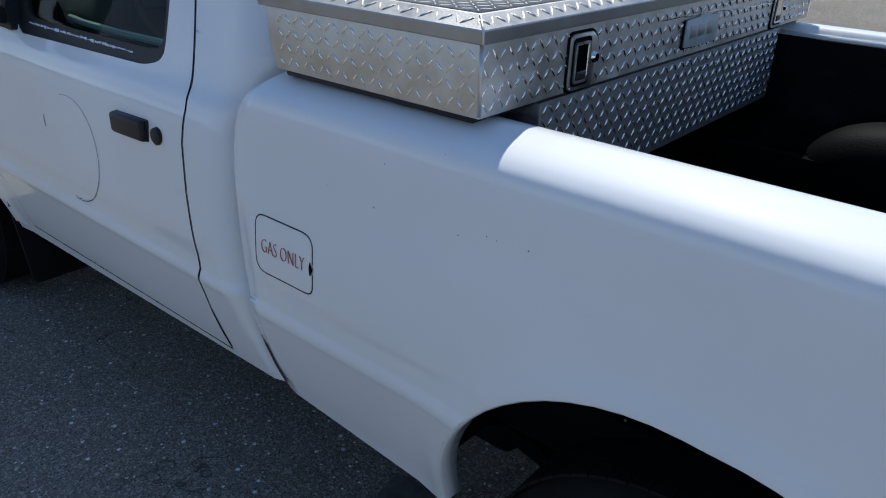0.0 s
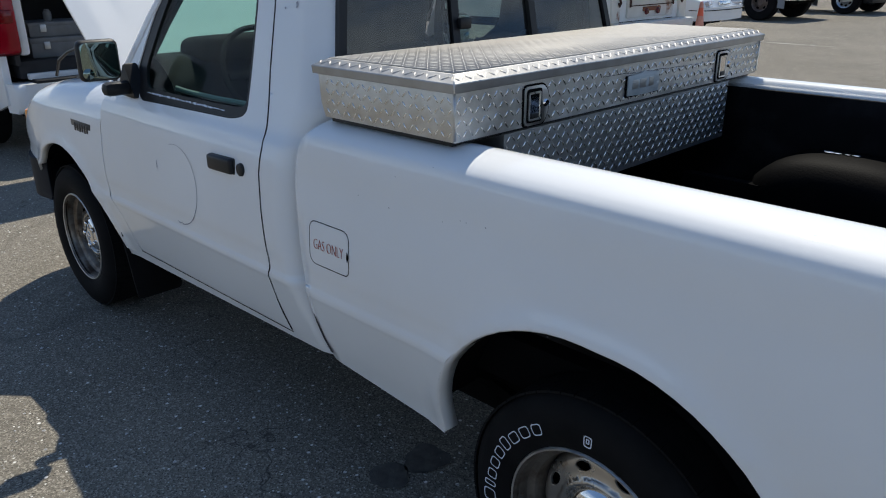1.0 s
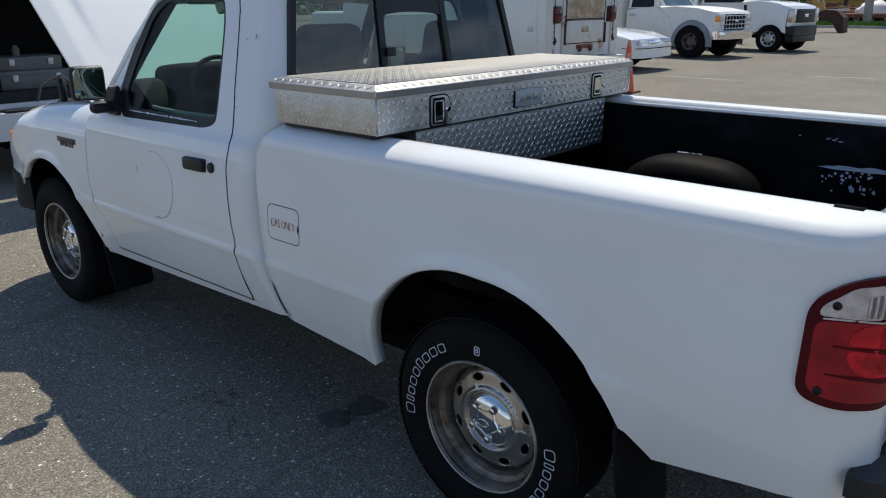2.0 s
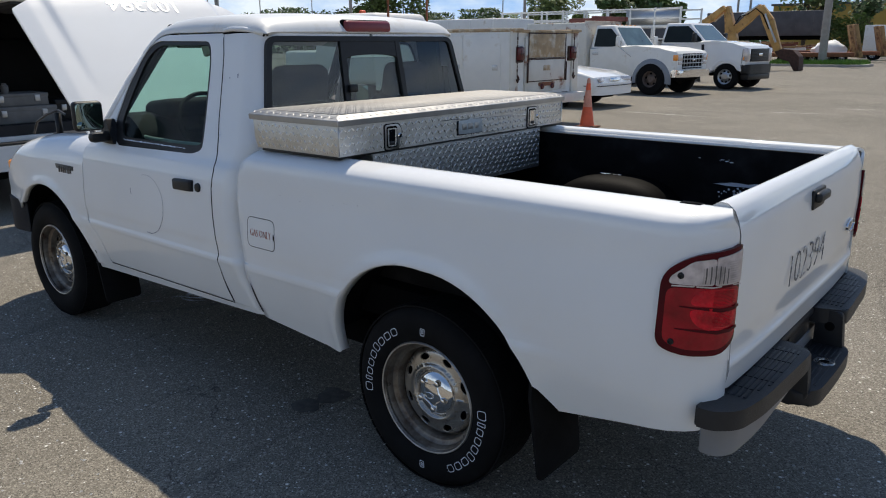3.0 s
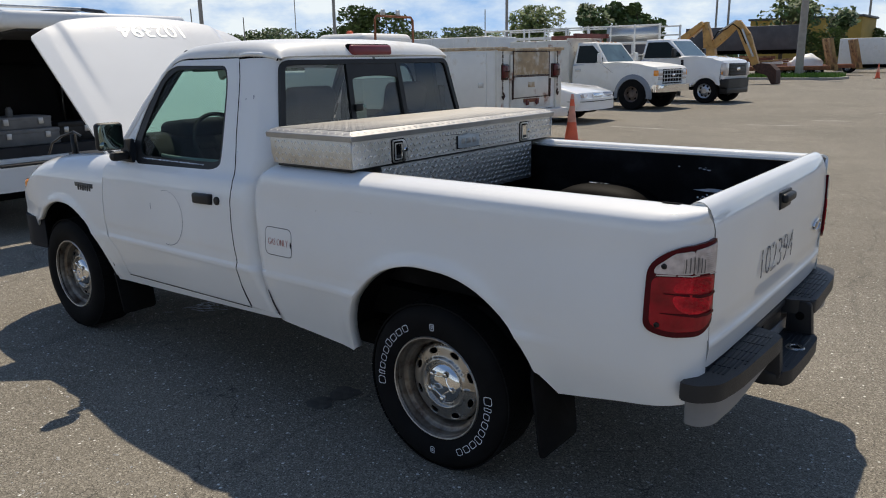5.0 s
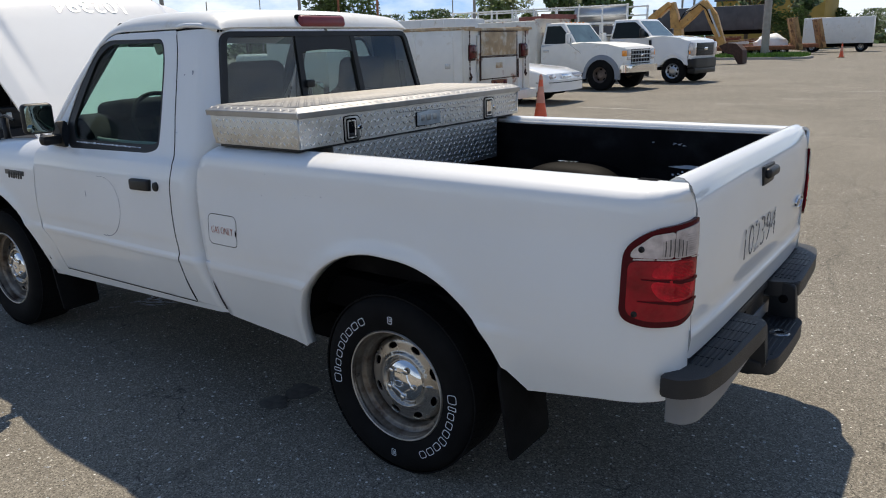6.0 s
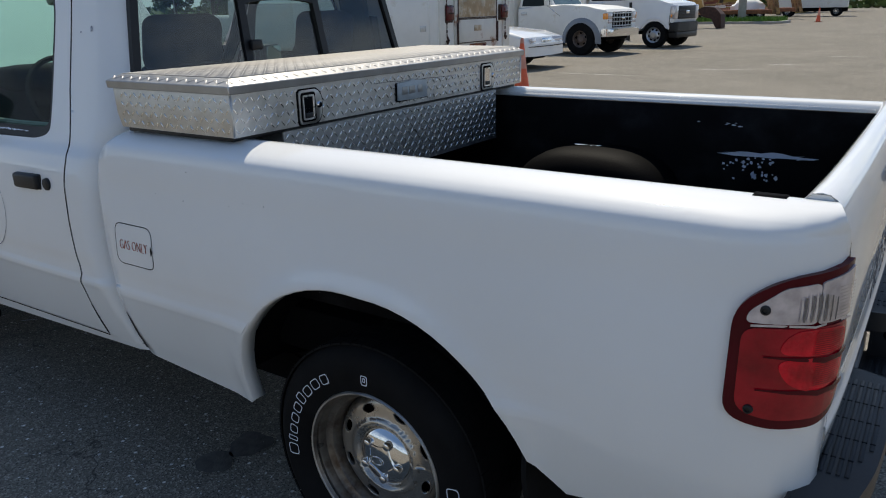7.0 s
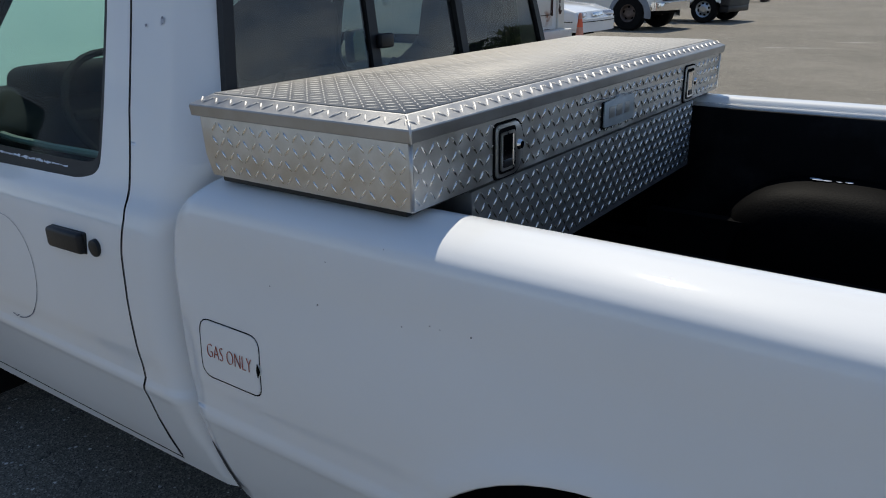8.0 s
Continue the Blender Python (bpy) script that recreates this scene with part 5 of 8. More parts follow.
# door furniture, mirrors, badges, marks
for s in (1, -1):
    bm = rbox((0.146, 0.014, 0.052), (1.402, s * 0.841, 0.960), 0.006, (0, 1.5, 0))
    rbox((0.142, 0.022, 0.050), (1.404, s * 0.850, 0.961), 0.010, (0, 1.5, 0), bm, 3)
    part("door_handle", bm, BLACK, truck, "black pull door handle")
    part("door_lock", lathe([(0.0, s * 0.852), (0.012, s * 0.853), (0.019, s * 0.850), (0.021, s * 0.840)], 20, "y", (1.294, 0, 0.960)), BLACK, truck)
    arm = prism(rounded([(2.04, 1.085), (2.19, 1.09), (2.10, 1.21), (2.06, 1.13)], 0.01), s * 0.765, s * 0.815, "xz", 0.006)
    rbox((0.055, 0.12, 0.050), (2.095, s * 0.845, 1.122), 0.02, (0, 0, 0), arm)
    mir_ob = part("mirror_arm", arm, BLACK, truck, "black door mirror")
    bm = rbox((0.050, 0.140, 0.142), (0, 0, 0), 0.022, segs=4)
    at = Matrix.Translation((2.068, s * 0.914, 1.230)) @ Matrix.Rotation(radians(-8 * s), 4, "Z")
    bm.transform(at)
    part("mirror_shell", bm, BLACK, mir_ob)
    bm = prism(rounded([(-0.061, -0.062), (0.061, -0.062), (0.061, 0.062), (-0.061, 0.062)], 0.022), -0.0285, -0.026, "yz", 0.001)
    bm.transform(at)
    part("mirror_glass", bm, MIRROR, mir_ob)
    bm = lathe([(0.0, -0.036), (0.012, -0.034), (0.019, -0.029)], 18, "x", (0, s * 0.044, -0.042))
    bm.transform(at)
    part("blind_spot_mirror", bm, MIRROR, mir_ob)
    bars = bmesh.new()
    xs = 2.60
    for k, w in enumerate((0.020, 0.020, 0.024, 0.018, 0.018, 0.022)):
        rbox((w, 0.006, 0.036 - 0.004 * (k % 2)), (xs, s * 0.8475, 0.913), 0.003, bm=bars)
        xs -= 0.025
    rbox((0.205, 0.005, 0.056), (2.54, s * 0.8455, 0.912), 0.006, bm=bars)
    part("fender_badge", bars, BADGE, truck, "dark metal badge as plain blocks")

L = lambda x, z: cab_side(x, z)
ta = [0.3 + 0.7 * abs(math.sin(i * 1.9)) for i in range(25)]
strip("decal_trace", arc(1.720, 0.832, -0.145, 105, -85, 24, 0.139), 0.0042, L, INK_GREY, truck, 0.0012, -1, taper=[0.25 + 0.75 * (i / 24) ** 1.5 * t for i, t in enumerate(ta)])
strip("scratch", [(1.86, 0.895), (1.858, 0.88), (1.855, 0.865)], 0.004, L, INK_GREY, truck, 0.0012, -1)
strip("scratch", [(1.708, 0.700), (1.72, 0.693), (1.74, 0.698)], 0.003, L, INK_GREY, truck, 0.0012, -1)
rng = random.Random(12)
for i in range(15):
    x0 = 1.985 - 0.036 * i
    strip("worn_paint", [(x0 - 0.008 * k, 1.1125 + rng.uniform(-0.0012, 0.0012)) for k in range(5)], 0.008, L, SCUFF, truck, 0.0010, -1, taper=[rng.uniform(0.15, 1.0) * (0.5 if i in (0, 13, 14) else 1) for k in range(5)])
for x, z, r in ((0.621, 0.986, 0.0024), (0.738, 0.994, 0.0016), (0.60, 1.067, 0.0016), (0.439, 0.993, 0.0016), (0.385, 1.008, 0.0018), (0.366, 1.007, 0.0014), (0.31, 1.009, 0.0022), (0.115, 0.828, 0.0035), (0.481, 1.115, 0.0014)):
    q = bed_side(x, z)
    part("paint_chip", lathe([(0.0, 0.0), (r * 0.7, 0.0)], 7, "y", (q[0], q[1] + 0.0012, q[2])), CHIP_GAP_BLACK, truck, smooth=0)

for x, z, r, tall in ((1.21, 1.423, 0.006, 0.9), (1.156, 1.432, 0.008, 1.9)):
    q = cab_corner(-(x - cab_back_x(z) - CAB_R), z)
    b = bmesh.new()
    b.faces.new([b.verts.new((r * math.cos(t) * rng.uniform(0.4, 1.0), 0, r * tall * math.sin(t) * rng.uniform(0.4, 1.0))) for t in [2 * math.pi * k / 11 for k in range(11)]])
    b.transform(Matrix.Translation((q[0], q[1] + 0.0025, q[2])) @ Matrix.Rotation(radians(17), 4, "X"))
    part("smudge", b, SMUDGE, truck, smooth=0)
GAS = rounded([(0.772, 0.762), (0.944, 0.762), (0.944, 0.886), (0.772, 0.886)], [0.022, 0.03, 0.03, 0.03])
strip("filler_gap", GAS, 0.0026, bed_side, DARK, truck, 0.0006, -1, closed=True)
gd = panel("fuel_door", inner(GAS, 0.003), bed_side, WHITE, truck, step=(0.04, 0.03), lift=0.0012, thick=0.004, flip=-1, label="white fuel filler door lettered in faded red")
strip("finger_notch", [(0.776, 0.805), (0.774, 0.819), (0.776, 0.833)], 0.011, bed_side, DARK, truck, 0.0030, -1, taper=[0.2, 1, 0.2])
tilt = math.atan2(bed_side(0.85, 0.86)[1] - bed_side(0.85, 0.78)[1], 0.08)
my = Matrix.Translation((0.858, bed_side(0.858, 0.822)[1] + 0.0026, 0.822)) @ Matrix.Rotation(-tilt, 4, "X") @ Matrix(((-1, 0, 0, 0), (0, 0, 1, 0), (0, 1, 0, 0), (0, 0, 0, 1)))
letters("fuel_lettering", "GAS ONLY", 0.044, INK_RED, gd, my, squash=0.62, thin=0.0014)
for s in (1, -1):
    part("roof_seam", tube([(1.305, s * 0.641, 1.606), (1.24, s * 0.639, 1.609), (1.15, s * 0.633, 1.606), (1.10, s * 0.610, 1.600), (1.075, s * 0.585, 1.594)], 0.0045, 6), DARK, truck)
    part("drip_moulding", tube([(1.300, s * 0.640, 1.617), (1.24, s * 0.642, 1.624), (1.16, s * 0.638, 1.622), (1.11, s * 0.622, 1.612), (1.085, s * 0.602, 1.598)], 0.0095, 8), WHITE, truck)
    part("moulding_end", lathe([(0.0, 0.0), (0.008, 0.0), (0.009, 0.006)], 10, "x", (1.078, s * 0.600, 1.597)), DARK, truck)
    part("door_sill_trim", tube([(1.36, s * 0.685, 1.116), (1.70, s * 0.685, 1.110), (1.90, s * 0.685, 1.112), (2.02, s * 0.685, 1.120), (2.085, s * 0.685, 1.145), (2.098, s * 0.685, 1.165)], 0.010, 8), SILL_TRIM, truck, "pale grey door sill trim")
    part("belt_guide", rbox((0.10, 0.03, 0.055), (1.47, s * 0.605, 1.545), 0.012, (0, 20, 0)), TAN_TRIM, truck, "tan plastic belt guide")
# strips laid over the paint; the gaps' shade is drawn in their dark colour
fine = [(xa + (xb - xa) * k / 5, za + (zb - za) * k / 5) for (xa, za), (xb, zb) in zip(SEAM, SEAM[1:]) for k in range(5)]
strip("door_seam", [(x - 0.002, z) for x, z in fine], 0.0042, L, DARK, truck, 0.0010, -1)
strip("door_gap", [(1.136, 0.4582), (1.50, 0.4535), (1.86, 0.4490), (2.222, 0.4442)], 0.005, L, DARK, truck, 0.0010, -1)
strip("gap_shade_strip", [(1.139, 0.466), (1.152, 0.520), (1.163, 0.572)], 0.013, L, CHIP_GAP_BLACK, truck, 0.0008, -1, taper=[1, 1, 0.5])
strip("gap_shade_strip", [(0.934, 0.462), (0.948, 0.51), (0.958, 0.56), (0.964, 0.59)], 0.014, bed_side, CHIP_GAP_BLACK, truck, 0.0022, -1, taper=[1, 1, 0.8, 0.3])


# wheels
def tyre_profile(r=WHEEL_R, rim=0.205):
    return [(rim, -0.098), (rim + 0.012, -0.108), (0.255, -0.120), (0.295, -0.118), (0.318, -0.106), (r - 0.006, -0.088), (r, -0.06), (r, 0.06), (r - 0.006, 0.088), (0.318, 0.106),
            (0.295, 0.118), (0.255, 0.120), (rim + 0.012, 0.108), (rim, 0.098), (rim - 0.012, 0.06), (rim - 0.012, -0.06)]


def wheel_at(x, s, spin):
    """spin turns the wheel about its axle; s is the side."""
    at = Matrix.Translation((x, s * 0.702, HUB_Z)) @ Matrix.Rotation(0 if s > 0 else math.pi, 4, "Z") @ Matrix.Rotation(radians(spin), 4, "Y")
    # rim: rolled lip, bead seat, a shallow step and the barrel behind it
    rim_pts = [(0.198, 0.098), (0.203, 0.106), (0.208, 0.107), (0.2105, 0.101), (0.2075, 0.094), (0.198, 0.090), (0.194, 0.080), (0.193, 0.066), (0.186, 0.058), (0.178, 0.055), (0.174, 0.048), (0.171, 0.030), (0.168, -0.09), (0.203, -0.10)]
    bm = lathe(rim_pts, 64, "y")
    bm.transform(at)
    wh = part("wheel", bm, BARREL, truck, "grey steel wheel with oval holes and rust marks")
    bm = lathe([(0.2005, 0.100), (0.204, 0.1075), (0.208, 0.1082), (0.2112, 0.103), (0.2095, 0.097)], 64, "y")
    bm.transform(at)
    part("rim_lip", bm, ALU, wh, "worn bright rim edge")
    # disc with eight oval holes
    out, holes = arc(0, 0, 0.170, 0, 360 - 7.5, 47), []
    for k in range(8):
        c = 2 * math.pi * (k + 0.5) / 8
        hole = []
        for j in range(14):
            a = 2 * math.pi * j / 14
            du, dr = math.cos(a) * 0.0215, math.sin(a) * 0.0125
            r = 0.137 + dr
            hole.append((r * math.cos(c + du / 0.137), r * math.sin(c + du / 0.137)))
        holes.append(hole)
    holes.append(arc(0, 0, 0.080, 0, 345, 23))
    dome = smooth_curve([(0.0, 0.030), (0.084, 0.030), (0.090, 0.040), (0.098, 0.047), (0.106, 0.044), (0.112, 0.037), (0.120, 0.035), (0.148, 0.031), (0.160, 0.024), (0.168, 0.008), (0.175, -0.01)])

    def disc(a, b):
        return (a, dome(math.hypot(a, b)), b)
    d = panel("wheel_disc", out, disc, STEEL, wh, holes=holes, step=(0.010, 0.010), thick=0.006, flip=-1)
    d.data.transform(at @ Matrix.Translation((0, 0.010, 0)))
    for k in range(8):
        c = 2 * math.pi * (k + 0.5) / 8
        b = tube([((0.137 + math.sin(a) * 0.0135) * math.cos(c + math.cos(a) * 0.0225 / 0.137), 0.0425 - 0.055 * abs(math.sin(a)) * 0.02, (0.137 + math.sin(a) * 0.0135) * math.sin(c + math.cos(a) * 0.0225 / 0.137)) for a in [2 * math.pi * j / 14 for j in range(15)]], 0.0016, 5, cap=False)
        b.transform(at)
        part("hole_edge", b, STEEL, wh)
    bm = lathe([(0.0, 0.012), (0.165, 0.012)], 24, "y")
    bm.transform(at)
    part("brake_drum", bm, DARK, wh)
    # domed centre cap: five nut bosses, ridges between them and a plain oval boss
    bm = lathe([(0.0, 0.070), (0.030, 0.069), (0.052, 0.0655), (0.070, 0.059), (0.082, 0.050), (0.086, 0.044), (0.087, 0.030)], 40, "y")
    for k in range(5):
        a = radians(118 - 72 * k)
        lathe([(0.0, 0.0775), (0.007, 0.0772), (0.010, 0.0755), (0.0125, 0.0705), (0.0135, 0.056)], 14, "y", (0.056 * math.cos(a), 0, 0.056 * math.sin(a)), bm)
        a2 = a - radians(36)
        tube([(0.050 * math.cos(a), 0.068, 0.050 * math.sin(a)), (0.036 * math.cos(a2), 0.0690, 0.036 * math.sin(a2)), (0.050 * math.cos(a - radians(72)), 0.068, 0.050 * math.sin(a - radians(72)))], 0.0026, 6, bm)
    oval = lathe([(0.0, 0.004), (0.0150, 0.0038), (0.0175, 0.0015), (0.019, 0.0045), (0.021, 0.0045), (0.023, 0.0)], 20, "y")
    oval.transform(Matrix.Translation((0.010, 0.0680, -0.006)) @ Matrix.Diagonal((1.0, 1, 0.55, 1)))
    om = bpy.data.meshes.new("oval")
    oval.to_mesh(om)
    oval.free()
    bm.from_mesh(om)
    bm.transform(at)
    part("hub_cap", bm, CHROME, wh, "chrome centre cap")
    bm = lathe(tyre_profile(), 64, "y", close=True)
    bm.transform(at)
    ty = part("tyre", bm, RUBBER, wh, "black tyre", smooth=40)
    # tread blocks
    tb = bmesh.new()
    for k in range(60):
        a = 2 * math.pi * k / 60
        for j, yy in enumerate((-0.078, -0.040, 0.0, 0.040, 0.078)):
            aa = a + (0.04 if j % 2 else 0)
            rbox((0.033, 0.036, 0.006), ((WHEEL_R - 0.0022) * math.cos(aa), yy, (WHEEL_R - 0.0028) * math.sin(aa)), 0.0, (0, 90 - math.degrees(aa), 0), tb)
    tb.transform(at)
    tp = part("tread", tb, RUBBER, wh, smooth=0)
    tp["kind"] = "stuff"
    # outlined blocks in place of a maker's name, and a shield
    wid = (0.034, 0.015, 0.027, 0.029, 0.029, 0.025, 0.032, 0.032, 0.030)
    hei = (0.037, 0.034, 0.028, 0.028, 0.029, 0.034, 0.028, 0.028, 0.028)

    def ring_block(a, r, w, h):
        """One hollow block on the sidewall at angle a."""
        o = rounded([(-w / 2, -h / 2), (w / 2, -h / 2), (w / 2, h / 2), (-w / 2, h / 2)], min(w, h) * 0.3, 3)
        i_ = [(p * (1 - 0.0056 / w), q * (1 - 0.0056 / h)) for p, q in o]
        ca, sa = math.cos(a), math.sin(a)

        def put(p, q):
            rr = r + q
            ang = a + p / r
            return (rr * math.cos(ang), 0.1215 + 0.0 * rr, rr * math.sin(ang))
        mk = bmesh.new()
        va, vb = [mk.verts.new(put(*p)) for p in o], [mk.verts.new(put(*p)) for p in i_]
        for k in range(len(o)):
            mk.faces.new((va[k], va[(k + 1) % len(o)], vb[(k + 1) % len(o)], vb[k]))
        mk.transform(at)
        part("sidewall_marking", mk, LETTER, wh, "white outlined sidewall block", smooth=0)
    for base in ((0, 180) if x < 1 else ()):
        a = radians(base - 9)
        for w, h in zip(wid, hei):
            ring_block(a + (w / 2) / 0.254, 0.258 + h / 2 - 0.012, w, h)
            a += (w + 0.0085) / 0.254
        ring_block(radians(base + 91), 0.258, 0.021, 0.028)
        ring_block(radians(base + 91), 0.259, 0.009, 0.013)
    return wh


for x, spin in ((AXLE_R, 0), (AXLE_F, -25)):
    for s in (1, -1):
        wheel_at(x, s, spin)
# unseen tank, added to keep the space under the bed dark
part("added_fuel_tank", rbox((0.86, 0.42, 0.20), (0.95, 0.30, 0.375), 0.04, segs=3), DARK, truck, "unseen black tank added under the bed")
for s in (1, -1):
    bm = bmesh.new()
    for k in range(3):
        tube([(-0.62 + 0.12 * k, s * 0.50, 0.40 - 0.02 * k), (-0.3, s * 0.50, 0.315 - 0.016 * k), (0.0, s * 0.50, 0.285 - 0.014 * k), (0.3, s * 0.50, 0.305 - 0.016 * k), (0.60 - 0.12 * k, s * 0.50, 0.385 - 0.02 * k)], 0.028, 6, bm)
    part("leaf_spring", bm, DARK, truck, "dark leaf spring")
part("rear_axle", tube([(AXLE_R, -0.62, HUB_Z), (AXLE_R, 0.62, HUB_Z)], 0.05, 12), DARK, truck)

# ---- aluminium toolbox across the bed ----
toolbox = thing("toolbox", "diamond-plate aluminium crossover toolbox with two paddle latches, on the bed rails", "toolbox", pose(0.66, 0, 1.15))
BX0, BX1, BY = -0.205, 0.292, 0.785


def treads(bm, o, u, v, W, H, pitch=0.0205, margin=0.004, turn=52, high=0.0025):
    """Raised diamond treads over a W by H face with corner o and sides along u, v."""
    o, u, v = Vector(o), Vector(u).normalized(), Vector(v).normalized()
    nn = u.cross(v)
    nu, nv = int((W - 2 * margin) / pitch), int((H - 2 * margin) / pitch)
    nu, nv = max(nu, 1), max(nv, 1)
    pu, pv = (W - 2 * margin) / nu, (H - 2 * margin) / nv
    for j in range(nv):
        for i in range(nu):
            c = o + u * (margin + pu * (i + 0.5)) + v * (margin + pv * (j + 0.5))
            ang = radians(turn if (i + j) % 2 else 180 - turn)
            d = u * math.cos(ang) + v * math.sin(ang)
            w = nn.cross(d)
            a, b, h = 0.0130, 0.0021, high
            base = c - nn * 0.0003
            t0, t1 = bm.verts.new(base - d * a), bm.verts.new(base + d * a)
            s0, s1 = bm.verts.new(base - w * b), bm.verts.new(base + w * b)
            r0, r1 = bm.verts.new(c + nn * h - d * a * 0.45), bm.verts.new(c + nn * h + d * a * 0.45)
            for f in ((t0, s0, r0), (s0, r1, r0), (s0, t1, r1), (t1, s1, r1), (s1, r0, r1), (s1, t0, r0)):
                bm.faces.new(f)


# upper body: its front lower corner is cut back
END = [(BX0, 0.010), (BX1 - 0.022, 0.010), (BX1 - 0.006, 0.05), (BX1, 0.128), (BX0, 0.128)]
body = part("box_body", prism(END, -BY, BY, "xz", 0.003), ALU, toolbox)
part("rubber_foot", rbox((0.445, 1.545, 0.014), (0.037, 0, 0.004), 0.003), BLACK, toolbox)
tub = part("box_tub", prism([(-0.195, 0.0), (0.195, 0.0), (0.17, -0.195), (-0.195, -0.195)], -0.60, 0.60, "xz", 0.004), ALU_DULL, toolbox)
LZ0, LZ1, LZ2 = 0.122, 0.143, 0.160
bm = bmesh.new()
rings = []
for z, gr in ((LZ0, 0.010), (LZ1, 0.012), (LZ2, -0.020), (LZ2, -0.020)):
    rings.append([bm.verts.new((x, y, z)) for x, y in ((BX0 - gr, -BY - gr), (BX1 + gr, -BY - gr), (BX1 + gr, BY + gr), (BX0 - gr, BY + gr))])
for a, b in zip(rings[:3], rings[1:3]):
    for k in range(4):
        bm.faces.new((a[k], a[(k + 1) % 4], b[(k + 1) % 4], b[k]))
bm.faces.new(rings[2])
bm.faces.new(rings[0][::-1])
bmesh.ops.remove_doubles(bm, verts=bm.verts, dist=1e-5)
bmesh.ops.bevel(bm, geom=[e for e in bm.edges], offset=0.0016, segments=1, affect="EDGES", profile=0.5)
lid = part("lid", bm, ALU_RIM, toolbox, "bright diamond-plate lid", smooth=0)
part("lid_top", rbox((BX1 - BX0 - 0.046, 2 * BY - 0.046, 0.002), ((BX0 + BX1) / 2, 0, LZ2 + 0.0008), 0.0), ALU_LID, lid)


def tread_part(faces, parent, mat=TREAD, **k):
    bm = bmesh.new()
    for o, u, v, W, H in faces:
        treads(bm, o, u, v, W, H, **k)
    me = bpy.data.meshes.new("diamond_treads")
    bm.to_mesh(me)
    bm.free()
    ob = link_mesh("diamond_treads", me, mat, parent)
    ob["kind"] = "stuff"
    return ob


tread_part([((BX0, BY, 0.010), (0, -1, 0), (0, 0, 1), 2 * BY, 0.110), ((BX1 - 0.025, BY, 0.010), (-1, 0, 0), (0, 0, 1), BX1 - BX0 - 0.025, 0.110),
            ((BX0, -BY, 0.010), (1, 0, 0), (0, 0, 1), BX1 - BX0 - 0.025, 0.110)], body)
tread_part([((-0.195, 0.60, -0.19), (0, -1, 0), (0, 0, 1), 1.20, 0.19)], tub, TREAD)
tread_part([((BX0 + 0.024, -BY + 0.024, LZ2 + 0.0018), (1, 0, 0), (0, 1, 0), BX1 - BX0 - 0.048, 2 * BY - 0.048)], lid, TREAD_LID, turn=45, high=0.0007)


def edge_bars(bm, a, b, up):
    """Slanting treads along the lid's sloped edge, from a to b."""
    a, b, up = Vector(a), Vector(b), Vector(up)
    u = (b - a).normalized()
    nn = u.cross(up).normalized()
    k = int((b - a).length / 0.0195)
    for i in range(k):
        c = a + (b - a) * ((i + 0.5) / k) + up * 0.5
        d = (u * (0.9 if i % 2 else -0.6) + up.normalized()).normalized()
        w = nn.cross(d)
        l_, t_ = 0.0150 if i % 2 else 0.0110, 0.0019
        v = [bm.verts.new(p) for p in (c - d * l_ - nn * 0.0003, c - w * t_ - nn * 0.0003, c + d * l_ - nn * 0.0003, c + w * t_ - nn * 0.0003, c - d * l_ * 0.5 + nn * 0.0022, c + d * l_ * 0.5 + nn * 0.0022)]
        for f in ((0, 1, 4), (1, 5, 4), (1, 2, 5), (2, 3, 5), (3, 4, 5), (3, 0, 4)):
            bm.faces.new([v[x] for x in f])


bm = bmesh.new()
edge_bars(bm, (BX0 - 0.012, BY, LZ1), (BX0 - 0.012, -BY, LZ1), (0.032, 0, LZ2 - LZ1))
edge_bars(bm, (BX1, BY + 0.012, LZ1), (BX0, BY + 0.012, LZ1), (0, -0.032, LZ2 - LZ1))
edge_bars(bm, (BX0, -BY - 0.012, LZ1), (BX1, -BY - 0.012, LZ1), (0, 0.032, LZ2 - LZ1))
me = bpy.data.meshes.new("edge_treads")
bm.to_mesh(me)
bm.free()
link_mesh("edge_treads", me, TREAD_EDGE, lid)["kind"] = "stuff"

# latches, name plate and corner seam
def frame_ring(bm, x0, x1, cy, cz, w, h, t, r):
    """A rounded rectangular frame standing between x0 and x1."""
    o = rounded([(cy - w / 2, cz - h / 2), (cy + w / 2, cz - h / 2), (cy + w / 2, cz + h / 2), (cy - w / 2, cz + h / 2)], r, 4)
    i_ = rounded([(cy - w / 2 + t, cz - h / 2 + t), (cy + w / 2 - t, cz - h / 2 + t), (cy + w / 2 - t, cz + h / 2 - t), (cy - w / 2 + t, cz + h / 2 - t)], max(r - t, 0.001), 4)
    loops = [[bm.verts.new((x, *p)) for p in ring] for x, ring in ((x1, o), (x0, o), (x0, i_), (x1, i_))]
    m = len(o)
    for A, B in zip(loops, loops[1:]):
        for k in range(m):
            bm.faces.new((A[k], A[(k + 1) % m], B[(k + 1) % m], B[k]))
    return bm


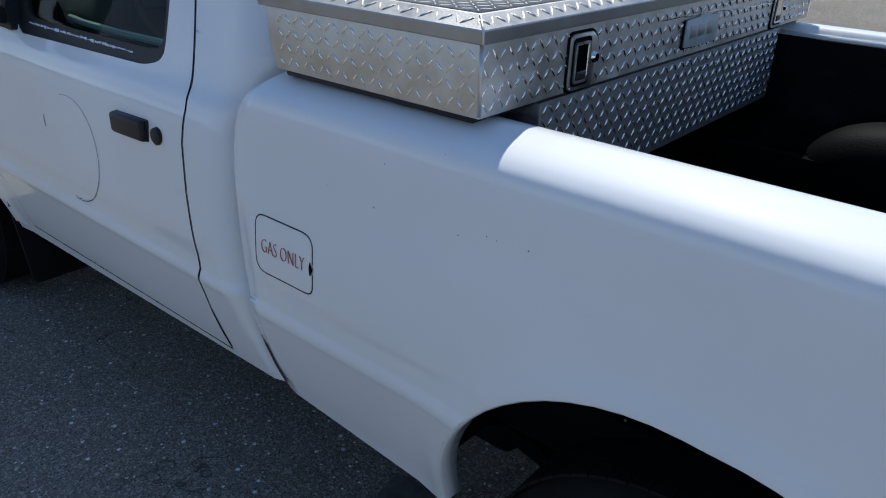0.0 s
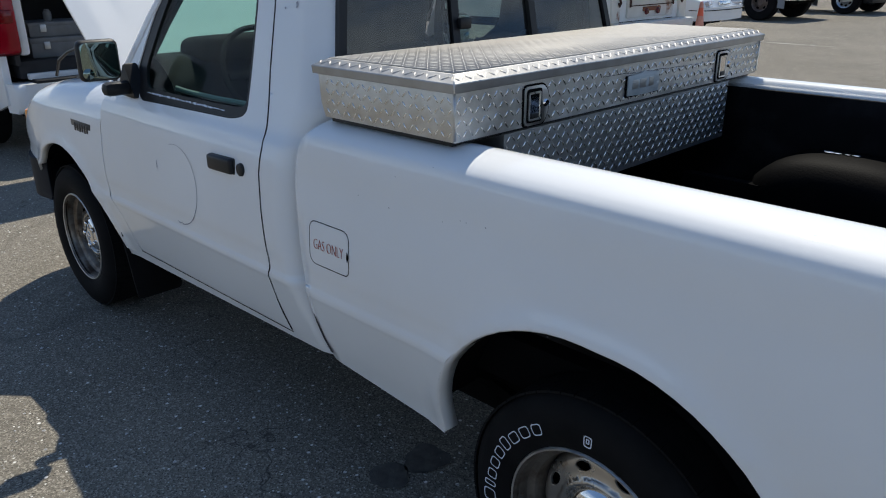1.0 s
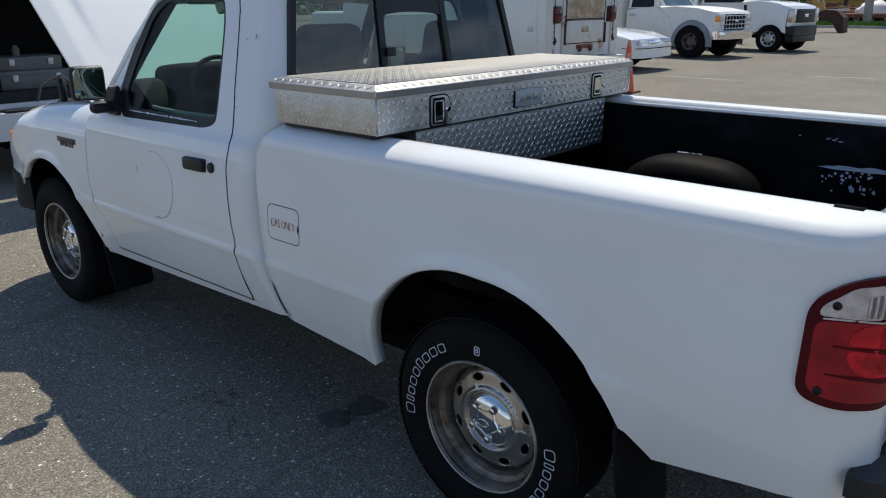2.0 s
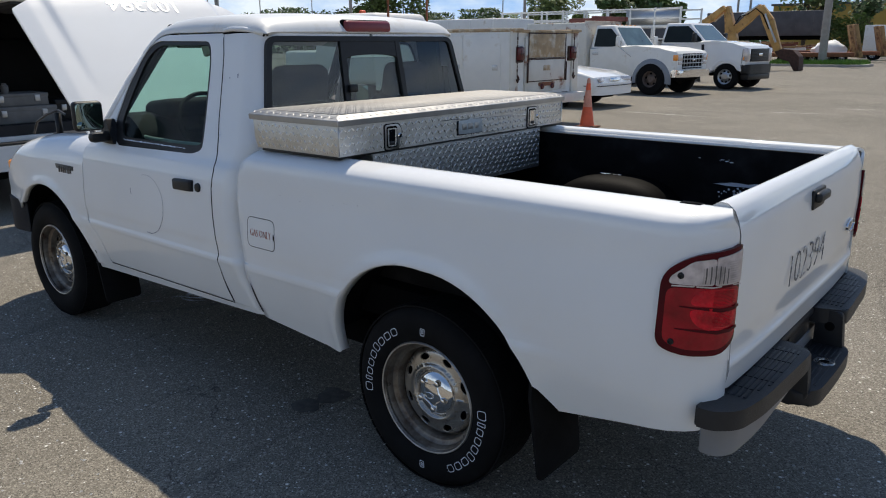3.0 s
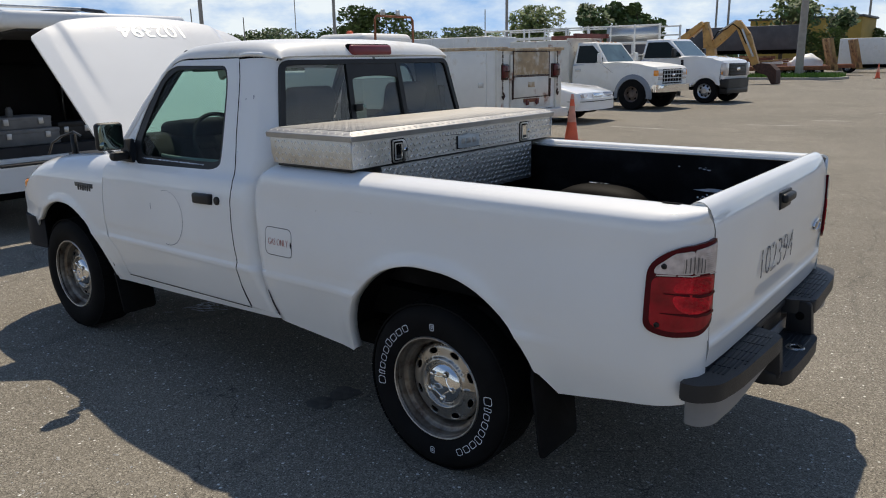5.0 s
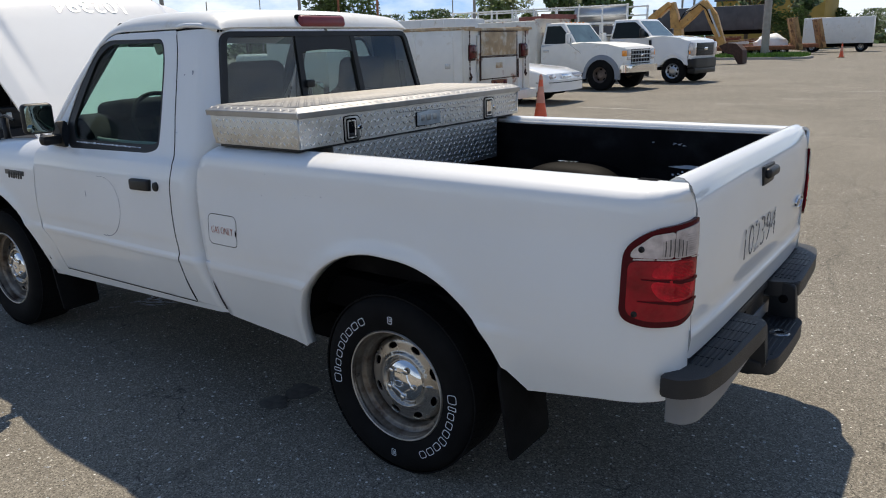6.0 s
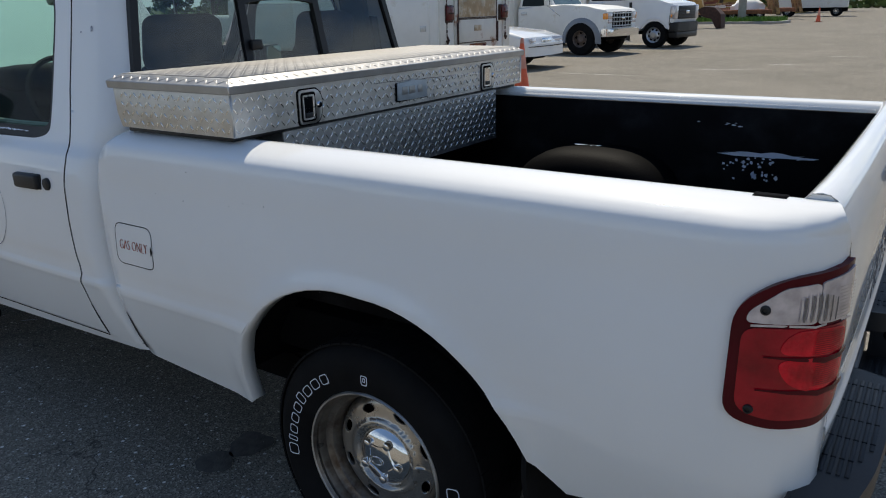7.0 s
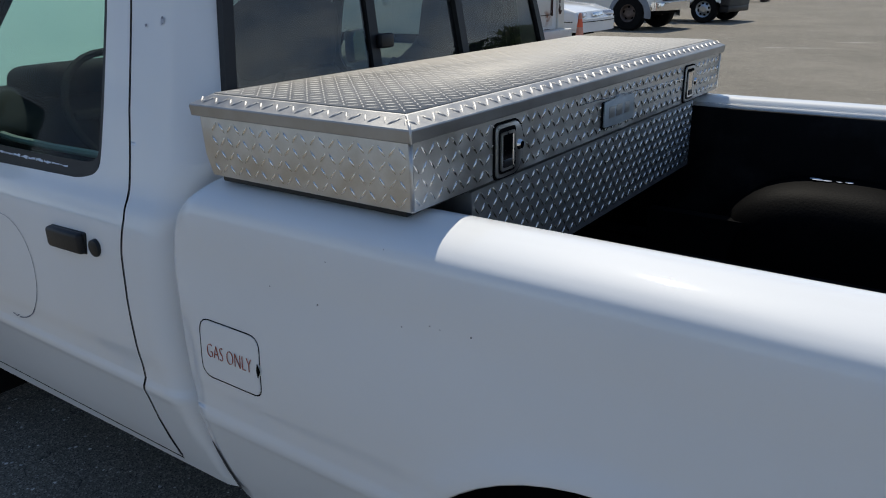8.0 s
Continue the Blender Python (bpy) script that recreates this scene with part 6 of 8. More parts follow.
for y in (0.502, -0.504):
    bm = prism(rounded([(y - 0.034, 0.012), (y + 0.042, 0.012), (y + 0.042, 0.108), (y - 0.034, 0.108), (y - 0.052, 0.085), (y - 0.052, 0.040)], [0.012, 0.012, 0.012, 0.012, 0.02, 0.02], 4), BX0 - 0.006, BX0 + 0.001, "yz", 0.002)
    plate = part("latch_plate", bm, ALU, toolbox, "chrome paddle latch with a key lock")
    bm = prism(rounded([(y - 0.0245, 0.0185), (y + 0.0355, 0.0185), (y + 0.0355, 0.1015), (y - 0.0245, 0.1015)], 0.010, 4), BX0 - 0.0066, BX0 - 0.0055, "yz")
    part("latch_recess", bm, DARK, plate)
    bm = frame_ring(bmesh.new(), BX0 - 0.0095, BX0 - 0.006, y + 0.006, 0.059, 0.048, 0.070, 0.0050, 0.006)
    part("paddle_frame", bm, CHROME_WORN, plate)
    part("paddle", prism(rounded([(y - 0.013, 0.029), (y + 0.025, 0.029), (y + 0.025, 0.089), (y - 0.013, 0.089)], 0.003), BX0 - 0.0082, BX0 - 0.0072, "yz"), CHROME, plate)
    o = rounded([(y - 0.038, 0.008), (y + 0.046, 0.008), (y + 0.046, 0.112), (y - 0.038, 0.112), (y - 0.057, 0.088), (y - 0.057, 0.037)], [0.014, 0.014, 0.014, 0.014, 0.02, 0.02], 4)
    part("latch_gasket", prism(o, BX0 - 0.0032, BX0 + 0.001, "yz", 0.001), DARK, plate)
    part("finger_hole", rbox((0.004, 0.030, 0.014), (BX0 - 0.0088, y + 0.006, 0.036), 0.002), BLACK, plate)
    part("key_lock", lathe([(0.0, -0.006), (0.007, -0.006), (0.009, -0.004), (0.011, 0.0)], 18, "x", (BX0 - 0.0055, y - 0.040, 0.062)), CHROME, plate)
    for dz in (0.016, 0.104):
        part("latch_rivet", lathe([(0.0, -0.0022), (0.0022, -0.0016), (0.003, 0.0)], 8, "x", (BX0 - 0.006, y + 0.036, dz)), ALU, plate)
nameplate = prism(rounded([(-0.085, 0.028), (-0.084, 0.086), (-0.02, 0.089), (0.0, 0.096), (0.02, 0.089), (0.085, 0.086), (0.085, 0.030), (0.01, 0.027)], 0.003), BX0 - 0.0075, BX0 - 0.004, "yz", 0.001)
npl = part("name_plate", nameplate, PLATE, toolbox, "dull pale blank metal plate")
for y, w in ((0.046, 0.030), (0.004, 0.034), (-0.042, 0.028)):
    part("plate_mark", rbox((0.0012, w, 0.026), (BX0 - 0.0078, y, 0.060), 0.0004), ALU_RIM, npl)
# dark sheet set off to one side and below, standing for the plate's shadow
part("plate_shadow", rbox((0.003, 0.176, 0.062), (BX0 - 0.003, 0.003, 0.056), 0.001), DARK, npl)
# a dented crease below the lid, from the plate to the far end
bm = bmesh.new()
rng = random.Random(31)
pts = [(BX0 - 0.0012, 0.20 - 0.032 * i, 0.098 - 0.0010 * i + rng.uniform(-0.0016, 0.0016)) for i in range(27)]
tube(pts, 0.0013, 5, bm)
part("dent_crease", bm, TREAD, toolbox)
part("corner_weld", tube([(BX0 - 0.001, BY - 0.001, 0.014), (BX0 - 0.001, BY - 0.001, 0.122)], 0.0035, 6), ALU, toolbox)
part("lid_weld", tube([(BX0 - 0.011, BY + 0.011, 0.123), (BX0 - 0.0105, BY + 0.0105, 0.143), (BX0 + 0.017, BY - 0.017, 0.1585)], 0.0022, 6), ALU, toolbox)
part("corner_weld", tube([(BX0 - 0.001, -BY + 0.001, 0.014), (BX0 - 0.001, -BY + 0.001, 0.122)], 0.0035, 6), ALU, toolbox)

# ---- the yard behind the pickup ----
def quad_sheet(name, c, outline, mat, parent, lift=0.006, thick=0.004, label=""):
    """A flat pane laid on the plane of four corners c, with its outline in fractions of them."""
    c = [Vector(p) for p in c]
    nn = (c[1] - c[0]).cross(c[3] - c[0]).normalized()
    bm = bmesh.new()

    def at(a, b):
        return c[0] * (1 - a) * (1 - b) + c[1] * a * (1 - b) + c[2] * a * b + c[3] * (1 - a) * b
    top = [bm.verts.new(at(a, b) + nn * lift) for a, b in outline]
    low = [bm.verts.new(at(a, b) + nn * (lift - thick - 0.012)) for a, b in outline]
    bm.faces.new(top)
    k = len(outline)
    for i in range(k):
        bm.faces.new((top[i], top[(i + 1) % k], low[(i + 1) % k], low[i]))
    return part(name, bm, mat, parent, label, smooth=0)


GLASS_FAR = material("dark_vehicle_glass", (0.012, 0.017, 0.017), 0.05, coat=0.0, spec=0.2, vary=0.2, vscale=2)
GLASS_TEAL = material("pale_green_glass", (0.085, 0.125, 0.118), 0.05, coat=0.6, vary=0.25, vscale=2)
RIM_RUST = material("rusty_brown_rim", (0.13, 0.10, 0.085), 0.6, 0.3, vary=0.3, vscale=8)


def greenhouse(parent, xf0, xf1, xr1, xr0, z0, z1, w0, w1, paint, glass_mat, side_win, screen=(0.06, 0.94)):
    """A cab above the belt: windscreen from (xf0, z0) to (xf1, z1), back from (xr1, z1) to (xr0, z0)."""
    bm = bmesh.new()
    v = [bm.verts.new(p) for p in ((xf0, -w0, z0), (xf0, w0, z0), (xr0, w0, z0), (xr0, -w0, z0), (xf1, -w1, z1), (xf1, w1, z1), (xr1, w1, z1), (xr1, -w1, z1))]
    for f in ((0, 1, 2, 3), (4, 5, 6, 7), (0, 1, 5, 4), (1, 2, 6, 5), (2, 3, 7, 6), (3, 0, 4, 7)):
        bm.faces.new([v[i] for i in f])
    bmesh.ops.bevel(bm, geom=bm.edges[:], offset=0.05, segments=3, affect="EDGES", profile=0.5)
    cab = part("cab", bm, paint, parent)
    quad_sheet("windscreen", ((xf0, -w0, z0), (xf0, w0, z0), (xf1, w1, z1), (xf1, -w1, z1)), rounded([(screen[0], 0.06), (screen[1], 0.06), (screen[1] - 0.01, 0.90), (screen[0] + 0.01, 0.90)], 0.03), GLASS_TEAL, cab)
    for s in (1, -1):
        c = ((xr0, s * w0, z0), (xf0, s * w0, z0), (xf1, s * w1, z1), (xr1, s * w1, z1))
        if s > 0:
            c = (c[1], c[0], c[3], c[2])
            o = [(1 - a, b) for a, b in side_win]
        else:
            o = side_win
        quad_sheet("side_window", c, o, glass_mat, cab)
    return cab


def road_wheel(parent, x, y, s, r, w, rim_r, rim_mat, kind_):
    """A far vehicle's wheel: tyre and pressed or alloy rim, outer side towards s."""
    bm = lathe([(rim_r, -w / 2), (r * 0.93, -w / 2), (r, -w * 0.36), (r, w * 0.36), (r * 0.93, w / 2), (rim_r, w / 2), (rim_r, w * 0.1)], 28, "y", (0, 0, 0))
    bm.transform(Matrix.Translation((x, y, r)))
    ty = part("wheel", bm, RUBBER, parent, "black tyre on a steel rim")
    deep = -0.05 if kind_ == "dually" else 0.0
    bm = lathe([(rim_r, w / 2 - 0.01), (rim_r * 0.9, w / 2 - 0.03), (rim_r * 0.80, w / 2 - 0.06 + deep), (rim_r * 0.5, w / 2 - 0.03 + deep), (rim_r * 0.35, w / 2 + deep), (0.0, w / 2 + deep)], 24, "y")
    bm.transform(Matrix.Translation((x, y, r)) @ Matrix.Diagonal((1, s, 1, 1)))
    rim = part("rim", bm, rim_mat, ty)
    for k in range(5 if kind_ == "dually" else 8):
        a = 2 * math.pi * (k + 0.3) / (5 if kind_ == "dually" else 8)
        b = lathe([(0.0, 0.006), (rim_r * 0.15, 0.006), (rim_r * 0.17, 0.0)], 10, "y", (math.cos(a) * rim_r * 0.66, w / 2 - 0.045 + deep, math.sin(a) * rim_r * 0.66))
        b.transform(Matrix.Translation((x, y, r)) @ Matrix.Diagonal((1, s, 1, 1)))
        part("rim_hole", b, DARK, ty)
    return ty


def arches(profile_front, wheels, z0):
    """A lower edge with wheel cut-outs, going from the front backwards."""
    out = []
    for x, r in wheels:
        out += [(x + r * math.cos(radians(a)), max(z0, 0.40 + r * math.sin(radians(a)))) for a in range(0, 181, 15)]
    return out


# white heavy pickup with black grille
def heavy_pickup():
    t = thing("work_truck", "white new heavy-duty chassis pickup with black grille and bumper", "truck", pose(7.36, -24.30, 0, 0, 0, 174), group="parked work trucks")
    low = arches(None, [(0.0, 0.52)], 0.55)
    prof = [(0.64, 0.72), (0.68, 1.02), (0.65, 1.32), (0.56, 1.42), (0.20, 1.50), (-0.40, 1.58), (-0.90, 1.60), (-1.10, 1.48), (-2.50, 1.48), (-2.50, 0.55)] + list(reversed([(0.56, 0.62)] + low))
    part("body", prism(prof, -0.97, 0.97, "xz", 0.06, segs=3), WHITE, t)
    win = rounded([(0.06, 0.10), (0.93, 0.10), (0.97, 0.30), (0.86, 0.86), (0.10, 0.86)], 0.04)
    greenhouse(t, -0.74, -1.50, -2.38, -2.50, 1.46, 2.18, 0.94, 0.80, WHITE, GLASS_FAR, win)
    part("grille", rbox((0.06, 1.36, 0.42), (0.675, 0, 1.12), 0.05, segs=3), BLACK, t, "black grille")
    for k in range(4):
        part("grille_bar", rbox((0.03, 1.28, 0.035), (0.708, 0, 0.97 + 0.095 * k), 0.012), BLACK, t)
    part("badge", rbox((0.02, 0.26, 0.10), (0.718, 0, 1.13), 0.04), CHROME, t)
    part("front_bumper", prism(rounded([(0.66, -0.98), (0.76, -0.85), (0.80, 0), (0.76, 0.85), (0.66, 0.98), (0.48, 0.98), (0.48, -0.98)], 0.08), 0.52, 0.82, "xy", 0.05, segs=3), BLACK, t, "black front bumper")
    part("front_skirt", rbox((0.3, 1.7, 0.2), (0.60, 0, 0.42), 0.04), BLACK, t)
    for s in (1, -1):
        part("headlight", rbox((0.20, 0.27, 0.44), (0.605, s * 0.84, 1.13), 0.04), CLEAR, t, "clear headlight")
        part("turn_lamp", rbox((0.05, 0.03, 0.10), (0.58, s * 0.972, 1.02), 0.01), AMBER, t)
        m = part("mirror", rbox((0.10, 0.24, 0.30), (-1.12, s * 1.14, 1.70), 0.05, segs=3), BLACK, t, "black door mirror")
        part("mirror_arm", rbox((0.06, 0.16, 0.04), (-1.10, s * 1.0, 1.56), 0.01), BLACK, m)
        part("door_handle", rbox((0.22, 0.03, 0.04), (-2.22, s * 0.975, 1.30), 0.01), WHITE, t)
        part("fender_vent", rbox((0.10, 0.02, 0.45), (-0.86, s * 0.972, 1.24), 0.01, (0, -6, 0)), BLACK, t)
        lip = lathe([(0.52, 0.0), (0.52, 0.02), (0.58, 0.012), (0.60, 0.0)], 24, "y", (0, 0, 0), arc=(radians(20), radians(160)))
        lip.transform(Matrix.Translation((0, s * 0.965, 0.42)) @ Matrix.Diagonal((1, s, 1, 1)))
        part("arch_lip", lip, WHITE, t)
        road_wheel(t, 0.0, s * 0.86, s, 0.42, 0.28, 0.25, ALU_DULL, "alloy")
    part("seam", rbox((0.012, 0.004, 0.85), (-1.00, 0.971, 1.03), 0.0), DARK, t)
    part("seam", rbox((0.012, 0.004, 0.85), (-2.34, 0.971, 1.03), 0.0), DARK, t)
    part("chassis", rbox((5.5, 0.85, 0.25), (-2.6, 0, 0.68), 0.02), DARK, t)
    bed = part("service_bed", rbox((2.7, 1.96, 0.80), (-3.95, 0, 1.20), 0.03), WHITE_OLD, t)
    part("bed_rack", rbox((2.7, 1.9, 0.05), (-3.75, 0, 1.66), 0.01), WHITE_OLD, bed)
    for s in (1, -1):
        road_wheel(t, -3.75, s * 0.86, s, 0.42, 0.28, 0.25, ALU_DULL, "dually")
    part("underbody", rbox((1.9, 1.5, 0.3), (-1.4, 0, 0.58), 0.05), DARK, t)
    return t


def old_truck():
    t = thing("work_truck", "white older chassis truck with grey wheel flares and chrome bumper", "truck", pose(8.19, -20.24, 0, 0, 0, 174), group="parked work trucks")
    low = arches(None, [(0.0, 0.52)], 0.52)
    prof = [(0.78, 0.62), (0.82, 0.80), (0.82, 1.22), (0.75, 1.29), (0.20, 1.38), (-0.60, 1.44), (-1.02, 1.45), (-1.12, 1.40), (-2.25, 1.38), (-2.25, 0.52)] + list(reversed([(0.62, 0.60)] + low))
    part("body", prism(prof, -0.93, 0.93, "xz", 0.05, segs=3), WHITE_OLD, t)
    win = rounded([(0.10, 0.08), (0.86, 0.08), (0.96, 0.30), (0.80, 0.86), (0.12, 0.86)], 0.03)
    greenhouse(t, -0.92, -1.48, -2.14, -2.25, 1.36, 2.06, 0.90, 0.78, WHITE_OLD, GLASS_FAR, win)
    part("grille", rbox((0.05, 1.20, 0.44), (0.815, 0, 1.0), 0.02), DARK, t, "chrome-barred grille")
    for k in range(4):
        part("grille_bar", rbox((0.03, 1.22, 0.030), (0.845, 0, 0.83 + 0.115 * k), 0.008), ALU_DULL, t)
    for k in range(7):
        part("grille_post", rbox((0.03, 0.02, 0.40), (0.84, -0.54 + 0.18 * k, 1.0), 0.005), ALU_DULL, t)
    part("badge", rbox((0.02, 0.16, 0.06), (0.865, 0, 1.03), 0.01), CHROME, t)
    bump = prism(rounded([(0.78, -0.96), (0.98, -0.86), (1.04, 0), (0.98, 0.86), (0.78, 0.96), (0.62, 0.96), (0.62, -0.96)], 0.06), 0.54, 0.76, "xy", 0.03, segs=3)
    part("front_bumper", bump, CHROME, t, "chrome front bumper")
    part("underbody", rbox((2.6, 1.4, 0.30), (-0.6, 0, 0.58), 0.05), DARK, t)
    for s in (1, -1):
        part("headlight", rbox((0.08, 0.26, 0.17), (0.80, s * 0.74, 1.10), 0.02), CLEAR, t, "clear headlight")
        part("turn_lamp", rbox((0.14, 0.08, 0.17), (0.76, s * 0.905, 1.10), 0.02), AMBER, t, "amber turn lamp")
        part("side_lamp", rbox((0.08, 0.26, 0.10), (0.80, s * 0.74, 0.95), 0.02), CLEAR, t)
        m = part("mirror", rbox((0.08, 0.20, 0.30), (-1.10, s * 1.10, 1.58), 0.03), WHITE_OLD, t, "white door mirror on wire arms")
        part("mirror_arm", tube([(-1.10, s * 1.10, 1.44), (-0.72, s * 0.95, 1.12)], 0.012, 6), CHROME, m)
        part("mirror_arm", tube([(-1.10, s * 1.10, 1.68), (-1.13, s * 0.88, 1.74)], 0.012, 6), CHROME, m)
        part("door_handle", rbox((0.22, 0.03, 0.08), (-2.02, s * 0.935, 1.20), 0.015), ALU_DULL, t)
        lip = lathe([(0.50, -0.03), (0.50, 0.07), (0.56, 0.07), (0.63, 0.03), (0.66, 0.0)], 28, "y", arc=(radians(-8), radians(188)))
        lip.transform(Matrix.Translation((0, s * 0.92, 0.42)) @ Matrix.Diagonal((1, s, 1, 1)))
        part("wheel_flare", lip, GREY_PLASTIC, t, "grey plastic wheel flare")
        road_wheel(t, 0.0, s * 0.88, s, 0.47, 0.27, 0.24, RIM_RUST, "dually")
        road_wheel(t, -3.6, s * 0.88, s, 0.41, 0.27, 0.22, RIM_RUST, "dually")
    part("seam", rbox((0.012, 0.004, 0.80), (-1.02, 0.931, 0.95), 0.0), DARK, t)
    part("seam", rbox((0.012, 0.004, 0.80), (-2.14, 0.931, 0.95), 0.0), DARK, t)
    body = part("service_body", rbox((2.4, 2.0, 1.55), (-3.60, 0, 1.38), 0.03), RUSTY, t, "chalky white service body with rust")
    part("body_post", rbox((0.10, 2.02, 1.62), (-2.38, 0, 1.40), 0.02), RUSTY, body)
    part("chassis", rbox((5.2, 0.85, 0.25), (-2.5, 0, 0.62), 0.02), DARK, t)
    part("roof_rack", rbox((2.3, 0.12, 0.14), (-3.2, 0.85, 2.28), 0.01), BRICK, body, "dark red steel rack")
    part("roof_rack", rbox((0.14, 1.9, 0.14), (-2.15, 0.0, 2.28), 0.01), BRICK, body)
    for i in range(5):
        part("marker_lamp", rbox((0.06, 0.08, 0.03), (-1.54, -0.5 + 0.25 * i, 2.07), 0.01), AMBER, t)
    return t


def sedan():
    t = thing("sedan", "white older four-door sedan parked nose out", "car", pose(8.25, -14.75, 0, 0, 0, 180))
    low = arches(None, [(0.0, 0.40)], 0.30)
    low = [(x, max(0.30, z - 0.08)) for x, z in low]
    prof = [(1.02, 0.34), (1.08, 0.48), (1.06, 0.62), (1.0, 0.74), (0.6, 0.86), (-0.75, 0.99), (-3.0, 1.0), (-4.1, 0.95), (-4.2, 0.4), (-3.4, 0.30)] + list(reversed([(0.55, 0.28)] + low))
    part("body", prism(prof, -0.96, 0.96, "xz", 0.08, segs=4), WHITE, t)
    win = rounded([(0.05, 0.08), (0.92, 0.08), (0.80, 0.84), (0.16, 0.84)], 0.05)
    greenhouse(t, -0.65, -1.35, -2.75, -3.30, 0.96, 1.45, 0.88, 0.66, WHITE, GLASS_FAR, win)
    part("front_bumper", prism(rounded([(1.0, -0.95), (1.16, -0.80), (1.22, 0), (1.16, 0.80), (1.0, 0.95), (0.7, 0.97), (0.7, -0.97)], 0.10), 0.32, 0.60, "xy", 0.05, segs=4), WHITE, t)
    part("bumper_strip", prism(rounded([(1.0, -0.96), (1.17, -0.81), (1.23, 0), (1.17, 0.81), (1.0, 0.96), (0.7, 0.975), (0.7, -0.975)], 0.10), 0.53, 0.545, "xy"), DARK, t)
    part("grille", rbox((0.05, 0.50, 0.09), (1.075, 0, 0.67), 0.02, (0, -15, 0)), CHROME, t, "chrome grille")
    for s in (1, -1):
        part("headlight", rbox((0.10, 0.46, 0.11), (1.02, s * 0.60, 0.67), 0.03, (0, -15, s * -14)), CLEAR, t, "clear wide headlight")
        part("mirror", rbox((0.10, 0.18, 0.12), (-0.75, s * 1.0, 1.03), 0.04), WHITE, t)
        road_wheel(t, 0.0, s * 0.84, s, 0.33, 0.22, 0.20, ALU_DULL, "alloy")
        road_wheel(t, -2.9, s * 0.84, s, 0.33, 0.22, 0.20, ALU_DULL, "alloy")
    part("underbody", rbox((4.4, 1.5, 0.2), (-1.5, 0, 0.30), 0.04), DARK, t)
    return t


def service_truck():
    t = thing("service_truck", "rust-stained white utility-body truck seen from behind", "truck", pose(6.2, -9.9, 0))
    b = part("utility_body", prism([(0.0, 0.62), (3.3, 0.62), (3.3, 1.74), (0.0, 1.74)], -1.2, 1.2, "xz", 0.015), WHITE_OLD, t, "chalky white utility body")
    for k, (x0, x1) in enumerate(((0.18, 1.0), (1.04, 1.95), (1.99, 3.2))):
        d = part("locker_door", rbox((x1 - x0, 0.02, 0.98 if k != 1 else 0.55), ((x0 + x1) / 2, 1.203, 1.20 if k != 1 else 1.41), 0.008), WHITE_OLD, b)
        part("locker_latch", rbox((0.12, 0.012, 0.09), (x0 + 0.12, 1.216, 1.12), 0.01), ALU_DULL, b)
    for s in (1, -1):
        part("top_rail", rbox((3.4, 0.34, 0.05), (1.62, s * 1.04, 1.775), 0.01), PATCH, b, "rusty tan top rail")
        lamp = part("tail_lamp", rbox((0.09, 0.20, 0.24), (-0.05, s * 0.93, 1.36), 0.03, segs=3), RED_DARK, b, "dark red tail lamp")
        part("lamp_rib", rbox((0.012, 0.15, 0.012), (-0.097, s * 0.93, 1.36), 0.003), DARK, lamp)
        part("lamp_box", rbox((0.05, 0.24, 0.28), (-0.02, s * 0.93, 1.35), 0.01), DARK_RUST, b)
        for k in range(11):
            part("chain_link", rbox((0.016, 0.030 if k % 2 else 0.014, 0.062), (-0.042, s * 1.00, 1.70 - 0.070 * k), 0.006), DARK_RUST, b)
        part("chain_hook", tube([(-0.05, s * 1.00, 0.98), (-0.055, s * 0.965, 0.92), (-0.055, s * 1.00, 0.87), (-0.055, s * 1.03, 0.92)], 0.018, 6), DARK_RUST, b)
        part("corner_post", rbox((0.05, 0.24, 1.14), (-0.012, s * 1.07, 1.18), 0.01), RUSTY, b)
    part("tailgate", rbox((0.04, 1.46, 0.98), (-0.02, 0, 1.16), 0.01), RUSTY, b)
    part("tailgate_panel", rbox((0.02, 1.26, 0.42), (-0.045, 0, 1.50), 0.008), PATCH, b, "peeling tan panel")
    part("tailgate_panel", rbox((0.02, 1.26, 0.38), (-0.045, 0, 1.06), 0.008), RUSTY, b)
    # thin rust-dark strips that draw the shadow lines framing the panels
    for z in (1.72, 1.275, 1.255, 0.86):
        part("panel_shadow_line", rbox((0.012, 1.34, 0.014), (-0.052, 0, z), 0.003), DARK_RUST, b)
    for y in (0.655, -0.655):
        part("panel_shadow_line", rbox((0.012, 0.016, 0.88), (-0.052, y, 1.29), 0.003), DARK_RUST, b)
        part("hinge_rod", tube([(-0.06, y * 1.05, 1.20), (-0.06, y * 1.05, 0.84)], 0.014, 6), DARK_RUST, b)
    part("maker_plate", rbox((0.010, 0.24, 0.10), (-0.058, 0.02, 1.10), 0.004), PATCH, b)
    part("lamp_bracket", rbox((0.03, 0.56, 0.07), (-0.045, 0, 0.80), 0.02), RUST, b, "rusty lamp bracket")
    part("top_bar", rbox((0.06, 2.3, 0.05), (-0.02, 0, 1.755), 0.01), PATCH, b)
    for y in (0.18, -0.18):
        part("small_lamp", lathe([(0.0, -0.03), (0.045, -0.024), (0.055, 0.0)], 16, "x", (-0.060, y, 0.76)), RED_DARK, b, "round red lamp")
    part("rear_bumper", rbox((0.26, 2.3, 0.18), (-0.10, 0, 0.52), 0.02), RUSTY, t, "rusty step bumper")
    cab = part("cab", rbox((1.9, 1.85, 1.0), (4.5, 0, 1.20), 0.10, segs=3), WHITE_OLD, t)
    bm = rbox((1.5, 1.65, 0.55), (4.35, 0, 1.90), 0.16, segs=5)
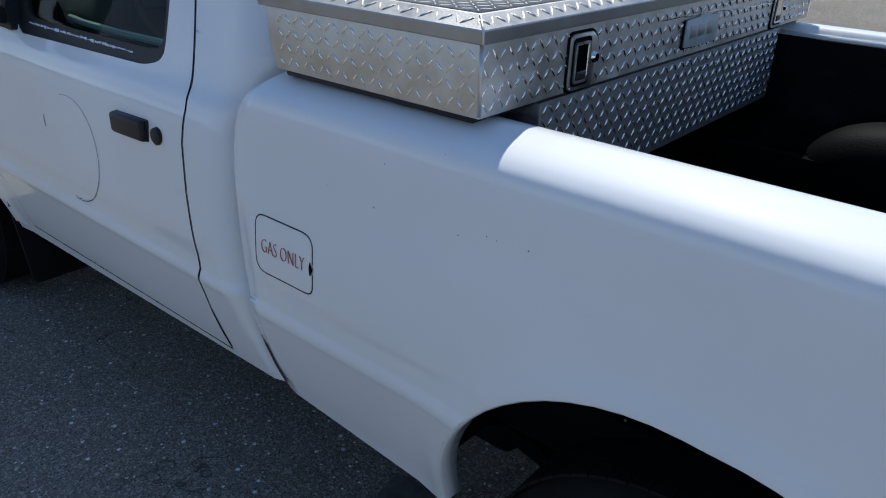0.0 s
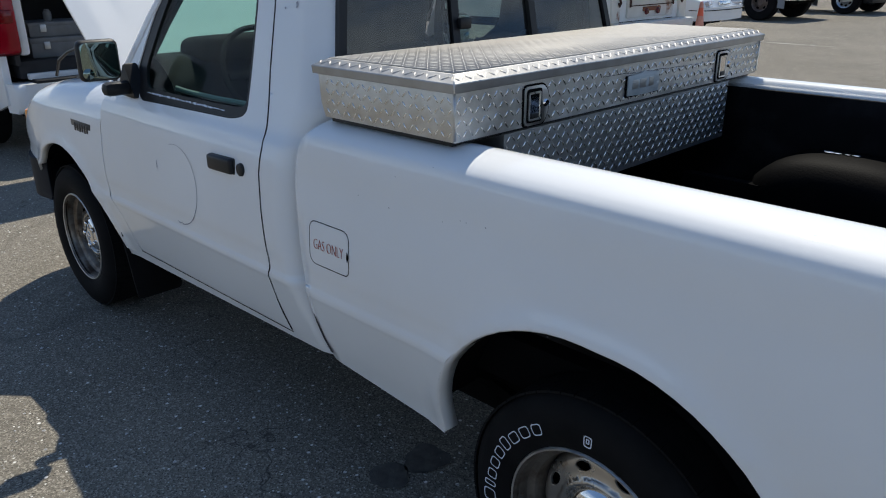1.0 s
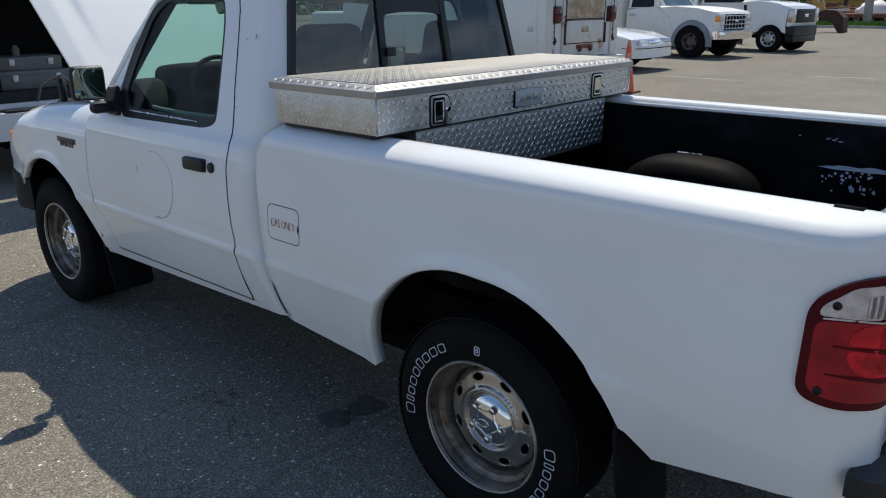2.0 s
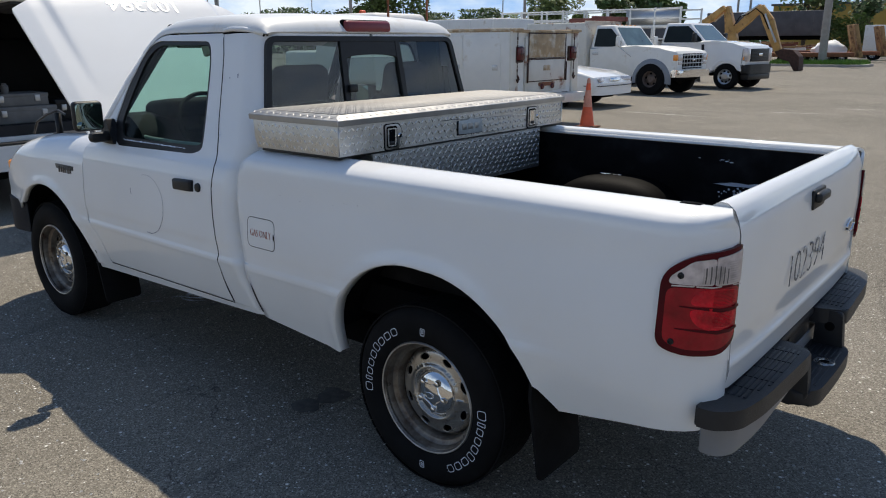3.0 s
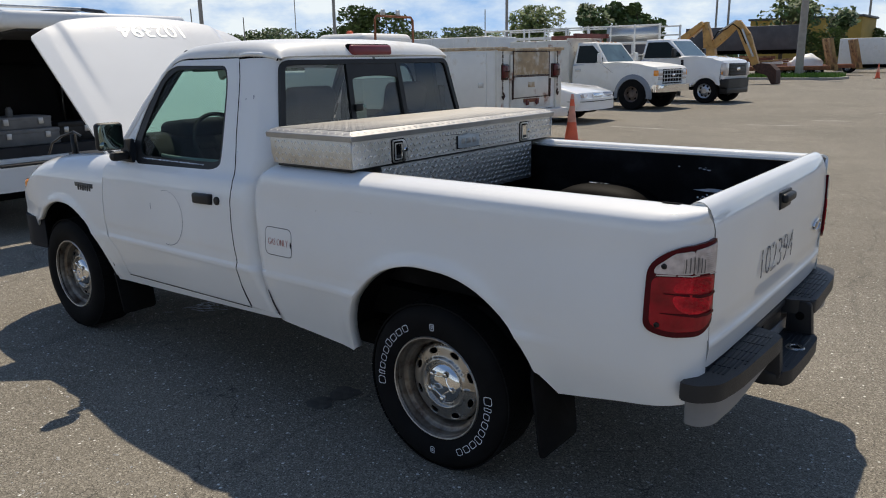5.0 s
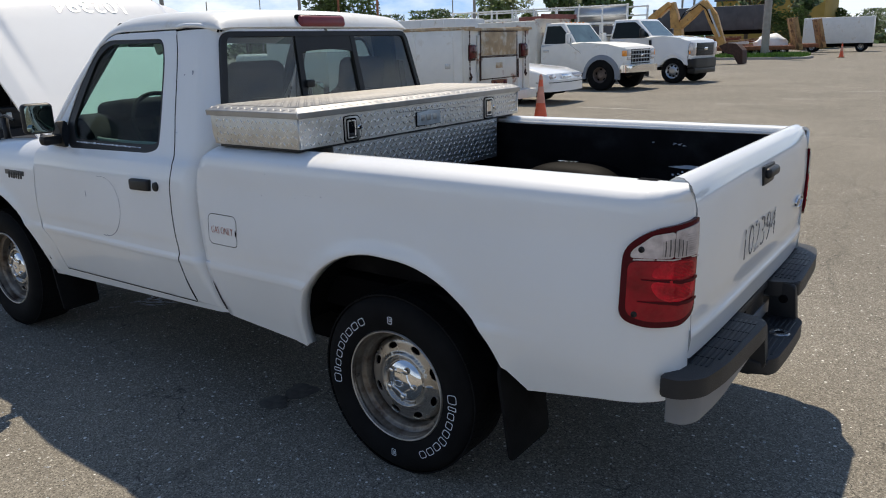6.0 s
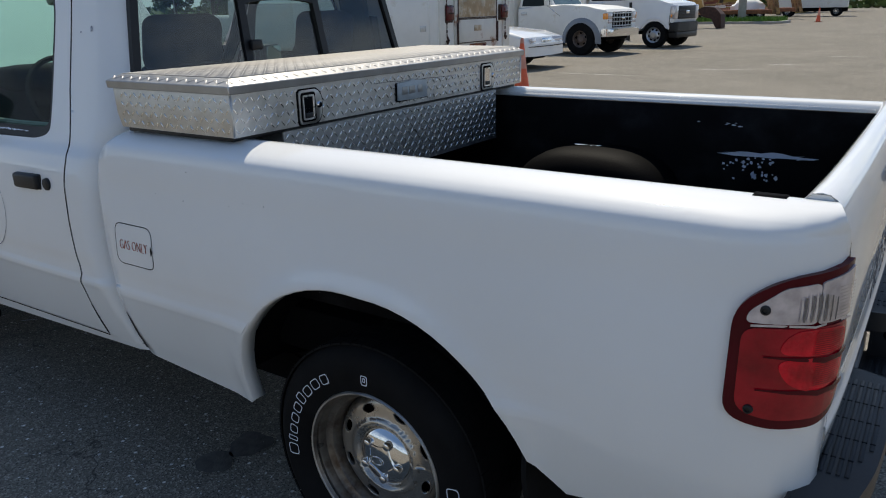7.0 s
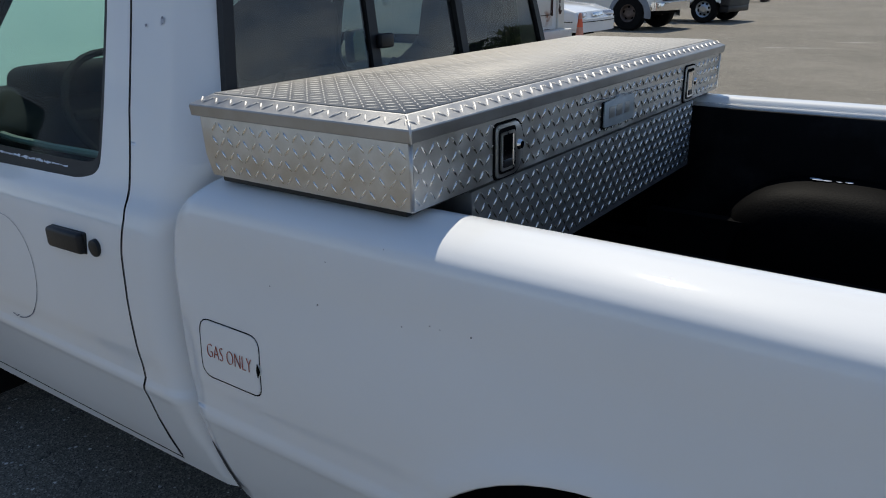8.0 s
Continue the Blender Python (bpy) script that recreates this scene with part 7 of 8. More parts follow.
    part("cab_roof", bm, WHITE_OLD, cab, "white rounded cab roof")
    part("hood", rbox((1.3, 1.8, 0.55), (5.9, 0, 1.12), 0.10, segs=3), WHITE_OLD, t)
    part("beacon", rbox((0.12, 0.12, 0.07), (4.2, 0.62, 2.20), 0.03), ORANGE, cab, "orange beacon")
    part("work_rack", tube([(3.45, 0.62, 1.7), (3.45, 0.62, 2.45), (3.45, 0.56, 2.52), (3.45, -0.56, 2.52), (3.45, -0.62, 2.45), (3.45, -0.62, 1.7)], 0.025, 8), RUST, t, "rusty orange tube rack")
    for y in (0.36, -0.12):
        part("work_lamp", rbox((0.06, 0.10, 0.12), (3.45, y, 2.60), 0.02), ALU_DULL, t)
    for x in (1.0, 5.6):
        for s in (1, -1):
            road_wheel(t, x, s * 0.98, s, 0.40, 0.26, 0.22, STEEL, "dually")
    part("chassis", rbox((6.2, 0.9, 0.3), (3.2, 0, 0.55), 0.02), DARK, t)
    return t


def open_suv():
    """A white sport utility vehicle with its tailgate up, its loading bay full of cases."""
    t = thing("suv", "white sport utility vehicle with raised tailgate and loaded cargo bay", "suv", pose(6.0, -0.84, 0))
    W = 1.0
    for s in (1, -1):
        bm = prism([(0.0, 0.50), (0.30, 0.42), (0.75, 0.42)] + [(1.15 + 0.44 * math.cos(radians(a)), 0.40 + 0.44 * math.sin(radians(a))) for a in range(180, -1, -20)] + [(4.0, 0.40), (5.0, 0.55), (5.05, 1.05), (3.7, 1.20), (3.0, 1.95), (0.45, 2.01), (0.20, 1.93), (0.02, 1.10)], s * (W - 0.07), s * W, "xz", 0.02)
        side = part("side_panel", bm, WHITE, t, "white body side")
        quad_sheet("side_window", [(0.30, s * W, 1.16), (2.95, s * W, 1.16), (2.75, s * W, 1.74), (0.40, s * W, 1.74)] if s < 0 else [(2.95, W, 1.16), (0.30, W, 1.16), (0.40, W, 1.74), (2.75, W, 1.74)],
                   rounded([(0.0, 0.0), (1.0, 0.0), (1.0, 1.0), (0.0, 1.0)], 0.04), GLASS_FAR, side)
        lamp = part("tail_light", rbox((0.12, 0.19, 0.52), (-0.005, s * 0.925, 1.16), 0.03, segs=3), RED, t, "red tail light")
        part("reversing_lens", rbox((0.03, 0.13, 0.10), (-0.062, s * 0.925, 1.18), 0.01), RED_DEEP, lamp)
        part("lamp_rim", rbox((0.10, 0.20, 0.56), (0.015, s * 0.922, 1.16), 0.03), RED_DARK, lamp)
        part("bay_edge", rbox((0.10, 0.09, 1.14), (0.03, s * 0.80, 1.445), 0.03), WHITE, t)
        road_wheel(t, 1.15, s * 0.90, s, 0.39, 0.26, 0.23, ALU_DULL, "alloy")
        road_wheel(t, 4.1, s * 0.90, s, 0.39, 0.26, 0.23, ALU_DULL, "alloy")
        part("roof_rail", tube([(0.30, s * 0.72, 2.06), (0.50, s * 0.72, 2.15), (0.95, s * 0.72, 2.20), (1.9, s * 0.72, 2.22), (2.6, s * 0.72, 2.16), (2.75, s * 0.72, 2.03)], 0.022, 6), BLACK, t)
        part("rail_foot", rbox((0.9, 0.05, 0.07), (0.85, s * 0.72, 2.085), 0.02, (0, -3, 0)), ALU_DULL, t)
        part("gas_strut", tube([(0.06, s * 0.78, 1.50), (-0.45, s * 0.74, 1.88)], 0.012, 6), BLACK, t)
    part("roof", rbox((2.7, 1.90, 0.12), (1.70, 0, 2.00), 0.04, segs=3), WHITE, t)
    for x in (0.95, 1.75):
        part("roof_crossbar", rbox((0.07, 1.44, 0.03), (x, 0, 2.205), 0.012), ALU_DULL, t)
    bm = prism([(-0.92, 0.80), (0.88, 0.80), (0.88, 1.44), (-0.10, 1.46), (-0.20, 1.52), (-0.16, 1.60), (0.0, 1.62), (0.88, 1.62), (0.88, 1.93), (-0.92, 1.93)], 2.10, 2.14, "yz")
    part("cargo_screen", bm, CARGO, t, smooth=0)
    part("bay_floor", rbox((1.8, 1.72, 0.14), (0.92, 0, 0.76), 0.01), CARGO, t)
    part("bay_wall", rbox((1.9, 0.04, 1.2), (0.95, 0.86, 1.40), 0.01), CARGO, t)
    part("bay_wall", rbox((1.9, 0.04, 1.2), (0.95, -0.86, 1.40), 0.01), CARGO, t)
    part("bay_roof", rbox((2.6, 1.8, 0.03), (1.65, 0, 1.93), 0.01), CARGO, t)
    part("rear_seat", rbox((0.25, 1.6, 0.85), (1.95, 0, 1.20), 0.08, (0, 10, 0), segs=3), CARGO, t)
    bm = prism(rounded([(-0.16, -0.95), (-0.20, 0.0), (-0.16, 0.95), (0.10, 1.0), (0.10, -1.0)], 0.06), 0.44, 0.67, "xy", 0.05, segs=3)
    part("rear_bumper", bm, WHITE, t, "white rear bumper")
    part("bumper_step", rbox((0.16, 1.6, 0.04), (-0.08, 0, 0.672), 0.01), BLACK, t)
    part("sill_plate", rbox((0.10, 1.62, 0.05), (0.02, 0, 0.71), 0.01), WHITE, t)
    gate_ = part("raised_tailgate", rbox((0.95, 1.74, 0.15), (-0.34, 0, 1.955), 0.05, (0, 3, 0), segs=3), WHITE, t, "raised white tailgate with dark glass")
    part("tailgate_glass", rbox((0.42, 1.44, 0.02), (-0.20, 0, 2.034), 0.006, (0, 3, 0)), GLASS_FAR, gate_)
    part("tailgate_trim", rbox((0.86, 1.5, 0.03), (-0.34, 0, 1.872), 0.01, (0, 3, 0)), CARGO, gate_)
    part("head_light_bar", rbox((0.1, 1.9, 0.2), (5.05, 0, 0.9), 0.03), CLEAR, t)
    part("front_end", rbox((1.3, 1.9, 0.62), (4.4, 0, 0.86), 0.10, segs=3), WHITE, t)
    part("windscreen", rbox((0.9, 1.6, 0.03), (3.35, 0, 1.52), 0.01, (0, 44, 0)), GLASS_FAR, t)
    part("underbody", rbox((4.6, 1.6, 0.25), (2.4, 0, 0.45), 0.05), DARK, t)
    return t


heavy_pickup()
old_truck()
sedan()
service_truck()
open_suv()

# things in the loading bay
for sx, sy, sz, x, y, z, mat, nm, lab in (
        (0.40, 0.62, 0.16, 6.35, -0.45, 0.91, TOOLS, "tool_case", "grey plastic tool case in the cargo bay"),
        (0.40, 0.55, 0.12, 6.38, -0.43, 1.05, TOOLS, "tool_case", "grey plastic tool case in the cargo bay"),
        (0.30, 0.36, 0.20, 6.34, -0.95, 0.93, BLACK, "tool_case", "black tool case in the cargo bay"),
        (0.26, 0.30, 0.34, 6.50, -1.30, 1.00, BLACK, "tool_case", "black upright case in the cargo bay")):
    c = thing(nm, lab, "tool case", pose(x, y, z - sz / 2), group="cases in the cargo bay")
    b = part("case_body", rbox((sx, sy, sz), (0, 0, sz / 2), 0.015), mat, c)
    part("case_lid", rbox((sx + 0.008, sy + 0.008, sz * 0.3), (0, 0, sz * 0.86), 0.012), mat, c)
    for k in (-1, 1):
        part("clasp", rbox((0.02, 0.05, 0.06), (-sx / 2 - 0.006, k * sy * 0.3, sz * 0.62), 0.005), ALU_DULL, c)
jar = thing("spray_can", "short grey can standing on the tool cases", "can", pose(6.30, -0.36, 1.11))
part("can_body", lathe([(0.0, 0.0), (0.033, 0.0), (0.033, 0.07), (0.02, 0.085), (0.02, 0.095), (0.0, 0.095)], 16, "z"), TOOLS, jar)
flash = thing("warning_light", "small orange warning light on a black case", "lamp", pose(6.42, -1.18, 1.17))
part("lens", rbox((0.05, 0.08, 0.10), (0, 0, 0.05), 0.015), ORANGE, flash)


# traffic cones
def cone(at, h):
    c = thing("traffic_cone", "faded orange traffic cone standing on the asphalt", "traffic cone", at, group="traffic cones")
    r = h * 0.150
    part("cone_body", lathe([(r, 0.03), (r * 0.97, 0.06), (r * 0.62, h * 0.42), (r * 0.60, h * 0.43), (r * 0.22, h * 0.96), (r * 0.14, h), (0.0, h)], 24, "z"), ORANGE, c)
    part("collar", lathe([(r * 0.63, h * 0.42), (r * 0.36, h * 0.76), (r * 0.345, h * 0.76)], 24, "z", (0, 0, 0.004)), ORANGE_PALE, c, "worn pale collar")
    part("cone_tip", lathe([(r * 0.27, h * 0.90), (r * 0.235, h * 0.96), (r * 0.15, h + 0.003), (0.0, h + 0.004)], 20, "z"), ORANGE_PALE, c)
    part("base", rbox((h * 0.42, h * 0.42, 0.035), (0, 0, 0.0175), 0.01), RUST, c)
    return c


ORANGE_PALE = material("worn_cone_collar", (0.70, 0.30, 0.21), 0.5, vary=0.2, vscale=6)
cone(pose(5.42, -10.2, 0), 0.91)
cone(pose(6.76, -53.0, 0), 0.95)


# rail-sided trailer behind the trucks
def rack_trailer():
    t = thing("trailer", "white trailer with open tube rails, parked behind the trucks", "trailer", pose(14.6, -27.5, 0))
    part("deck", rbox((8.4, 2.2, 0.18), (0, 0, 1.05), 0.02), WALL_GREY, t)
    for z in (1.55, 2.15, 2.45, 2.80):
        part("rail", rbox((8.4, 0.06, 0.06), (0, 1.05, z), 0.01), WHITE_OLD, t)
        part("rail", rbox((8.4, 0.06, 0.06), (0, -1.05, z), 0.01), WHITE_OLD, t)
    for i in range(9):
        for y in (1.05, -1.05):
            part("post", rbox((0.07, 0.07, 1.8), (-4.15 + 1.037 * i, y, 1.95), 0.01), WHITE_OLD, t)
    part("mesh_panel", rbox((2.2, 0.02, 0.62), (-3.0, 1.06, 2.48), 0.0), ALU_DULL, t)
    for x in (-1.5, 1.0):
        for s in (1, -1):
            road_wheel(t, x, s * 0.95, s, 0.42, 0.25, 0.22, STEEL, "dually")
    return t


rack_trailer()


def box_body(at, L, W, H, z0, mat, lab, name="box_truck"):
    t = thing(name, lab, "truck", at)
    b = part("box", rbox((L, W, H), (0, 0, z0 + H / 2), 0.05), mat, t)
    for i in range(int(L / 1.2)):
        part("panel_rib", rbox((0.05, W + 0.03, H * 0.94), (-L / 2 + 0.6 + 1.2 * i, 0, z0 + H / 2), 0.01), mat, b)
    part("chassis", rbox((L, W * 0.5, 0.3), (0, 0, z0 - 0.15), 0.02), DARK, t)
    for x in (-L * 0.35, L * 0.35):
        for s in (1, -1):
            road_wheel(t, x, s * (W / 2 - 0.15), s, 0.42, 0.25, 0.22, STEEL, "dually")
    return t


box_body(pose(19.0, -24.5, 0), 5.0, 2.2, 1.7, 0.8, WHITE_OLD, "white box-bodied work truck parked behind the service truck")
box_body(pose(23.5, -30.0, 0, 0, 0, 20), 6.0, 2.3, 1.7, 0.8, WHITE_OLD, "white box-bodied work truck parked in the row")
box_body(pose(17.7, -61.0, 0), 8.6, 2.5, 1.80, 1.95, WALL_GREY, "long dark grey trailer parked at the yard's end", "semi_trailer")
box_body(pose(26.0, -58.0, 0), 7.5, 2.5, 1.4, 1.2, WALL_GREY, "dark grey trailer parked at the yard's end", "semi_trailer")
box_body(pose(9.7, -70.0, 0, 0, 0, 4), 5.2, 2.2, 2.1, 0.7, WHITE_OLD, "white van parked far across the yard", "van")


# digger arm with bucket
def digger():
    t = thing("backhoe", "yellow backhoe with folded digging arm and rusty bucket", "digger", pose(0, -42.0, 0))

    def beam(name, pts, w, y, mat=YELLOW, parent=t):
        bm = bmesh.new()
        for (x0, z0, h0), (x1, z1, h1) in zip(pts, pts[1:]):
            d = Vector((x1 - x0, z1 - z0)).normalized()
            nx, nz = -d.y, d.x
            h0, h1 = h0 * 0.80, h1 * 0.80
            poly = [(x0 + nx * h0 / 2, z0 + nz * h0 / 2), (x1 + nx * h1 / 2, z1 + nz * h1 / 2), (x1 - nx * h1 / 2, z1 - nz * h1 / 2), (x0 - nx * h0 / 2, z0 - nz * h0 / 2)]
            prism(poly, y - w / 2, y + w / 2, "xz", 0.02, bm)
        return part(name, bm, mat, parent)
    beam("swing_post", [(13.6, 1.1, 0.7), (13.8, 1.95, 0.75), (14.15, 3.45, 0.34)], 0.45, 0)
    beam("boom", [(15.7, 2.35, 0.36), (14.9, 2.85, 0.46), (14.2, 3.4, 0.32)], 0.35, 0.25)
    arm_ = beam("dipper", [(13.7, 2.05, 0.48), (12.95, 2.75, 0.56), (12.25, 3.4, 0.38)], 0.32, 0)
    beam("stick", [(12.3, 3.4, 0.42), (11.8, 2.6, 0.72), (11.1, 0.95, 0.46)], 0.30, 0.1)
    beam("ram", [(13.35, 2.9, 0.11), (12.4, 3.5, 0.11)], 0.11, 0.05, ALU_DULL, arm_)
    beam("ram", [(14.0, 3.45, 0.10), (14.9, 2.65, 0.10)], 0.10, -0.2, ALU_DULL, arm_)
    beam("ram", [(11.95, 3.0, 0.12), (11.25, 1.5, 0.12)], 0.12, 0.38, ALU_DULL, arm_)
    hose = bmesh.new()
    tube([(13.6, 2.4, 0), (13.3, 2.9, 0), (12.9, 3.0, 0), (12.5, 3.3, 0), (12.1, 3.0, 0), (11.7, 2.2, 0)], 0.03, 6, hose)
    hose.transform(Matrix(((1, 0, 0, 0), (0, 0, 1, 0.32), (0, 1, 0, 0), (0, 0, 0, 1))))
    part("hose", hose, RUBBER, arm_)
    part("bucket", prism(rounded([(11.25, 1.0), (10.85, 1.15), (10.3, 1.1), (9.95, 0.75), (9.9, 0.02), (10.15, 0.0), (10.45, 0.5), (10.9, 0.62)], 0.05), -0.45, 0.45, "xz", 0.02), DARK_RUST, t, "rusty brown bucket")
    part("body", rbox((2.6, 1.8, 1.2), (16.2, -0.2, 1.5), 0.1), YELLOW, t)
    for x in (15.2, 17.4):
        for s in (1, -1):
            road_wheel(t, x, s * 0.85, s, 0.62, 0.4, 0.3, YELLOW, "alloy")
    part("stabiliser", rbox((0.3, 2.6, 0.4), (14.2, 0, 0.7), 0.03), YELLOW, t)
    part("stabiliser_leg", rbox((0.25, 0.2, 0.9), (14.0, 1.2, 0.45), 0.03), YELLOW, t)
    return t


digger()


RX1, RX2 = 9.9, 9.6


# low equipment trailers with upright ramps
def ramp_trailer(at, lab):
    t = thing("equipment_trailer", lab, "trailer", at)
    part("deck", rbox((6.5, 2.3, 0.16), (3.4, 0, 0.75), 0.02), RUST, t)
    for y in (0.75, -0.75):
        r = part("ramp", rbox((0.16, 0.62, 2.1), (0.0, y, 1.55), 0.02, (0, 14, 0)), TAN, t, "tan upright loading ramp")
        for k in range(5):
            part("cleat", rbox((0.05, 0.6, 0.06), (-0.29 + 0.092 * k, y, 0.8 + 0.38 * k), 0.01), RUST, r)
        for k in (-1, 1):
            part("ramp_rail", rbox((0.24, 0.07, 2.15), (-0.02, y + 0.3 * k, 1.55), 0.01, (0, 14, 0)), TAN, r)
    for x in (2.6, 3.6):
        for s in (1, -1):
            road_wheel(t, x, s * 1.0, s, 0.38, 0.24, 0.2, STEEL, "dually")
    part("side_rail", rbox((6.5, 0.12, 0.25), (3.4, 1.15, 0.68), 0.02), RUST, t)
    return t


ramp_trailer(pose(RX1, -54.0, 0, 0, 0, 24), "rusty equipment trailer with two tan upright ramps")
ramp_trailer(pose(RX2 + 0.2, -62.0, 0, 0, 0, 22), "rusty equipment trailer with two tan upright ramps")
load = thing("tarpaulin_bundle", "white tarpaulin bundle lying on a trailer deck", "bundle", pose(11.3, -53.9, 0.83))
bm = bmesh.new()
bmesh.ops.create_icosphere(bm, subdivisions=3, radius=1.0)
for v in bm.verts:
    k = 1 + 0.22 * noise.noise(v.co * 2.3)
    v.co = Vector((v.co.x * 1.1 * k, v.co.y * 0.8 * k, max(0.0, v.co.z * 0.75 * k)))
part("tarpaulin", bm, WHITE_OLD, load, smooth=50)

# flat trailer loaded with scrap and pale drums, under the dark trailer's side
def scrap_trailer():
    rng = random.Random(17)
    t = thing("scrap_trailer", "rusty flat trailer piled with timber and scrap", "trailer", pose(15.6, -57.0, 0))
    part("deck", rbox((6.4, 2.2, 0.22), (0, 0, 0.80), 0.02), RUST, t)
    part("side_rail", rbox((6.4, 0.10, 0.30), (0, 1.12, 0.72), 0.02), BRICK, t)
    for k in range(14):
        L_ = rng.uniform(1.2, 3.2)
        part("timber", rbox((L_, 0.16, rng.uniform(0.10, 0.22)), (rng.uniform(-2.2, 2.2), rng.uniform(-0.8, 0.95), 0.98 + 0.11 * (k % 5)), 0.01, (0, rng.uniform(-5, 5), rng.uniform(-10, 10))), (TAN, RUST, WHITE_OLD, BRICK)[k % 4], t)
    for x in (-1.6, -0.8):
        for s in (1, -1):
            road_wheel(t, x, s * 0.95, s, 0.38, 0.24, 0.2, STEEL, "dually")
    return t


scrap_trailer()
# planted island
tagged(part("kerb", prism(rounded([(8.3, -49.7), (14.5, -49.7), (14.5, -53.5), (8.3, -53.5)], 1.2, 8), 0.0, 0.15, "xy", 0.03), CONCRETE, None), "low concrete kerb round a grassed island", "kerb", kind="structure")
rng = random.Random(4)
vs, fs = [], []
for _ in range(5000):
    x, y = rng.uniform(8.6, 14.2), rng.uniform(-53.2, -50.0)
    h, w, a = rng.uniform(0.12, 0.34), rng.uniform(0.02, 0.05), rng.uniform(0, math.pi)
    b = len(vs)
    dx, dy = math.cos(a) * w, math.sin(a) * w
    vs += [(x - dx, y - dy, 0.13), (x + dx, y + dy, 0.13), (x + rng.uniform(-0.1, 0.1), y + rng.uniform(-0.1, 0.1), 0.13 + h)]
    fs.append((b, b + 1, b + 2))
me = bpy.data.meshes.new("grass")
me.from_pydata(vs, [], fs)
tagged(link_mesh("grass", me, GRASS, None), "bright green grass on the island", "grass", kind="stuff")
tagged(part("island_soil", prism(rounded([(8.5, -49.9), (14.3, -49.9), (14.3, -53.3), (8.5, -53.3)], 1.1, 8), 0.10, 0.155, "xy"), GRASS, None, smooth=0), "grassed soil inside the kerb", "ground", kind="structure")


# poles
def pole(x, y, r, h, lamp=True):
    p = thing("lamp_pole" if lamp else "utility_pole", "tall grey pole standing at the yard's edge", "pole", pose(x, y, 0), group="poles")
    part("shaft", tube([(0, 0, 0), (0, 0, h)], r, 12, r2=r * 0.7), POLE, p)
    if lamp:
        part("arm", tube([(0, 0, h - 0.2), (-0.9, 0.3, h + 0.1)], 0.05, 6), POLE, p)
        part("lamp_head", rbox((0.6, 0.25, 0.12), (-1.1, 0.35, h + 0.1), 0.03), ALU_DULL, p)


pole(11.25, -52.0, 0.26, 11, False)
EYE5 = (-1.669, 2.899)
for dx, dy, dist, r, h in ((0.818, -0.572, 45, 0.13, 9), (0.716, -0.696, 60, 0.14, 10), (0.749, -0.661, 75, 0.05, 9), (0.548, -0.835, 70, 0.15, 11), (0.571, -0.82, 80, 0.07, 6.5),
                           (0.321, -0.946, 85, 0.12, 12), (0.308, -0.95, 80, 0.12, 12), (0.164, -0.986, 95, 0.14, 10), (0.79, -0.613, 80, 0.07, 6.0), (0.826, -0.5637, 60, 0.06, 5.5)):
    pole(EYE5[0] + dx * dist, EYE5[1] + dy * dist, r, h, r > 0.1)

# low buildings at the far edge
def shed(at, L, W, H, mat, lab):
    b = thing("building", lab, "building", at)
    w = part("wall", rbox((L, W, H), (0, 0, H / 2), 0.02), mat, b)
    part("roof", rbox((L + 0.4, W + 0.4, 0.22), (0, 0, H + 0.11), 0.03), WALL_GREY, b)
    for i in range(int(L / 4)):
        d = part("window", rbox((1.6, 0.06, 1.0), (-L / 2 + 2 + 4 * i, W / 2 + 0.01, H * 0.55), 0.01), GLASS_FAR, w)
        part("sill", rbox((1.8, 0.14, 0.08), (-L / 2 + 2 + 4 * i, W / 2 + 0.05, H * 0.55 - 0.54), 0.01), CONCRETE, w)


shed(pose(19.2, -90, 0), 11, 8, 5.2, WALL_YELLOW, "low ochre building beyond the yard")
shed(pose(46.5, -66, 0, 0, 0, 40), 10, 8, 3.0, CONCRETE, "low pale building beyond the yard")


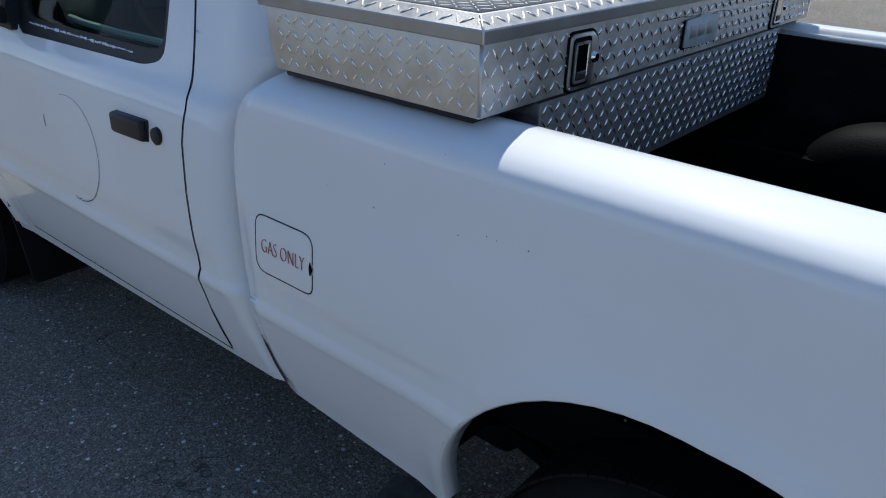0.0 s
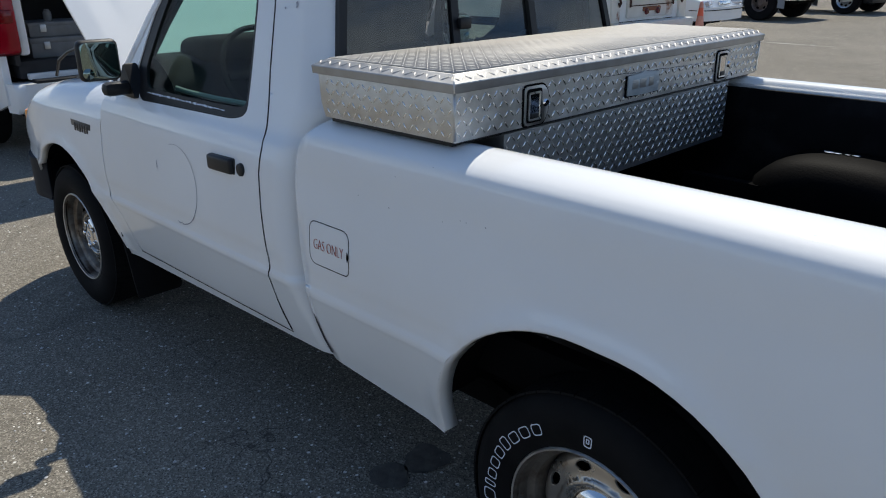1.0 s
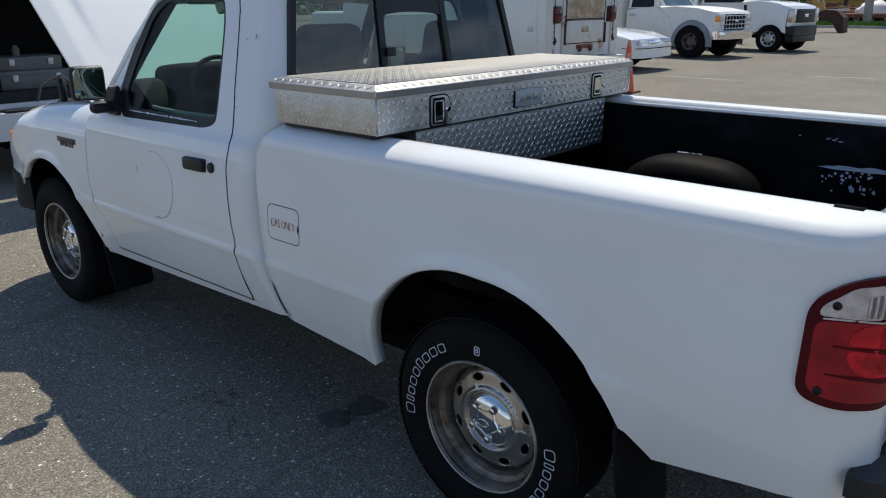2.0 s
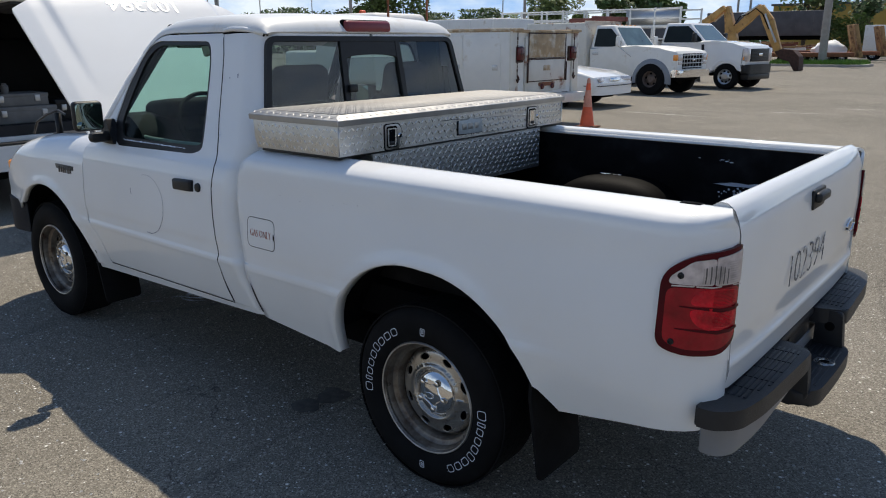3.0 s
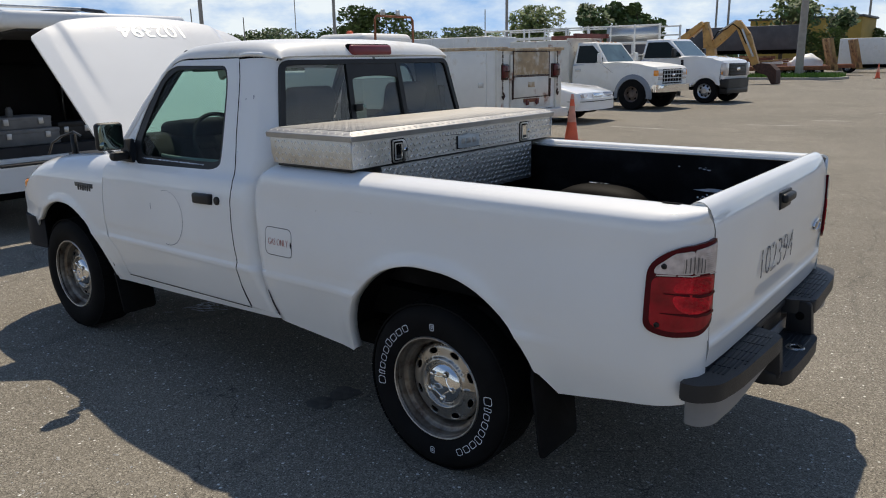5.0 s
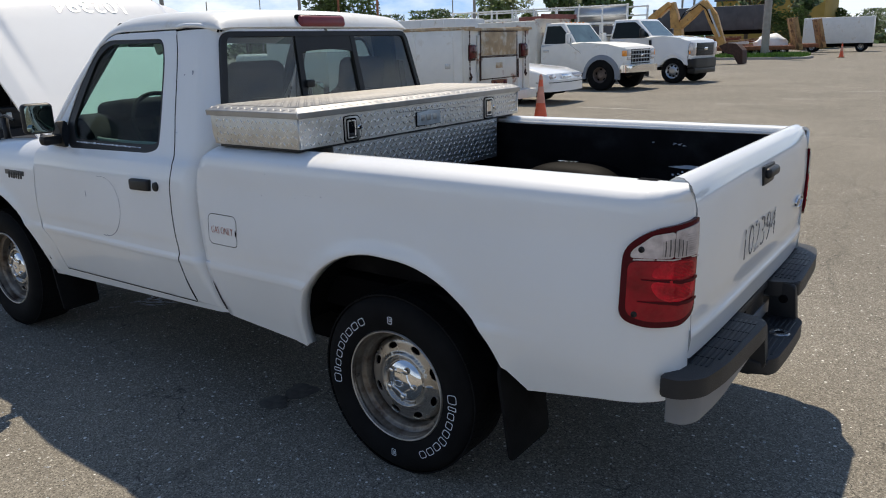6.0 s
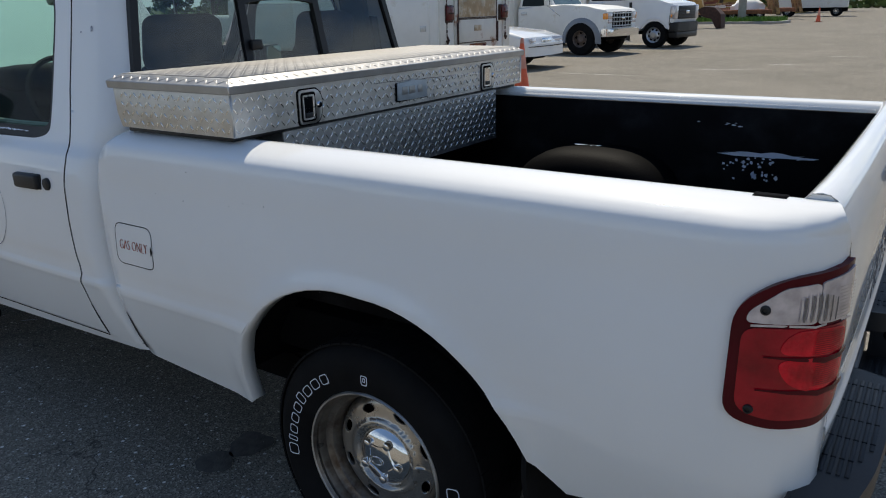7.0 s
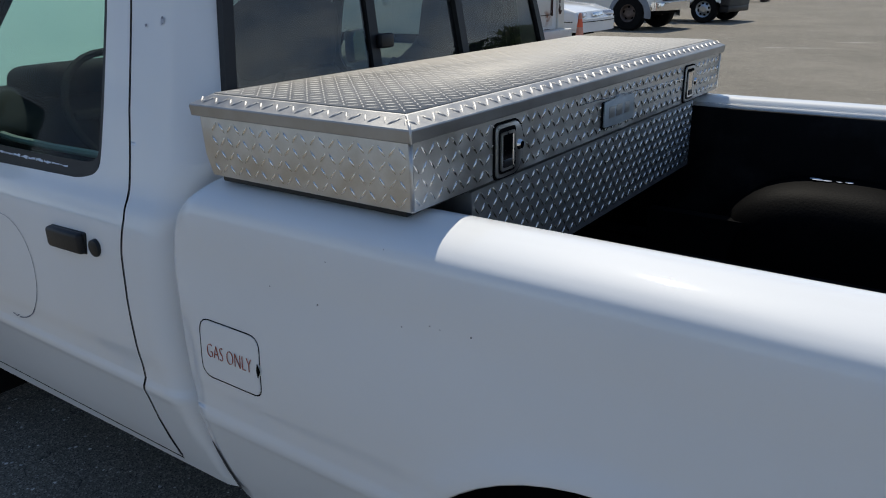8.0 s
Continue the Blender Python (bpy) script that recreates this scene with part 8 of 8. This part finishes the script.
# ---- trees ----
def tree(at, h, w, leaves, mat, seed, lab="broad leafy green tree", thin=1.0, low=0.25):
    """A tapered trunk with limbs and a crown of many small leaf clumps."""
    rng = random.Random(seed)
    t = thing("tree", lab, "tree", at, group="trees at the yard's edge")
    bm = tube([(0, 0, 0), (0.05 * h * rng.uniform(-1, 1), 0.03 * h, h * 0.3), (0.06 * h * rng.uniform(-1, 1), 0, h * 0.75)], 0.035 * h, 8, r2=0.012 * h)
    blobs = []
    for i in range(9):
        a, r = rng.uniform(0, 2 * math.pi), rng.uniform(0.15, 0.75)
        p = Vector((math.cos(a) * r * w / 2, math.sin(a) * r * w / 2, h * rng.uniform(low + 0.15, 0.90)))
        tube([(0, 0, h * rng.uniform(0.2, 0.5)), p * 0.6 + Vector((0, 0, h * 0.15)), p], 0.012 * h, 5, bm, r2=0.004 * h)
        blobs.append((p, rng.uniform(0.16, 0.28) * w))
    part("trunk", bm, BARK, t)
    vs, fs = [], []
    for _ in range(leaves):
        c, r = blobs[rng.randrange(len(blobs))]
        d = Vector((rng.gauss(0, 1), rng.gauss(0, 1), rng.gauss(0, 1))).normalized() * r * rng.uniform(0.3, 1.05) ** 0.6
        p = c + Vector((d.x, d.y, d.z * 0.8))
        if p.z > h:
            p.z = h - rng.uniform(0, 0.3)
        k = rng.uniform(0.16, 0.34) * thin * h / 7
        u = Vector((rng.gauss(0, 1), rng.gauss(0, 1), rng.gauss(0, 0.6))).normalized()
        v = u.orthogonal().normalized()
        b = len(vs)
        vs += [tuple(p - u * k), tuple(p + v * k * 0.5), tuple(p + u * k), tuple(p - v * k * 0.5)]
        fs.append((b, b + 1, b + 2, b + 3))
    me = bpy.data.meshes.new("crown")
    me.from_pydata(vs, [], fs)
    c = link_mesh("crown", me, mat, t, smooth=False)
    return t


def spot(dx, dy, dist):
    return EYE5[0] + dx * dist, EYE5[1] + dy * dist


for i, (dx, dy, dist, h, w, mat) in enumerate((
        (0.789, -0.614, 85, 5.4, 4.6, LEAF), (0.745, -0.667, 88, 4.9, 6.0, LEAF), (0.72, -0.694, 92, 5.6, 8.5, LEAF), (0.690, -0.724, 78, 6.8, 6.5, LEAF), (0.668, -0.744, 80, 6.3, 6.5, LEAF),
        (0.59, -0.807, 95, 5.4, 6.5, LEAF), (0.525, -0.851, 82, 6.9, 6.5, LEAF_PALE), (0.56, -0.83, 98, 5.0, 5.0, LEAF_PALE), (0.456, -0.889, 86, 7.4, 5.0, LEAF), (0.418, -0.908, 88, 7.4, 4.6, LEAF),
        (0.398, -0.917, 88, 7.6, 4.6, LEAF), (0.205, -0.979, 76, 3.9, 5.5, LEAF), (0.150, -0.989, 96, 4.2, 5.0, LEAF),
        (0.49, -0.872, 105, 5.4, 4.0, LEAF_PALE), (0.250, -0.968, 79, 6.6, 6.0, LEAF), (0.232, -0.973, 80, 6.9, 4.0, LEAF), (0.188, -0.982, 83, 7.2, 4.0, LEAF), (0.12, -0.993, 98, 4.0, 6.0, LEAF), (0.762, -0.648, 82, 5.1, 4.8, LEAF), (0.64, -0.768, 100, 5.2, 7, LEAF), (0.61, -0.792, 100, 5.0, 7, LEAF), (0.62, -0.784, 70, 3.4, 3.0, LEAF_PALE))):
    x, y = spot(dx, dy, dist)
    tree(pose(x, y, 0, 0, 0, 37 * i), h, w, 800 if dist in (79, 80, 83) else 2600, mat, 100 + i, "broad leafy green tree at the yard's edge" if mat is LEAF else "pale green leafy tree at the yard's edge")
base = tree(pose(-40, -60, 0), 8.0, 8.0, 3000, LEAF, 301, "broad leafy green tree beyond the open yard")
for x, y, k in ((-36, -67, 1.1), (-46, -62, 0.9)):
    copy_thing(base, pose(x, y, 0, 0, 0, x * 3) @ Matrix.Scale(k, 4))

# far belt of woods round the horizon
rng = random.Random(9)
vs, fs = [], []
for _ in range(24000):
    a = rng.uniform(0, 2 * math.pi)
    d = rng.uniform(118, 132)
    top = 2.2 + 1.2 * noise.noise(Vector((math.cos(a) * 6, math.sin(a) * 6, 0))) + 1.0 * noise.noise(Vector((math.cos(a) * 22, math.sin(a) * 22, 3)))
    p = Vector((math.cos(a) * d, math.sin(a) * d, rng.uniform(0.0, max(1.2, top))))
    k = rng.uniform(0.4, 0.9)
    u = Vector((rng.gauss(0, 1), rng.gauss(0, 1), rng.gauss(0, 0.7))).normalized()
    v = u.orthogonal().normalized()
    b = len(vs)
    vs += [tuple(p - u * k), tuple(p + v * k * 0.6), tuple(p + u * k), tuple(p - v * k * 0.6)]
    fs.append((b, b + 1, b + 2, b + 3))
me = bpy.data.meshes.new("far_woods")
me.from_pydata(vs, [], fs)
tagged(link_mesh("far_woods", me, LEAF, None, smooth=False), "dark green belt of far woods", "woods", kind="stuff")
